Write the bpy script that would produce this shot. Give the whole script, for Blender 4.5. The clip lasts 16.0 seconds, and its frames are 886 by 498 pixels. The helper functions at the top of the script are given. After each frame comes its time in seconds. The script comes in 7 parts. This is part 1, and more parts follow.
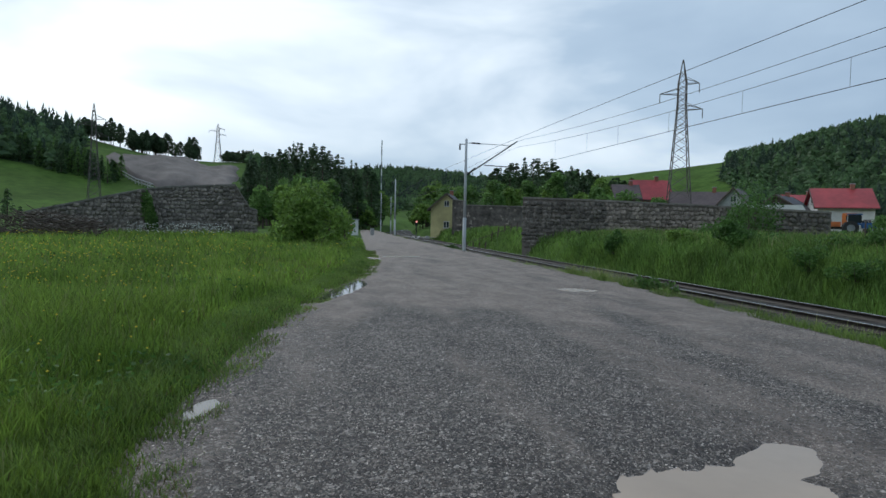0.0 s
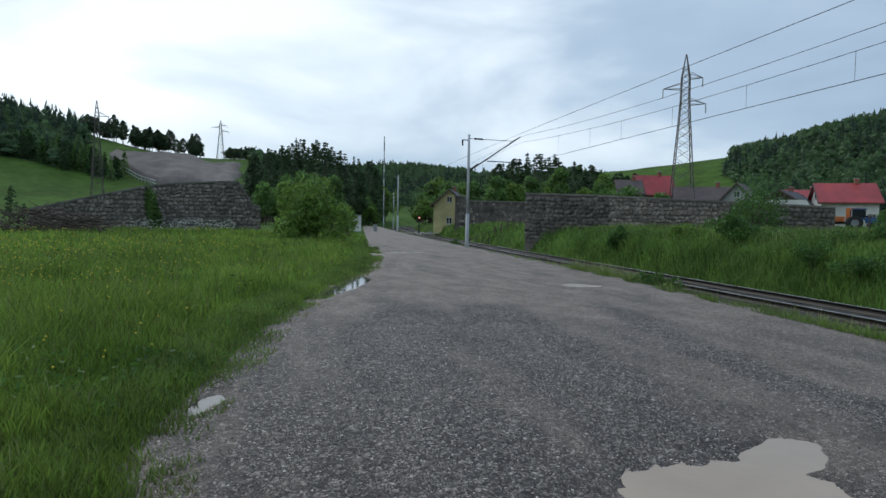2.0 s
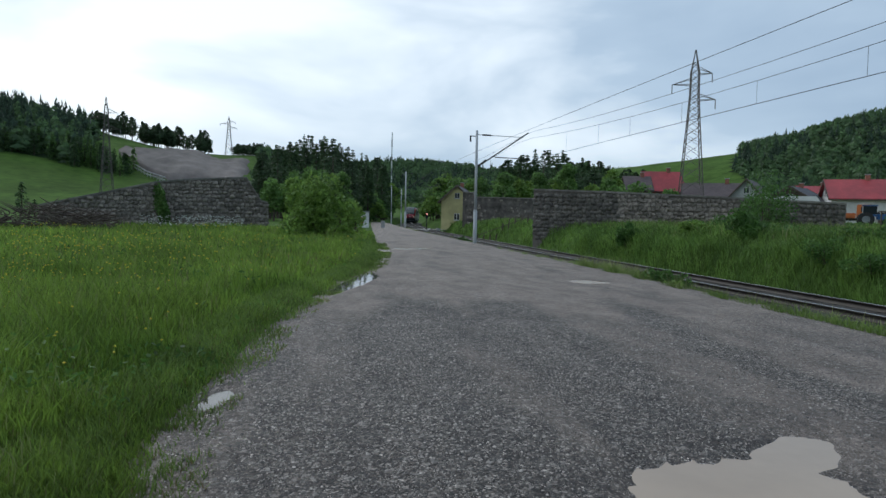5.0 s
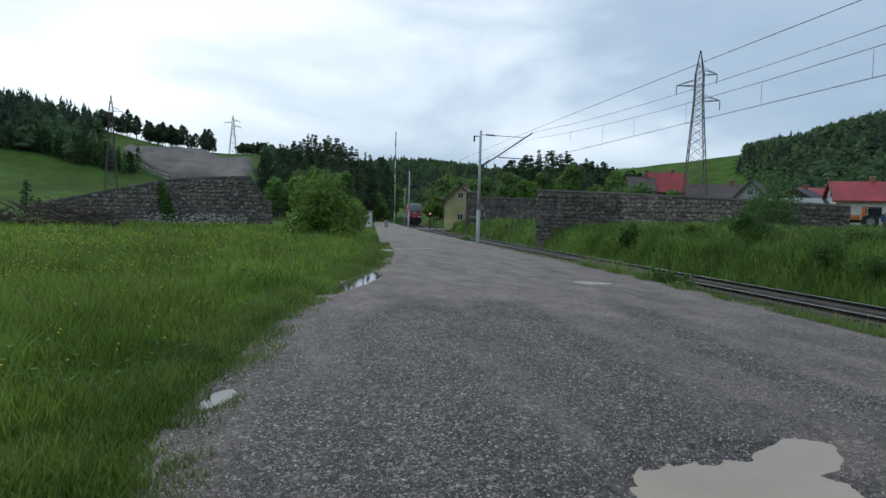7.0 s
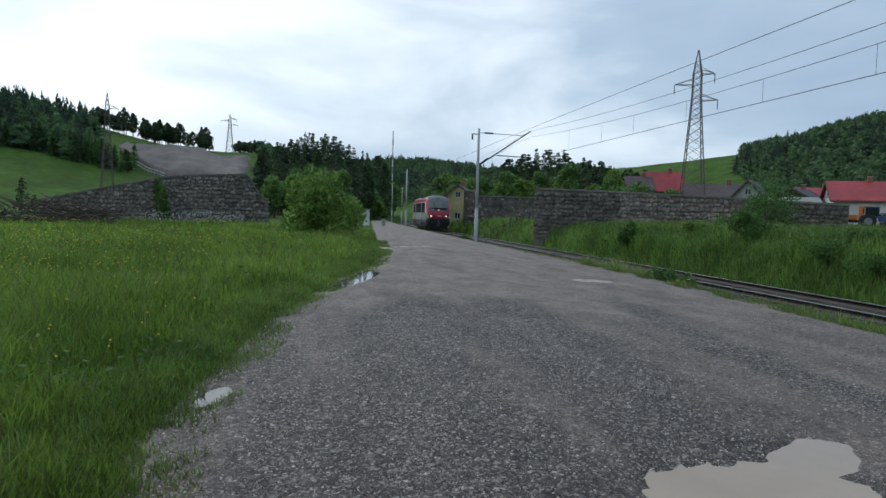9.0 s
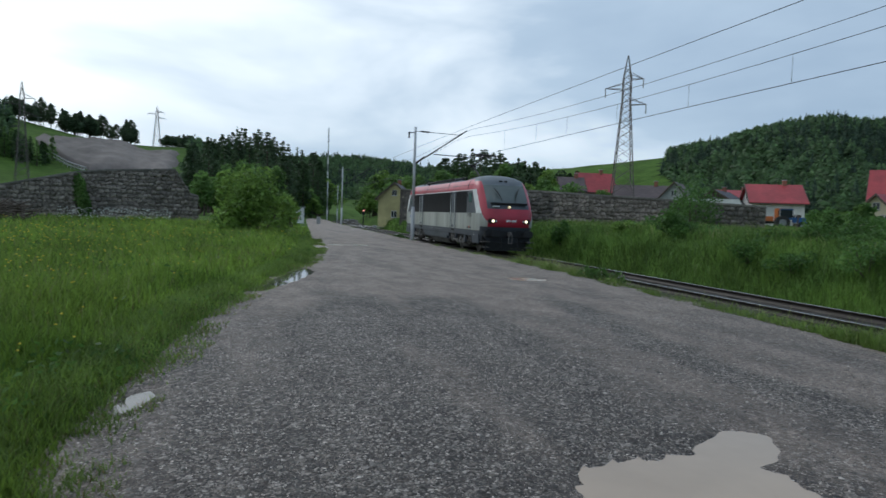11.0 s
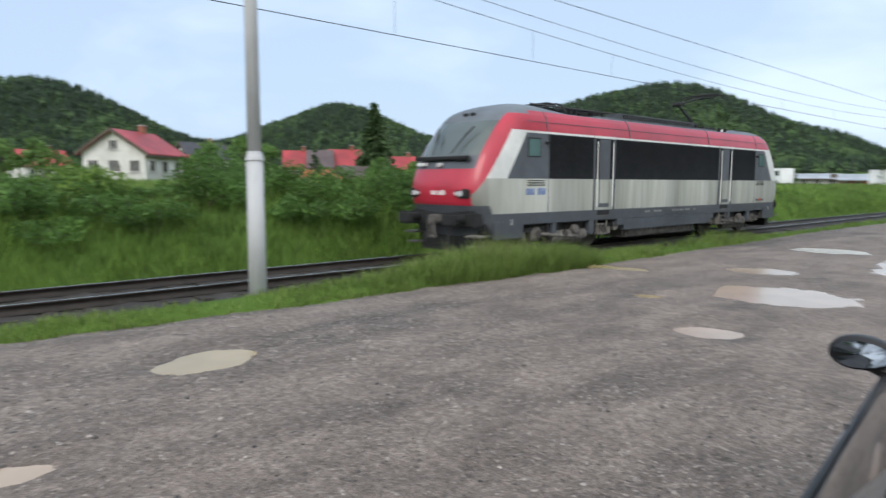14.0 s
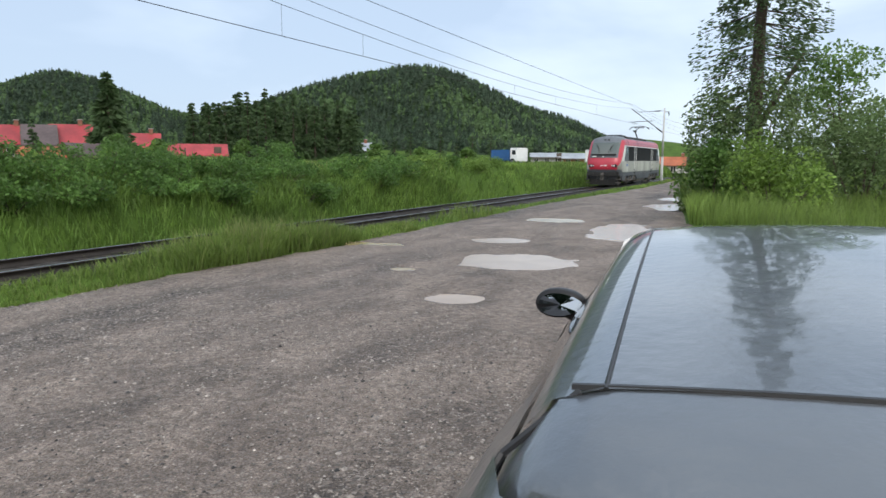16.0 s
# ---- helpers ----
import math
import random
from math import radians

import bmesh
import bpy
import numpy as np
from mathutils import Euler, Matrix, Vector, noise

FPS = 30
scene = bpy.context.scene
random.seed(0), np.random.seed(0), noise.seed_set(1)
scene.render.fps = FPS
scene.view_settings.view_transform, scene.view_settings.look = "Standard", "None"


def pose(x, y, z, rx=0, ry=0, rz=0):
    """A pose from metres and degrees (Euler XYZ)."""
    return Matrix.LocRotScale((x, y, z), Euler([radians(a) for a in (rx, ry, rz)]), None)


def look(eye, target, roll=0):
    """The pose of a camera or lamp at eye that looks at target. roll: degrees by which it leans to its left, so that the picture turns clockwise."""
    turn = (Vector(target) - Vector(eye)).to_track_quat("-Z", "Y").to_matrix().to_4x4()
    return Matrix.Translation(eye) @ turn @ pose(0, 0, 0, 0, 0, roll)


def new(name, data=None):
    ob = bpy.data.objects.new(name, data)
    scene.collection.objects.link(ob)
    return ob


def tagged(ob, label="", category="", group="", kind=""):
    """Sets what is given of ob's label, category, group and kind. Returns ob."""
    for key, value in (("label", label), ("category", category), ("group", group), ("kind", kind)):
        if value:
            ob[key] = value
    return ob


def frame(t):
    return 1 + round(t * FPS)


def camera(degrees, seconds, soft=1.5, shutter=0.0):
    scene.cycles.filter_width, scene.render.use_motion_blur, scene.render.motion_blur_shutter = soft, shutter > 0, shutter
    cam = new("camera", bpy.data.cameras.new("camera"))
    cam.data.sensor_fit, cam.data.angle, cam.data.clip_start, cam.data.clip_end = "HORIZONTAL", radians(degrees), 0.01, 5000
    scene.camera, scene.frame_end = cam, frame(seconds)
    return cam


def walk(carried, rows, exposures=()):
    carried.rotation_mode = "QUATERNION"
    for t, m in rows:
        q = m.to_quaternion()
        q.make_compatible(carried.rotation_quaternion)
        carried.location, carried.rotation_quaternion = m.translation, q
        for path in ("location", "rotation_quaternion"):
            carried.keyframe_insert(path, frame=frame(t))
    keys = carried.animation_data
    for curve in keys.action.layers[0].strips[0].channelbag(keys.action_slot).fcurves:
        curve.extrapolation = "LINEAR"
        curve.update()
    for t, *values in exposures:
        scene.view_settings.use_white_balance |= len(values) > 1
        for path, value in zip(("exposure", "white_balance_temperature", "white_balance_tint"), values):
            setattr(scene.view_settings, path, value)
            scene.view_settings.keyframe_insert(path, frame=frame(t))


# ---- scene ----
cam = camera(68.79, 16.0, 1.5, 0.4)
PATH = [
    (0.0, 0.022, 0.053, 1.690, 87.69, -1.21, -12.50),
    (0.5, 0.012, 0.054, 1.690, 87.61, -1.17, -12.48),
    (1.0, 0.015, 0.061, 1.688, 87.49, -1.05, -12.41),
    (1.5, 0.011, 0.058, 1.691, 87.40, -1.04, -12.34),
    (2.0, 0.012, 0.058, 1.686, 87.33, -1.06, -12.26),
    (2.5, 0.005, 0.065, 1.692, 87.24, -1.22, -12.14),
    (3.0, 0.007, 0.057, 1.690, 87.16, -1.28, -12.00),
    (3.5, -0.001, 0.069, 1.686, 87.10, -1.29, -11.91),
    (4.0, 0.004, 0.074, 1.687, 87.03, -1.16, -11.82),
    (6.5, -0.004, 0.081, 1.684, 86.99, -1.28, -11.31),
    (7, 0.003, 0.074, 1.685, 86.97, -1.40, -11.30),
    (7.5, -0.001, 0.082, 1.685, 86.93, -1.52, -11.31),
    (8, -0.005, 0.130, 1.664, 86.91, -1.53, -11.36),
    (10.3, -0.011, 0.337, 1.621, 86.80, -1.90, -13.42),
    (10.5, -0.011, 0.337, 1.621, 86.80, -1.90, -14.28),
    (11.0, 0.016, 0.321, 1.619, 86.96, -2.00, -17.17),
    (11.5, 0.045, 0.268, 1.620, 87.24, -2.22, -22.78),
    (12.0, 0.110, 0.163, 1.618, 86.93, -1.97, -35.60),
    (12.5, 0.104, -0.039, 1.627, 85.84, -1.99, -60.92),
    (13.0, 0.077, -0.131, 1.624, 85.79, -1.32, -92.24),
    (13.5, -0.007, -0.227, 1.628, 85.18, -0.84, -115.65),
    (14.0, -0.046, -0.288, 1.649, 84.02, -0.23, -131.80),
    (14.5, -0.074, -0.334, 1.626, 83.24, 0.28, -140.81),
    (15.0, -0.105, -0.317, 1.635, 82.63, 0.38, -146.76),
    (15.5, -0.126, -0.319, 1.637, 82.23, 0.23, -150.11),
    (16.0, -0.144, -0.325, 1.635, 82.24, -0.07, -152.66),
]
walk(cam, [(t, pose(*r)) for t, *r in PATH],
     [(0, -0.35, 5980, 5), (11, -0.35, 5980, 5), (12, -0.2, 5980, 6), (12.5, 0.02, 6150, 8), (13.5, 0.5, 6500, 10), (14.5, 0.6, 6700, 10), (16, 0.55, 6800, 11)])

# ---- sky and light: an overcast evening after rain ----
world = bpy.data.worlds.new("overcast_sky")
scene.world = world
world.use_nodes = True
wn, wl = world.node_tree.nodes, world.node_tree.links
bg = wn["Background"]
sky = wn.new("ShaderNodeTexSky")
sky.sky_type, sky.sun_disc = "NISHITA", False
sky.sun_elevation, sky.sun_rotation = radians(38), radians(-25)
sky_gain = wn.new("ShaderNodeVectorMath")
sky_gain.operation = "SCALE"
sky_gain.inputs["Scale"].default_value = 0.10
wl.new(sky.outputs[0], sky_gain.inputs[0])
co = wn.new("ShaderNodeTexCoord")
mp = wn.new("ShaderNodeMapping")
mp.inputs["Scale"].default_value = (1.0, 1.0, 2.6)
wl.new(co.outputs["Generated"], mp.inputs[0])
cn = wn.new("ShaderNodeTexNoise")
cn.inputs["Scale"].default_value, cn.inputs["Detail"].default_value, cn.inputs["Roughness"].default_value = 2.1, 5.0, 0.5
cn.inputs["Distortion"].default_value = 0.3
wl.new(mp.outputs[0], cn.inputs["Vector"])
# the veil is thinnest towards the hidden sun
sd = wn.new("ShaderNodeVectorMath")
sd.operation = "DOT_PRODUCT"
sd.inputs[1].default_value = (-0.62, 0.70, 0.38)
nrm = wn.new("ShaderNodeVectorMath")
nrm.operation = "NORMALIZE"
wl.new(co.outputs["Generated"], nrm.inputs[0])
wl.new(nrm.outputs[0], sd.inputs[0])
ad = wn.new("ShaderNodeMath")
ad.operation = "MULTIPLY_ADD"
ad.inputs[1].default_value = 0.17
wl.new(sd.outputs["Value"], ad.inputs[0])
ns = wn.new("ShaderNodeMapRange")
ns.inputs["To Min"].default_value, ns.inputs["To Max"].default_value = 0.17, 0.83
wl.new(cn.outputs[0], ns.inputs[0])
wl.new(ns.outputs[0], ad.inputs[2])
cr = wn.new("ShaderNodeValToRGB")
cr.color_ramp.elements[0].position, cr.color_ramp.elements[0].color = 0.31, (0.40, 0.52, 0.69, 1)
cr.color_ramp.elements[1].position, cr.color_ramp.elements[1].color = 0.72, (1.45, 1.47, 1.5, 1)
em = cr.color_ramp.elements.new(0.55)
em.color = (0.68, 0.80, 0.95, 1)
# heavier cloud over the south-eastern hills
s2 = wn.new("ShaderNodeVectorMath")
s2.operation = "DOT_PRODUCT"
s2.inputs[1].default_value = (0.90, -0.42, 0.12)
wl.new(nrm.outputs[0], s2.inputs[0])
m2_ = wn.new("ShaderNodeMapRange")
m2_.interpolation_type = "SMOOTHSTEP"
m2_.inputs["From Min"].default_value, m2_.inputs["From Max"].default_value = 0.55, 1.0
m2_.inputs["To Min"].default_value, m2_.inputs["To Max"].default_value = 0.012, -0.085
wl.new(s2.outputs["Value"], m2_.inputs[0])
a2 = wn.new("ShaderNodeMath")
wl.new(ad.outputs[0], a2.inputs[0])
wl.new(m2_.outputs[0], a2.inputs[1])
wl.new(a2.outputs[0], cr.inputs[0])
mx = wn.new("ShaderNodeMix")
mx.data_type = "RGBA"
mx.inputs["Factor"].default_value = 0.88
wl.new(sky_gain.outputs[0], mx.inputs["A"])
wl.new(cr.outputs[0], mx.inputs["B"])
wl.new(mx.outputs["Result"], bg.inputs[0])
bg.inputs[1].default_value = 1.0

sun = new("sun", bpy.data.lights.new("sun", "SUN"))
sun.data.energy, sun.data.angle, sun.data.color = 0.85, radians(25), (1.0, 0.97, 0.92)
sun.matrix_world = look((-42, 82, 70), (0, 0, 0))
scene.view_settings.exposure = 0.0


# ---- materials ----
def pm(name, a, b=None, scale=3.0, rough=0.8, bump=0.0, bscale=None, metal=0.0, stain=0.25, stretch=(1, 1, 1), rvar=0.0, random_tint=0.0, spec=0.5, coat=0.0, island=False):
    """A surface of two mixed tones with grain, stains and relief at two sizes."""
    m = bpy.data.materials.new(name)
    m.use_nodes = True
    n, l = m.node_tree.nodes, m.node_tree.links
    p = n["Principled BSDF"]
    b = b or tuple(c * 0.72 for c in a)
    tc, mpn = n.new("ShaderNodeTexCoord"), n.new("ShaderNodeMapping")
    mpn.inputs["Scale"].default_value = stretch
    l.new(tc.outputs["Object"], mpn.inputs[0])
    n1, n2 = n.new("ShaderNodeTexNoise"), n.new("ShaderNodeTexNoise")
    for q, s, d in ((n1, scale, 6), (n2, scale * 0.17, 4)):
        q.inputs["Scale"].default_value, q.inputs["Detail"].default_value, q.inputs["Roughness"].default_value = s, d, 0.6
        l.new(mpn.outputs[0], q.inputs["Vector"])
    r1 = n.new("ShaderNodeValToRGB")
    r1.color_ramp.elements[0].position, r1.color_ramp.elements[1].position = 0.32, 0.68
    r1.color_ramp.elements[0].color, r1.color_ramp.elements[1].color = (*b, 1), (*a, 1)
    l.new(n1.outputs[0], r1.inputs[0])
    mr = n.new("ShaderNodeMapRange")
    mr.inputs["From Min"].default_value, mr.inputs["From Max"].default_value = 0.35, 0.65
    mr.inputs["To Min"].default_value, mr.inputs["To Max"].default_value = 1 - stain, 1 + stain * 0.5
    l.new(n2.outputs[0], mr.inputs[0])
    sc = n.new("ShaderNodeVectorMath")
    sc.operation = "SCALE"
    l.new(r1.outputs[0], sc.inputs[0])
    if random_tint or island:
        inf = n.new("ShaderNodeNewGeometry") if island else n.new("ShaderNodeObjectInfo")
        m2 = n.new("ShaderNodeMapRange")
        m2.inputs["To Min"].default_value, m2.inputs["To Max"].default_value = 1 - random_tint, 1 + random_tint
        l.new(inf.outputs["Random Per Island" if island else "Random"], m2.inputs[0])
        mu = n.new("ShaderNodeMath")
        mu.operation = "MULTIPLY"
        l.new(mr.outputs[0], mu.inputs[0])
        l.new(m2.outputs[0], mu.inputs[1])
        l.new(mu.outputs[0], sc.inputs["Scale"])
    else:
        l.new(mr.outputs[0], sc.inputs["Scale"])
    l.new(sc.outputs[0], p.inputs["Base Color"])
    p.inputs["Roughness"].default_value, p.inputs["Metallic"].default_value = rough, metal
    p.inputs["Specular IOR Level"].default_value = spec
    p.inputs["Coat Weight"].default_value = coat
    if rvar:
        rr = n.new("ShaderNodeMapRange")
        rr.inputs["To Min"].default_value, rr.inputs["To Max"].default_value = max(0.03, rough - rvar), min(1, rough + rvar)
        l.new(n2.outputs[0], rr.inputs[0])
        l.new(rr.outputs[0], p.inputs["Roughness"])
    if bump:
        n3 = n.new("ShaderNodeTexNoise")
        n3.inputs["Scale"].default_value, n3.inputs["Detail"].default_value = bscale or scale * 4, 5
        l.new(mpn.outputs[0], n3.inputs["Vector"])
        bu = n.new("ShaderNodeBump")
        bu.inputs["Strength"].default_value, bu.inputs["Distance"].default_value = bump, 0.02
        l.new(n3.outputs[0], bu.inputs["Height"])
        l.new(bu.outputs[0], p.inputs["Normal"])
    return m


def leaf(name, a, b, tint=0.35):
    """Foliage: two greens mixed blade by blade, with light passing through."""
    m = pm(name, a, b, 0.6, 0.55, stain=0.3, random_tint=tint, island=True, spec=0.3)
    p = m.node_tree.nodes["Principled BSDF"]
    n, l = m.node_tree.nodes, m.node_tree.links
    tr, mixs = n.new("ShaderNodeBsdfTranslucent"), n.new("ShaderNodeMixShader")
    mixs.inputs[0].default_value = 0.42
    l.new(p.inputs["Base Color"].links[0].from_socket, tr.inputs["Color"])
    l.new(p.outputs[0], mixs.inputs[1])
    l.new(tr.outputs[0], mixs.inputs[2])
    l.new(mixs.outputs[0], n["Material Output"].inputs["Surface"])
    return m


def gravel_mat():
    """Wet crushed stone of three sizes, with paler silt in the wheel tracks."""
    m = bpy.data.materials.new("wet_gravel")
    m.use_nodes = True
    n, l = m.node_tree.nodes, m.node_tree.links
    p = n["Principled BSDF"]
    tc = n.new("ShaderNodeTexCoord")

    def mth(op, a, b):
        q = n.new("ShaderNodeMath")
        q.operation = op
        for k, v in enumerate((a, b)):
            if isinstance(v, (int, float)):
                q.inputs[k].default_value = v
            else:
                l.new(v, q.inputs[k])
        return q.outputs[0]

    def ramp(src_, stops):
        r = n.new("ShaderNodeValToRGB")
        e = r.color_ramp.elements
        while len(e) < len(stops):
            e.new(0.5)
        for q, (pos, col) in zip(e, stops):
            q.position, q.color = pos, (*col, 1)
        l.new(src_, r.inputs[0])
        return r.outputs[0]

    def mixc(f, a, b):
        q = n.new("ShaderNodeMix")
        q.data_type = "RGBA"
        l.new(f, q.inputs["Factor"])
        l.new(a, q.inputs["A"])
        l.new(b, q.inputs["B"])
        return q.outputs["Result"]

    def cells(scale):
        v = n.new("ShaderNodeTexVoronoi")
        v.inputs["Scale"].default_value = scale
        l.new(tc.outputs["Object"], v.inputs["Vector"])
        b = n.new("ShaderNodeRGBToBW")
        l.new(v.outputs["Color"], b.inputs[0])
        return v, b.outputs[0]

    def noise(scale, detail=5, stretch=None):
        q = n.new("ShaderNodeTexNoise")
        q.inputs["Scale"].default_value, q.inputs["Detail"].default_value, q.inputs["Roughness"].default_value = scale, detail, 0.62
        if stretch:
            mp_ = n.new("ShaderNodeMapping")
            mp_.inputs["Scale"].default_value = stretch
            mp_.inputs["Rotation"].default_value = (0, 0, radians(-4))
            l.new(tc.outputs["Object"], mp_.inputs[0])
            l.new(mp_.outputs[0], q.inputs["Vector"])
        else:
            l.new(tc.outputs["Object"], q.inputs["Vector"])
        return q.outputs[0]

    v1, c1 = cells(56)
    v2, c2 = cells(140)
    v3, c3 = cells(28)
    stone = ((0.26, (0.010, 0.008, 0.007)), (0.50, (0.040, 0.033, 0.028)), (0.68, (0.095, 0.080, 0.070)), (0.80, (0.25, 0.22, 0.195)), (0.90, (0.62, 0.57, 0.52)))
    big, small, lump = ramp(c1, stone), ramp(c2, stone), ramp(c3, stone)
    pick = ramp(noise(9, 3), ((0.42, (0, 0, 0)), (0.58, (1, 1, 1))))
    loose = mixc(pick, big, small)
    sel3 = ramp(c3, ((0.70, (0, 0, 0)), (0.78, (1, 1, 1))))
    loose = mixc(mth("MULTIPLY", sel3, 0.35), loose, lump)
    silt = ramp(noise(70, 6), ((0.30, (0.098, 0.079, 0.066)), (0.50, (0.232, 0.194, 0.166)), (0.70, (0.45, 0.39, 0.34))))
    at = n.new("ShaderNodeAttribute")
    at.attribute_name = "coarse"
    tracks = ramp(noise(0.62, 6, (1.0, 0.16, 1.0)), ((0.40, (0, 0, 0)), (0.60, (1, 1, 1))))
    fac = n.new("ShaderNodeMapRange")
    fac.inputs["From Min"].default_value, fac.inputs["From Max"].default_value = 0.55, 0.12
    fac.inputs["To Max"].default_value = 0.78
    l.new(mth("SUBTRACT", at.outputs["Fac"], mth("ADD", mth("MULTIPLY", tracks, 0.4), -0.2)), fac.inputs[0])
    col = mixc(fac.outputs[0], loose, silt)
    # damp stains and clods
    damp = ramp(noise(1.7, 6, (1.0, 0.45, 1.0)), ((0.36, (0.75, 0.715, 0.70)), (0.64, (1.27, 1.22, 1.185))))
    clod = ramp(noise(14, 4), ((0.30, (0.62, 0.61, 0.60)), (0.70, (1.38, 1.38, 1.38))))
    for q in (damp, clod):
        mu = n.new("ShaderNodeVectorMath")
        mu.operation = "MULTIPLY"
        l.new(col, mu.inputs[0])
        l.new(q, mu.inputs[1])
        col = mu.outputs[0]
    l.new(col, p.inputs["Base Color"])
    rr = n.new("ShaderNodeMapRange")
    rr.inputs["To Min"].default_value, rr.inputs["To Max"].default_value = 0.45, 0.85
    l.new(c1, rr.inputs[0])
    l.new(rr.outputs[0], p.inputs["Roughness"])
    p.inputs["Specular IOR Level"].default_value = 0.35
    bu = n.new("ShaderNodeBump")
    bu.inputs["Strength"].default_value, bu.inputs["Distance"].default_value = 1.0, 0.016
    l.new(mth("SUBTRACT", 1.0, mth("ADD", v1.outputs["Distance"], mth("MULTIPLY", v2.outputs["Distance"], 0.5))), bu.inputs["Height"])
    l.new(bu.outputs[0], p.inputs["Normal"])
    return m


def glassy(name, col, rough=0.05, metal=0.0, spec=0.5):
    m = pm(name, col, tuple(c * 0.9 for c in col), 2, rough, metal=metal, stain=0.1, spec=spec)
    return m


M_GRAVEL = gravel_mat()
M_GROUND = pm("meadow_soil", (0.088, 0.15, 0.03), (0.055, 0.10, 0.022), 0.35, 0.95, 0.6, 9, stain=0.3, spec=0.05)
M_FLOOR = pm("forest_floor", (0.03, 0.05, 0.022), (0.016, 0.028, 0.012), 0.3, 0.95, spec=0.05)
M_BALLAST = pm("track_ballast", (0.056, 0.050, 0.044), (0.017, 0.015, 0.013), 14, 0.9, 1.0, 22)
M_RAIL = pm("rail_steel", (0.042, 0.034, 0.028), (0.025, 0.02, 0.017), 6, 0.55, 0.2, metal=0.5)
M_SHINE = pm("polished_railhead", (0.5, 0.5, 0.5), (0.4, 0.4, 0.4), 6, 0.25, metal=1.0)
M_SLEEPER = pm("tarred_timber", (0.046, 0.036, 0.029), (0.023, 0.019, 0.016), 9, 0.85, 0.5, random_tint=0.3)
M_PUDDLE = glassy("silty_water", (0.40, 0.305, 0.22), 0.16, spec=0.32)
M_CLEAR = glassy("rain_water", (0.09, 0.08, 0.065), 0.03, spec=0.6)
M_PUDTAN = glassy("clay_water", (0.34, 0.26, 0.14), 0.18, spec=0.35)
M_STONE = pm("wall_stone", (0.32, 0.275, 0.23), (0.16, 0.135, 0.115), 7, 0.9, 0.8, 16, random_tint=0.38)
M_STONES = pm("wall_stones", (0.32, 0.275, 0.23), (0.16, 0.135, 0.115), 7, 0.9, 0.8, 16, random_tint=0.38, island=True)
M_DARKST = pm("weathered_dark_stones", (0.20, 0.18, 0.155), (0.095, 0.083, 0.072), 7, 0.9, 0.8, 16, random_tint=0.35, island=True)
M_FLAKE = pm("flaking_render", (0.19, 0.165, 0.145), (0.055, 0.047, 0.042), 1.6, 0.95, 0.6, 9, stain=0.4)
M_MORTAR = pm("wall_mortar", (0.23, 0.20, 0.17), (0.13, 0.112, 0.095), 3, 0.95, 0.6)
M_COPING = pm("coping_concrete", (0.27, 0.245, 0.215), (0.16, 0.145, 0.125), 3, 0.9, 0.4)
M_CONC = pm("spun_concrete", (0.58, 0.59, 0.60), (0.45, 0.46, 0.47), 4, 0.7, 0.2, stretch=(1, 1, 0.2))
M_GALV = pm("galvanised_steel", (0.28, 0.29, 0.3), (0.2, 0.21, 0.22), 8, 0.55, metal=0.6)
M_WIRE = pm("weathered_wire", (0.03, 0.03, 0.032), (0.02, 0.02, 0.02), 5, 0.6, metal=0.3)
M_RUST = pm("rusty_lattice", (0.16, 0.14, 0.12), (0.10, 0.09, 0.085), 4, 0.7, metal=0.3)


# ---- building helpers ----
def part(name, bm, material, parent, label="", smooth=False):
    """Links a bmesh as one mesh object under a thing or a part."""
    me = bpy.data.meshes.new(name)
    bm.normal_update()
    bm.to_mesh(me)
    bm.free()
    for m in material if isinstance(material, (list, tuple)) else (material,):
        me.materials.append(m)
    if smooth:
        me.polygons.foreach_set("use_smooth", [True] * len(me.polygons))
    ob = new(name, me)
    ob.parent = parent
    if label:
        ob["label"] = label
    return ob


def raw(name, verts, faces, material, parent=None, smooth=False):
    """A mesh object straight from arrays."""
    me = bpy.data.meshes.new(name)
    v = np.asarray(verts, dtype=np.float32)
    f = np.asarray(faces, dtype=np.int32)
    k = f.shape[1]
    me.vertices.add(len(v))
    me.vertices.foreach_set("co", v.ravel())
    me.loops.add(f.size)
    me.loops.foreach_set("vertex_index", f.ravel())
    me.polygons.add(len(f))
    me.polygons.foreach_set("loop_start", np.arange(len(f), dtype=np.int32) * k)
    if smooth:
        me.polygons.foreach_set("use_smooth", np.ones(len(f), dtype=bool))
    me.update(calc_edges=True)
    me.validate()
    for m in material if isinstance(material, (list, tuple)) else (material,):
        me.materials.append(m)
    ob = new(name, me)
    ob.parent = parent
    return ob


def bx(bm, a, b, bevel=0.0):
    """A box between two corners, into bm."""
    g = bmesh.ops.create_cube(bm, size=1)["verts"]
    bmesh.ops.transform(bm, matrix=Matrix.Translation([(p + q) / 2 for p, q in zip(a, b)]) @ Matrix.Diagonal([abs(p - q) for p, q in zip(a, b)] + [1]), verts=g)
    if bevel:
        es = list({e for v in g for e in v.link_edges})
        bmesh.ops.bevel(bm, geom=es, offset=bevel, segments=2, affect="EDGES")
    return bm


def boxm(a, b, bevel=0.0):
    return bx(bmesh.new(), a, b, bevel)


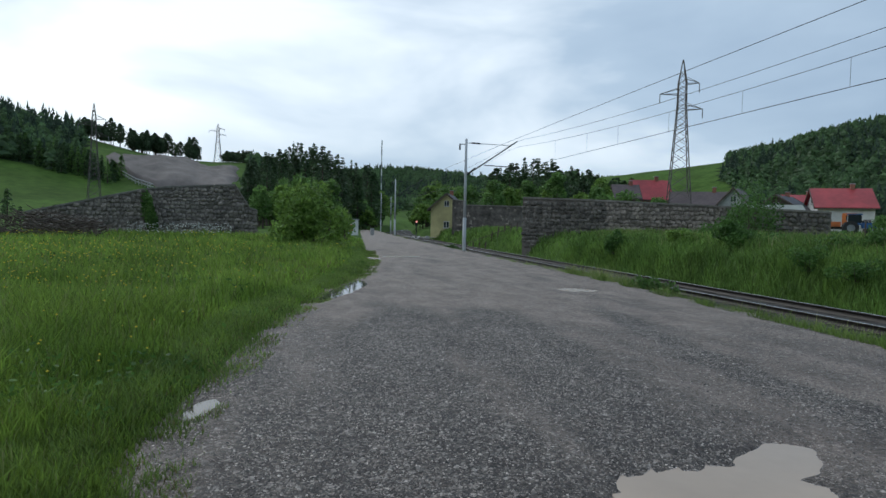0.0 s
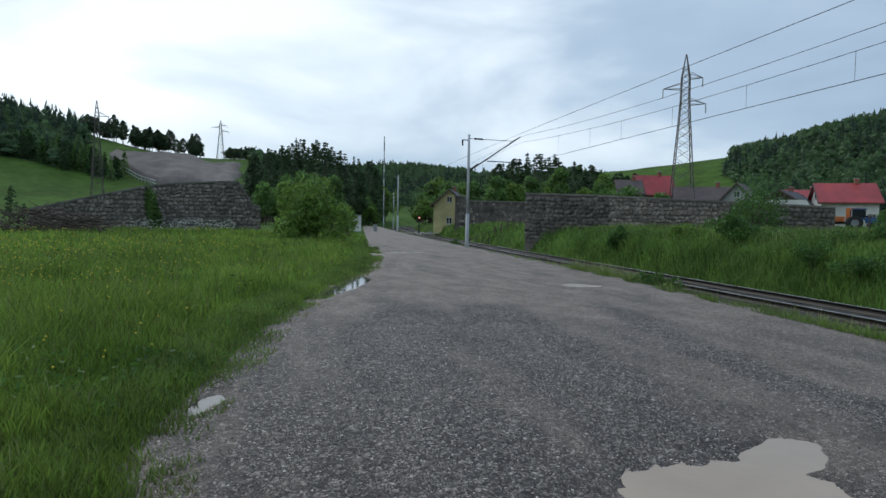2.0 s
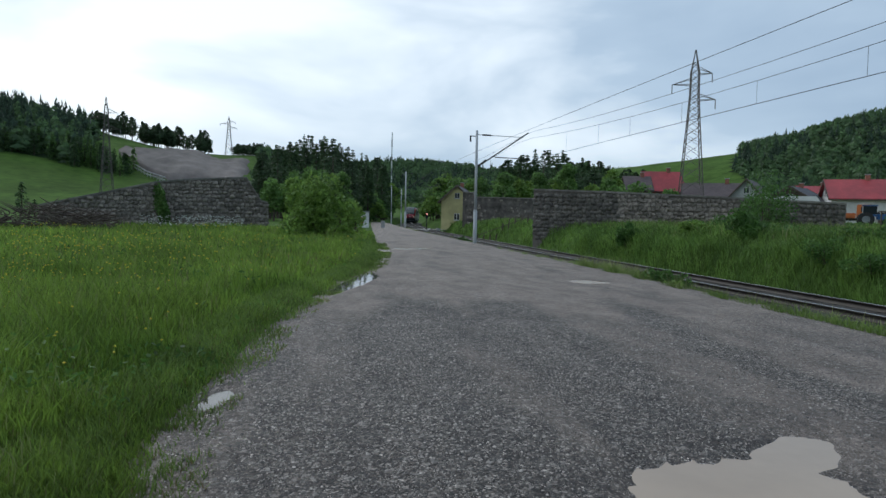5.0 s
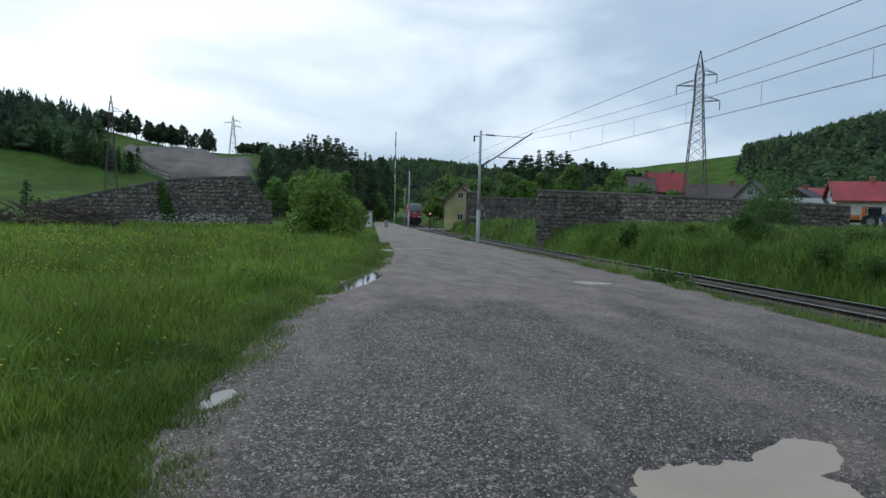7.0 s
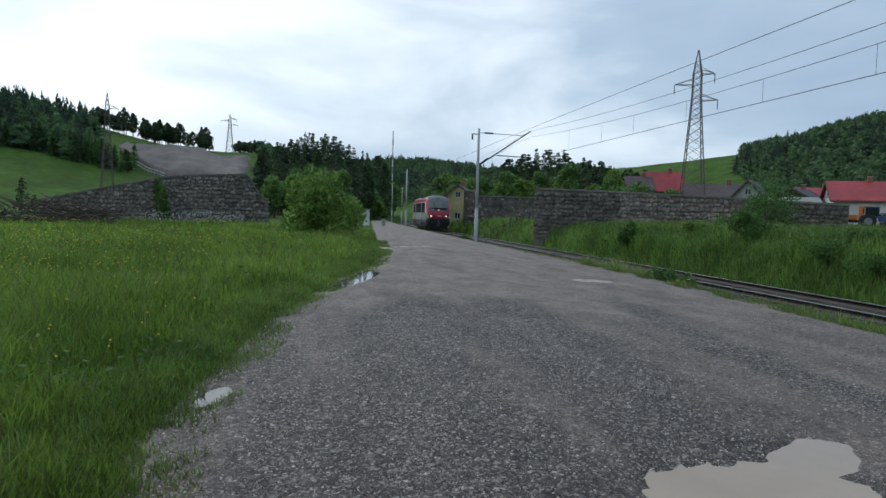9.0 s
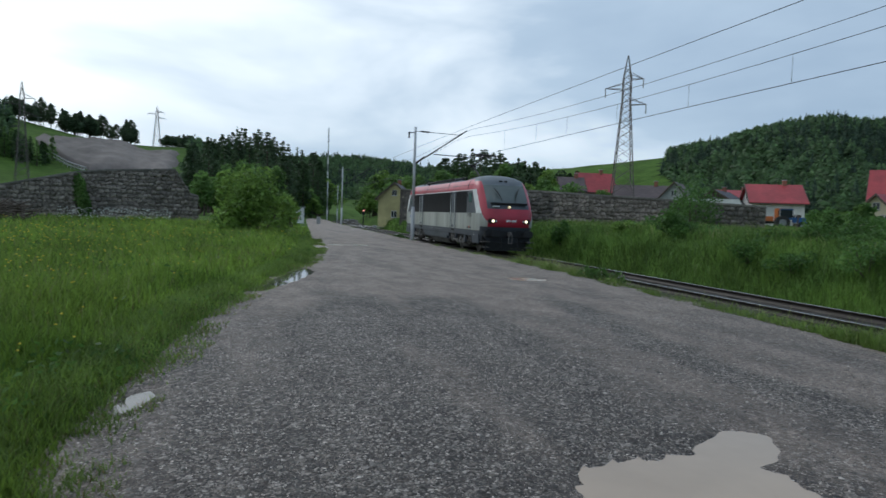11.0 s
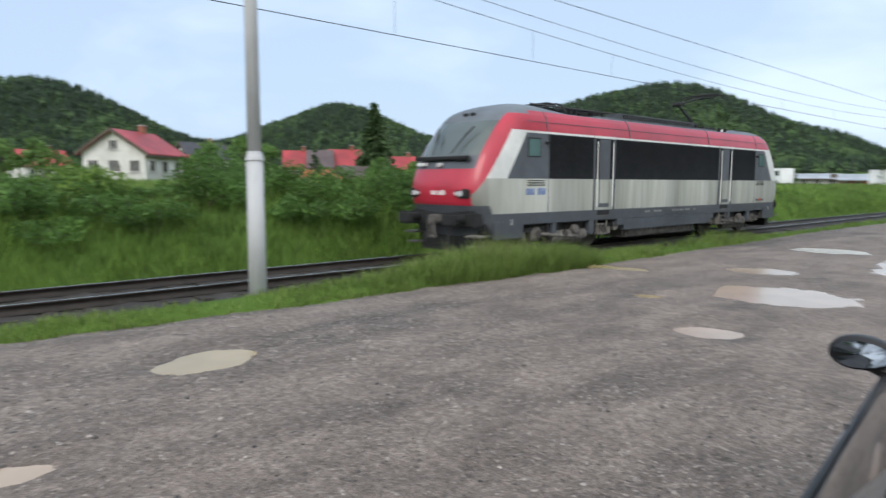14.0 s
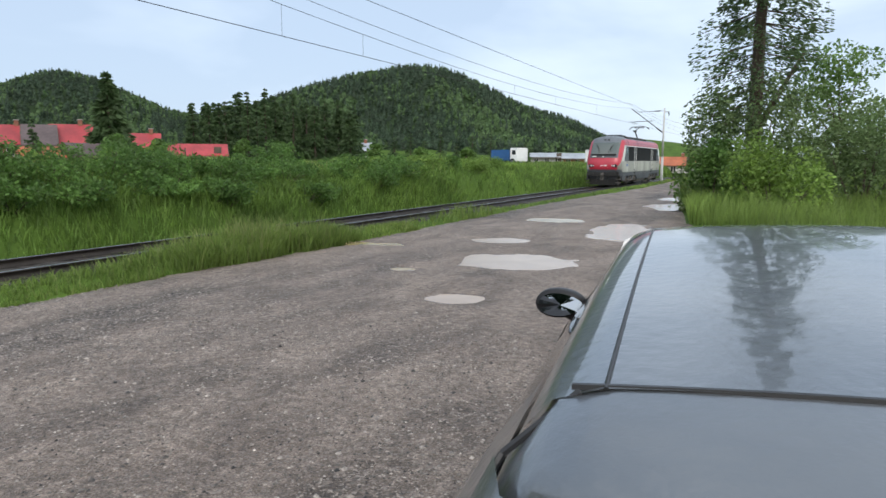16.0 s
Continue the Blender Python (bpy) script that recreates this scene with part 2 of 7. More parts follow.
def rod(bm, a, b, r, r2=None, seg=8, caps=True):
    """A round bar from a to b, into bm."""
    a, b = Vector(a), Vector(b)
    d = b - a
    g = bmesh.ops.create_cone(bm, cap_ends=caps, segments=seg, radius1=r, radius2=r if r2 is None else r2, depth=d.length)["verts"]
    bmesh.ops.transform(bm, matrix=Matrix.Translation((a + b) / 2) @ d.to_track_quat("Z", "Y").to_matrix().to_4x4(), verts=g)
    return bm


def rodm(*a, **k):
    return rod(bmesh.new(), *a, **k)


def prism(bm, pts, y0, y1):
    """An outline in x and z drawn out along y, into bm."""
    lo = [bm.verts.new((x, y0, z)) for x, z in pts]
    hi = [bm.verts.new((x, y1, z)) for x, z in pts]
    n = len(pts)
    for i in range(n):
        bm.faces.new((lo[i], lo[(i + 1) % n], hi[(i + 1) % n], hi[i]))
    bm.faces.new(lo[::-1])
    bm.faces.new(hi)
    bmesh.ops.recalc_face_normals(bm, faces=bm.faces)
    return bm


def sstep(a, b, x):
    t = np.clip((x - a) / (b - a), 0, 1)
    return t * t * (3 - 2 * t)


def wob(x, y, s=1.0, seed=0.0):
    """Cheap smooth unevenness, about -1 to 1."""
    x, y = np.asarray(x) / s + seed, np.asarray(y) / s - seed * 1.7
    return (np.sin(x * 1.3 + 1.7 * np.sin(y * 0.7)) + np.sin(y * 1.7 + 1.3 * np.sin(x * 1.1 + 2)) + 0.6 * np.sin(2.9 * x + 3.1 * y) + 0.4 * np.sin(5.3 * x - 4.1 * y + 1)) / 3.0


# ---- the lie of the land ----
def track_x(y):
    q = (np.asarray(y, dtype=float) - 4) / 100
    return np.where(q < 2.2, 12.64 + 0.77 * q + 1.74 * q * q + 1.64 * q ** 3, 40.2 + 32.2 * (q - 2.2))


def track_z(y):
    q = np.clip((np.asarray(y, dtype=float) - 4) / 100, -1.5, 2.2)
    return -0.287 + 0.085 * q - 0.134 * q * q


ROAD_L = ((-120, -47, -38, -18.5, -14, -6, 0, 4, 5.5, 7.3, 10, 15, 21, 28, 44, 102, 140), (9, 5.9, 4.7, 2.0, -0.6, -2.4, -1.8, -1.1, -1.15, -0.9, -0.6, 0.4, 2.0, 3.0, 4.4, 9.4, 13))
ROAD_R = ((-120, -43, -27, -10, 5, 8.5, 15, 20, 38, 64, 92, 140), (9.5, 7.4, 8.0, 7.6, 8.0, 8.7, 9.2, 9.6, 10.0, 10.9, 12.4, 15.5))


def road_l(y):
    return np.interp(y, *ROAD_L)


def road_r(y):
    return np.interp(y, *ROAD_R)


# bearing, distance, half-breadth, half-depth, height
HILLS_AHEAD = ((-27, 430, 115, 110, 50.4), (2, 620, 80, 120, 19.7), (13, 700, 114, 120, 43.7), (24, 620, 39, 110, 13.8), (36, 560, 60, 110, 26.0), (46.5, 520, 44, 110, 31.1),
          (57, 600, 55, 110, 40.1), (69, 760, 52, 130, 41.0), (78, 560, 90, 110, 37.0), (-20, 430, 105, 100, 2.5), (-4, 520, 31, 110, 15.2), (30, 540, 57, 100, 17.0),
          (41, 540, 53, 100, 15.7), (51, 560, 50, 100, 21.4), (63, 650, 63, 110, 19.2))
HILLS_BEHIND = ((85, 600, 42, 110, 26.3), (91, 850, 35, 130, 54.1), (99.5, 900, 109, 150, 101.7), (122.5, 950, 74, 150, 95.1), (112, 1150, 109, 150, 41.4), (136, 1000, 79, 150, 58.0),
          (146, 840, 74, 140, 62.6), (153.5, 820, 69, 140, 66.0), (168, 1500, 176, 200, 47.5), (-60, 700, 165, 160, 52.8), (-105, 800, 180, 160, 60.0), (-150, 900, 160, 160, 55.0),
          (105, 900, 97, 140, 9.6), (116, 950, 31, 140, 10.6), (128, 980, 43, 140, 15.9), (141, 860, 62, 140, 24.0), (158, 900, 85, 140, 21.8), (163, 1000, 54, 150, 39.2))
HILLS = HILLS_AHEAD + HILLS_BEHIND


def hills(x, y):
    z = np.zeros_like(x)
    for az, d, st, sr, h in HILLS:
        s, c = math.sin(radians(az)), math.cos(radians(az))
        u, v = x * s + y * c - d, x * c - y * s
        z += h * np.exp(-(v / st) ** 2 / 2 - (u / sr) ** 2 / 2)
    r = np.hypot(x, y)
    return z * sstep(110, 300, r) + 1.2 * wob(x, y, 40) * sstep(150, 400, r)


def land(x, y):
    """Height of the ground."""
    x, y = np.asarray(x, dtype=float), np.asarray(y, dtype=float)
    tx = track_x(y)
    z = 0.05 + 0.35 * sstep(14, 60, y) * sstep(4, -3, x) + 0.04 * wob(x, y, 3.0)
    off = x - tx
    bank = 0.95 * sstep(3.0, 6.5, off) * (1 - 0.45 * sstep(60, 110, y)) + 0.12 * wob(x, y, 2.2, 3) * sstep(3.0, 5.0, off)
    bank += 0.35 * sstep(8, 40, off)
    z = np.where(off > 0, z * 0.5 + bank, z)
    bed = sstep(4.3, 3.3, np.abs(off))
    z = z * (1 - bed) + (track_z(y) - 0.78) * bed
    lane = sstep(road_l(y) - 0.35, road_l(y) + 0.25, x) * sstep(road_r(y) + 0.3, road_r(y) - 0.3, x) * sstep(150, 130, np.abs(y))
    z = z * (1 - lane) - 0.12 * lane
    return z + hills(x, y)


def rise(az, el, r0=180.0, r1=1100.0):
    """How far off the slope on a bearing first stands el degrees high."""
    r = np.arange(r0, r1, 4.0)
    z = hills(r * math.sin(radians(az)), r * math.cos(radians(az)))
    k = np.degrees(np.arctan2(z - 1.7, r)) >= el
    return float(r[k.argmax()]) if k.any() else None


def crest(az, r0=200.0, r1=800.0):
    """How far off the crest stands on a bearing."""
    r = np.arange(r0, r1, 4.0)
    z = hills(r * math.sin(radians(az)), r * math.cos(radians(az)))
    return float(r[((z - 1.7) / r).argmax()])


def wooded(x, y):
    """Where the hills carry forest."""
    r, a = np.hypot(x, y), np.degrees(np.arctan2(x, y))
    edge = 3.5 * wob(x, y, 60)
    h = hills(x, y)
    el = np.degrees(np.arctan2(h - 1.7, r)) + 0.08 * edge
    k = (h > 7 + edge) & (r < 1150)
    # pasture below the left-hand wood, a clearing above it, and the quarry
    k &= ~((a < -4.2) & (a > -60) & (el < np.interp(a, (-40, -21.8, -14.9), (6.0, 3.9, 2.5))))
    k &= ~((a > -19) & (a < -4.2) & (el > np.interp(a, (-19, -16, -14.5), (5.4, 4.0, 2.0))) & ~((a < -16.6) & (el > 5.2)))
    k &= ~((a > -16.5) & (a < -4.2) & (r > 250) & (r < 600))
    k &= ~((a > 24) & (a < 36.5 + edge * 0.3) & (r > 330) & (r < 620))
    return k & ~((a > -14) & (a < 14) & (r < 330))


def build_ground():
    n = 210
    s = 4.0 * np.sinh(np.linspace(-1, 1, 2 * n + 1) * math.asinh(2600 / 4.0))
    X, Y = np.meshgrid(s + 6.0, s, indexing="ij")
    Z = land(X, Y)
    N = 2 * n + 1
    i, j = np.meshgrid(np.arange(N - 1), np.arange(N - 1), indexing="ij")
    a = (i * N + j).ravel()
    F = np.stack([a, a + N, a + N + 1, a + 1], 1)
    ob = raw("ground", np.stack([X.ravel(), Y.ravel(), Z.ravel()], 1), F, (M_GROUND, M_FLOOR), smooth=True)
    cx, cy = X[:-1, :-1].ravel(), Y[:-1, :-1].ravel()
    ob.data.polygons.foreach_set("material_index", wooded(cx, cy).astype(np.int32))
    tagged(ob, "grassy valley floor rising into wooded hills", "ground", kind="structure")


build_ground()

# puddles: x, y, half-length, half-width, turn, and 0 pale, 1 ochre, 2 a lobe of its neighbour, 3 clear rain water
PUDDLES_AHEAD = ((2.62, 3.52, 0.80, 0.56, 14, 0), (3.55, 4.12, 0.46, 0.27, 32, 2), (4.55, 2.85, 0.22, 0.12, -20, 2), (6.55, 3.25, 0.62, 0.27, -38, 1), (7.2, 15.95, 0.62, 0.55, 0, 0),
                 (-0.80, 6.3, 0.12, 0.42, -16, 3), (1.28, 16.5, 0.26, 2.0, -17, 3), (3.2, 29.6, 0.35, 0.8, 0, 0), (4.4, 31.2, 0.42, 0.5, 0, 0), (5.4, 31.4, 0.35, 0.45, 0, 0), (4.75, 3.55, 0.20, 0.10, 20, 0))
PUDDLES_BEHIND = ((5.8, -2.58, 0.30, 0.46, 6, 1), (4.28, 0.02, 0.15, 0.36, 8, 2), (4.24, -0.36, 0.07, 0.30, -3, 0), (4.2, -0.72, 0.13, 0.34, -6, 2), (3.24, -7.2, 0.36, 0.3, 20, 0), (3.6, -10.35, 0.95, 0.8, 20, 0), (3.15, -15.7, 0.75, 1.9, 8, 0),
                  (3.5, -24.9, 0.7, 1.6, 10, 0), (4.0, -30, 0.6, 1.2, 0, 0), (4.9, -12.8, 0.6, 0.42, 20, 0), (6.9, -11.1, 0.6, 0.3, 15, 1), (4.9, -8.75, 0.22, 0.16, 0, 1), (5.4, -17.8, 0.8, 0.6, 0, 1))
PUDDLES = PUDDLES_AHEAD + PUDDLES_BEHIND


def puddle_dip(X, Y):
    d = np.zeros_like(X)
    for x, y, a, b, turn, _ in PUDDLES:
        c, s = math.cos(radians(turn)), math.sin(radians(turn))
        u, v = ((X - x) * c + (Y - y) * s) / a, (-(X - x) * s + (Y - y) * c) / b
        d = np.maximum(d, np.exp(-(u * u + v * v) * 0.9))
    return d


def road_z(X, Y):
    edge = sstep(0.0, 0.6, X - road_l(Y)) * sstep(0.0, 0.6, road_r(Y) - X)
    return 0.012 * wob(X, Y, 0.6) + 0.008 * wob(X, Y, 0.19, 5) + 0.006 * wob(X, Y, 0.085, 8) + 0.012 * wob(X, Y, 2.1, 2) - 0.068 * puddle_dip(X, Y) + 0.012 - 0.05 * (1 - edge)


BANDS = (((1.05, 2.5), (1.05, 4.6), (1.2, 6.5), (1.5, 9.5), (2.1, 13.0), 0.62, 1.0), ((2.75, 2.5), (2.7, 4.5), (2.8, 6.0), (2.95, 7.5), (3.4, 10.5), 0.55, 1.0), ((5.2, 4.5), (5.2, 6.2), (5.3, 8.1), (5.5, 9.5), (5.9, 11.0), 0.35, 0.7))


def coarse(x, y):
    """Share of loose coarse stone on the lane, 0 to 1."""
    c = 0.15 + 0.30 * wob(x, y * 0.22, 0.85, 1) + 0.12 * wob(x, y, 0.33, 6)
    near = sstep(1.5, 3.5, y) * sstep(14, 10, y)
    c = c * (1 - 0.7 * near) + 0.16 * near + 0.16 * near * sstep(2.2, 0.2, x)
    for *pts, w, k in BANDS:
        cx = np.interp(y, [p[1] for p in pts], [p[0] for p in pts]) + 0.12 * wob(x, y, 0.5, 3)
        c = c + near * k * 0.85 * np.exp(-((x - cx) / w) ** 2)
    return np.clip(c - 0.16 * sstep(9, 15, y), 0, 1)


def build_road():
    ys = np.concatenate([np.arange(-115, -42, 1.0), np.arange(-42, -14, 0.25), np.arange(-14, 22, 0.075), np.arange(22, 45, 0.25), np.arange(45, 128, 1.0)])
    n = 136
    t = np.linspace(0, 1, n)
    L = road_l(ys) - 0.2 + 0.16 * wob(ys, ys * 0, 0.5) + 0.1 * wob(ys, ys * 0, 0.21, 2)
    R = road_r(ys) + 0.1 + 0.14 * wob(ys, ys * 0, 0.6, 4) + 0.08 * wob(ys, ys * 0, 0.23, 3)
    X = L[:, None] + (R - L)[:, None] * t[None]
    Y = np.repeat(ys[:, None], n, 1)
    Z = road_z(X, Y)
    N = n
    i, j = np.meshgrid(np.arange(len(ys) - 1), np.arange(n - 1), indexing="ij")
    a = (i * N + j).ravel()
    ob = raw("road", np.stack([X.ravel(), Y.ravel(), Z.ravel()], 1), np.stack([a, a + 1, a + N + 1, a + N], 1), M_GRAVEL, smooth=True)
    at = ob.data.attributes.new("coarse", "FLOAT", "POINT")
    at.data.foreach_set("value", coarse(X, Y).ravel().astype(np.float32))
    tagged(ob, "wet grey gravel lane with ruts and potholes", "road", kind="structure")


def build_puddles():
    for x, y, a, b, turn, kind in PUDDLES:
        if kind == 2:
            continue
        wide = {3.52: 2.0, -0.36: 2.9}.get(y, 1.3)
        bm = bmesh.new()
        n = 56
        vs = []
        for i in range(n):
            t = 2 * math.pi * i / n
            k = wide + 0.10 * math.sin(3 * t + x * 5) + 0.08 * math.sin(5 * t + y * 7) + 0.06 * math.sin(9 * t + x) + 0.05 * math.sin(14 * t + y * 3)
            vs.append(bm.verts.new((a * k * math.cos(t), b * k * math.sin(t), 0)))
        bm.faces.new(vs)
        ob = part("puddle", bm, (M_PUDDLE, M_PUDTAN, None, M_CLEAR)[kind], None)
        ob.matrix_basis = pose(x, y, (-0.062 if x < 0 else -0.018) if y < 25 else 0.004, 0, 0, turn)
        tagged(ob, ("shallow puddle of pale silty water on gravel", "shallow puddle of ochre clay water on gravel", "", "clear rain puddle mirroring the sky at the lane's edge")[kind], "puddle", "puddles on the lane")


def build_pebbles():
    """Loose stones lying on the lane."""
    rng = np.random.default_rng(3)
    n = 270000
    y = np.concatenate([rng.uniform(-6, 10, n * 5 // 8), rng.uniform(-16, 26, n - n * 5 // 8)])
    t = rng.uniform(0, 1, n)
    x = road_l(y) + t * (road_r(y) - road_l(y))
    keep = (puddle_dip(x, y) < 0.3) & (rng.uniform(0, 1, n) < 0.22 + 0.78 * coarse(x, y))
    x, y = x[keep], y[keep]
    n = len(x)
    r = rng.uniform(0.004, 0.012, n) * np.where(rng.uniform(0, 1, n) < 0.06, 1.8, 1)
    base = np.array([(1, 0, 0), (0.3, 0.9, 0.1), (-0.8, 0.5, 0), (-0.7, -0.6, 0.1), (0.4, -0.9, 0), (0.1, 0, 0.75)])
    jit = rng.uniform(0.7, 1.3, (n, 6, 3))
    a = rng.uniform(0, 6.28, n)
    v = base[None] * jit * r[:, None, None]
    c, s = np.cos(a)[:, None], np.sin(a)[:, None]
    v = np.stack([v[..., 0] * c - v[..., 1] * s, v[..., 0] * s + v[..., 1] * c, v[..., 2]], -1)
    v += np.stack([x, y, road_z(x, y) + 0.001], -1)[:, None]
    f = np.array([(0, 1, 5), (1, 2, 5), (2, 3, 5), (3, 4, 5), (4, 0, 5)])[None] + (np.arange(n) * 6)[:, None, None]
    m = pm("loose_stone", (0.37, 0.325, 0.285), (0.034, 0.028, 0.023), 30, 0.5, random_tint=0.9, island=True)
    ob = raw("loose_stones", v.reshape(-1, 3), f.reshape(-1, 3), m)
    tagged(ob, "loose pale limestone chippings on the lane", "gravel", kind="stuff")


build_road()
build_puddles()
build_pebbles()


# ---- the railway line ----
def sweep(name, ys, prof, mat, parent, smooth=False):
    """A profile (offset from the track's middle, height over the railhead) drawn out along the line."""
    P = np.array(prof)
    X, Z = track_x(ys), track_z(ys)
    V = np.stack([X[:, None] + P[None, :, 0], np.repeat(ys[:, None], len(P), 1), Z[:, None] + P[None, :, 1]], -1)
    n = len(P)
    i, j = np.meshgrid(np.arange(len(ys) - 1), np.arange(n - 1), indexing="ij")
    a = (i * n + j).ravel()
    return raw(name, V.reshape(-1, 3), np.stack([a, a + 1, a + n + 1, a + n], 1), mat, parent, smooth)


def build_track():
    line = new("railway_track")
    tagged(line, "single electrified railway track on dark ballast", "railway track", kind="structure")
    ys = np.concatenate([np.arange(-200, -60, 4.0), np.arange(-60, 60, 0.4), np.arange(60, 330, 3.0)])
    bed = sweep("ballast", ys, [(-3.8, -0.62), (-2.9, -0.42), (-1.75, -0.2), (-0.9, -0.18), (0.9, -0.18), (1.75, -0.2), (2.9, -0.42), (3.9, -0.62)], M_BALLAST, line)
    co_ = np.empty(len(bed.data.vertices) * 3, dtype=np.float32)
    bed.data.vertices.foreach_get("co", co_)
    co_ = co_.reshape(-1, 3)
    co_[:, 2] += np.random.default_rng(1).uniform(-0.03, 0.03, len(co_))
    bed.data.vertices.foreach_set("co", co_.ravel())
    for s in (-0.75, 0.75):
        rail = sweep("rail", ys, [(s - 0.07, -0.17), (s - 0.07, -0.155), (s - 0.012, -0.13), (s - 0.012, -0.045), (s - 0.036, -0.03), (s - 0.036, -0.004), (s + 0.036, -0.004), (s + 0.036, -0.03), (s + 0.012, -0.045), (s + 0.012, -0.13), (s + 0.07, -0.155), (s + 0.07, -0.17)], M_RAIL, line)
        sweep("railhead", ys, [(s - 0.03, -0.003), (s - 0.026, 0.0), (s + 0.026, 0.0), (s + 0.03, -0.003)], M_SHINE, rail)
    me = None
    for i in range(290):
        y = -78 + 0.6 * i
        if me is None:
            bm = boxm((-1.27, -0.12, -0.15), (1.27, 0.12, 0), 0.015)
            ob = part("sleeper", bm, M_SLEEPER, line)
            me = ob.data
        else:
            ob = new("sleeper", me)
            ob.parent = line
        ob.matrix_basis = pose(float(track_x(y)), y, float(track_z(y)) - 0.172, 0, 0, random.uniform(-1, 1))


build_track()


# ---- the locomotive ----
M_RED = pm("loco_red", (0.44, 0.02, 0.045), (0.36, 0.018, 0.038), 1.2, 0.38, stain=0.28, coat=0.25)
M_LIGHT = pm("loco_light_grey", (0.49, 0.50, 0.465), (0.37, 0.375, 0.325), 2.0, 0.45, stain=0.42, stretch=(1, 1.6, 0.16), coat=0.15)
M_DARKG = pm("loco_slate_grey", (0.085, 0.095, 0.11), (0.065, 0.072, 0.085), 2.5, 0.5, stain=0.25)
M_ROOFG = pm("loco_roof_grey", (0.14, 0.16, 0.18), (0.10, 0.115, 0.13), 2.0, 0.55, stain=0.3)
M_GRILLE = pm("loco_grille", (0.016, 0.017, 0.019), (0.010, 0.010, 0.012), 8, 0.7, spec=0.2)
M_FAINT = pm("worn_lettering", (0.27, 0.275, 0.27), (0.14, 0.145, 0.15), 14, 0.6)
M_WHITE = pm("loco_white", (0.72, 0.73, 0.71), (0.62, 0.63, 0.61), 3, 0.45, stain=0.2)
M_GLASS = glassy("dark_glass", (0.02, 0.028, 0.03), 0.04, spec=0.8)
M_SCREEN = glassy("pale_windscreen", (0.075, 0.095, 0.088), 0.05, spec=0.9)
M_SIDEG = glassy("green_glass", (0.10, 0.17, 0.17), 0.06, spec=0.6)
M_BOGIE = pm("bogie_grime", (0.21, 0.195, 0.18), (0.085, 0.078, 0.07), 5, 0.75, 0.4, stain=0.4)
M_BLACK = pm("black_rubber", (0.018, 0.018, 0.019), (0.012, 0.012, 0.012), 5, 0.7)
M_WHEEL = pm("wheel_steel", (0.085, 0.074, 0.065), (0.045, 0.04, 0.035), 5, 0.65, metal=0.2)
M_BLUE = pm("faded_blue_paint", (0.10, 0.17, 0.42), (0.2, 0.27, 0.45), 12, 0.6)
M_ORANGE = pm("orange_mark", (0.7, 0.12, 0.04), (0.6, 0.1, 0.04), 5, 0.5)
M_LAMPOFF = glassy("lamp_lens", (0.55, 0.55, 0.55), 0.1)
M_COPPER = pm("roof_busbar", (0.06, 0.05, 0.045), (0.03, 0.03, 0.03), 5, 0.5, metal=0.4)


def glow(name, col, power):
    m = bpy.data.materials.new(name)
    m.use_nodes = True
    p = m.node_tree.nodes["Principled BSDF"]
    p.inputs["Base Color"].default_value = (*col, 1)
    p.inputs["Emission Color"].default_value, p.inputs["Emission Strength"].default_value = (*col, 1), power
    return m


M_HEAD = glow("headlamp_glow", (1.0, 0.80, 0.52), 2.4)
M_TOPL = glow("top_lamp_glow", (1.0, 0.78, 0.45), 0.8)

LEVELS = ((0.55, 1.40, 8.75), (0.85, 1.43, 8.92), (1.15, 1.45, 9.02), (1.42, 1.46, 9.16), (1.75, 1.46, 9.20), (2.04, 1.46, 9.14), (2.35, 1.45, 9.02), (2.65, 1.445, 8.86), (2.95, 1.44, 8.66), (3.23, 1.43, 8.44),
          (3.29, 1.425, 8.40), (3.5, 1.40, 8.22), (3.68, 1.35, 8.05), (3.82, 1.25, 7.86), (3.93, 1.08, 7.62), (4.02, 0.82, 7.3), (4.08, 0.5, 6.95))


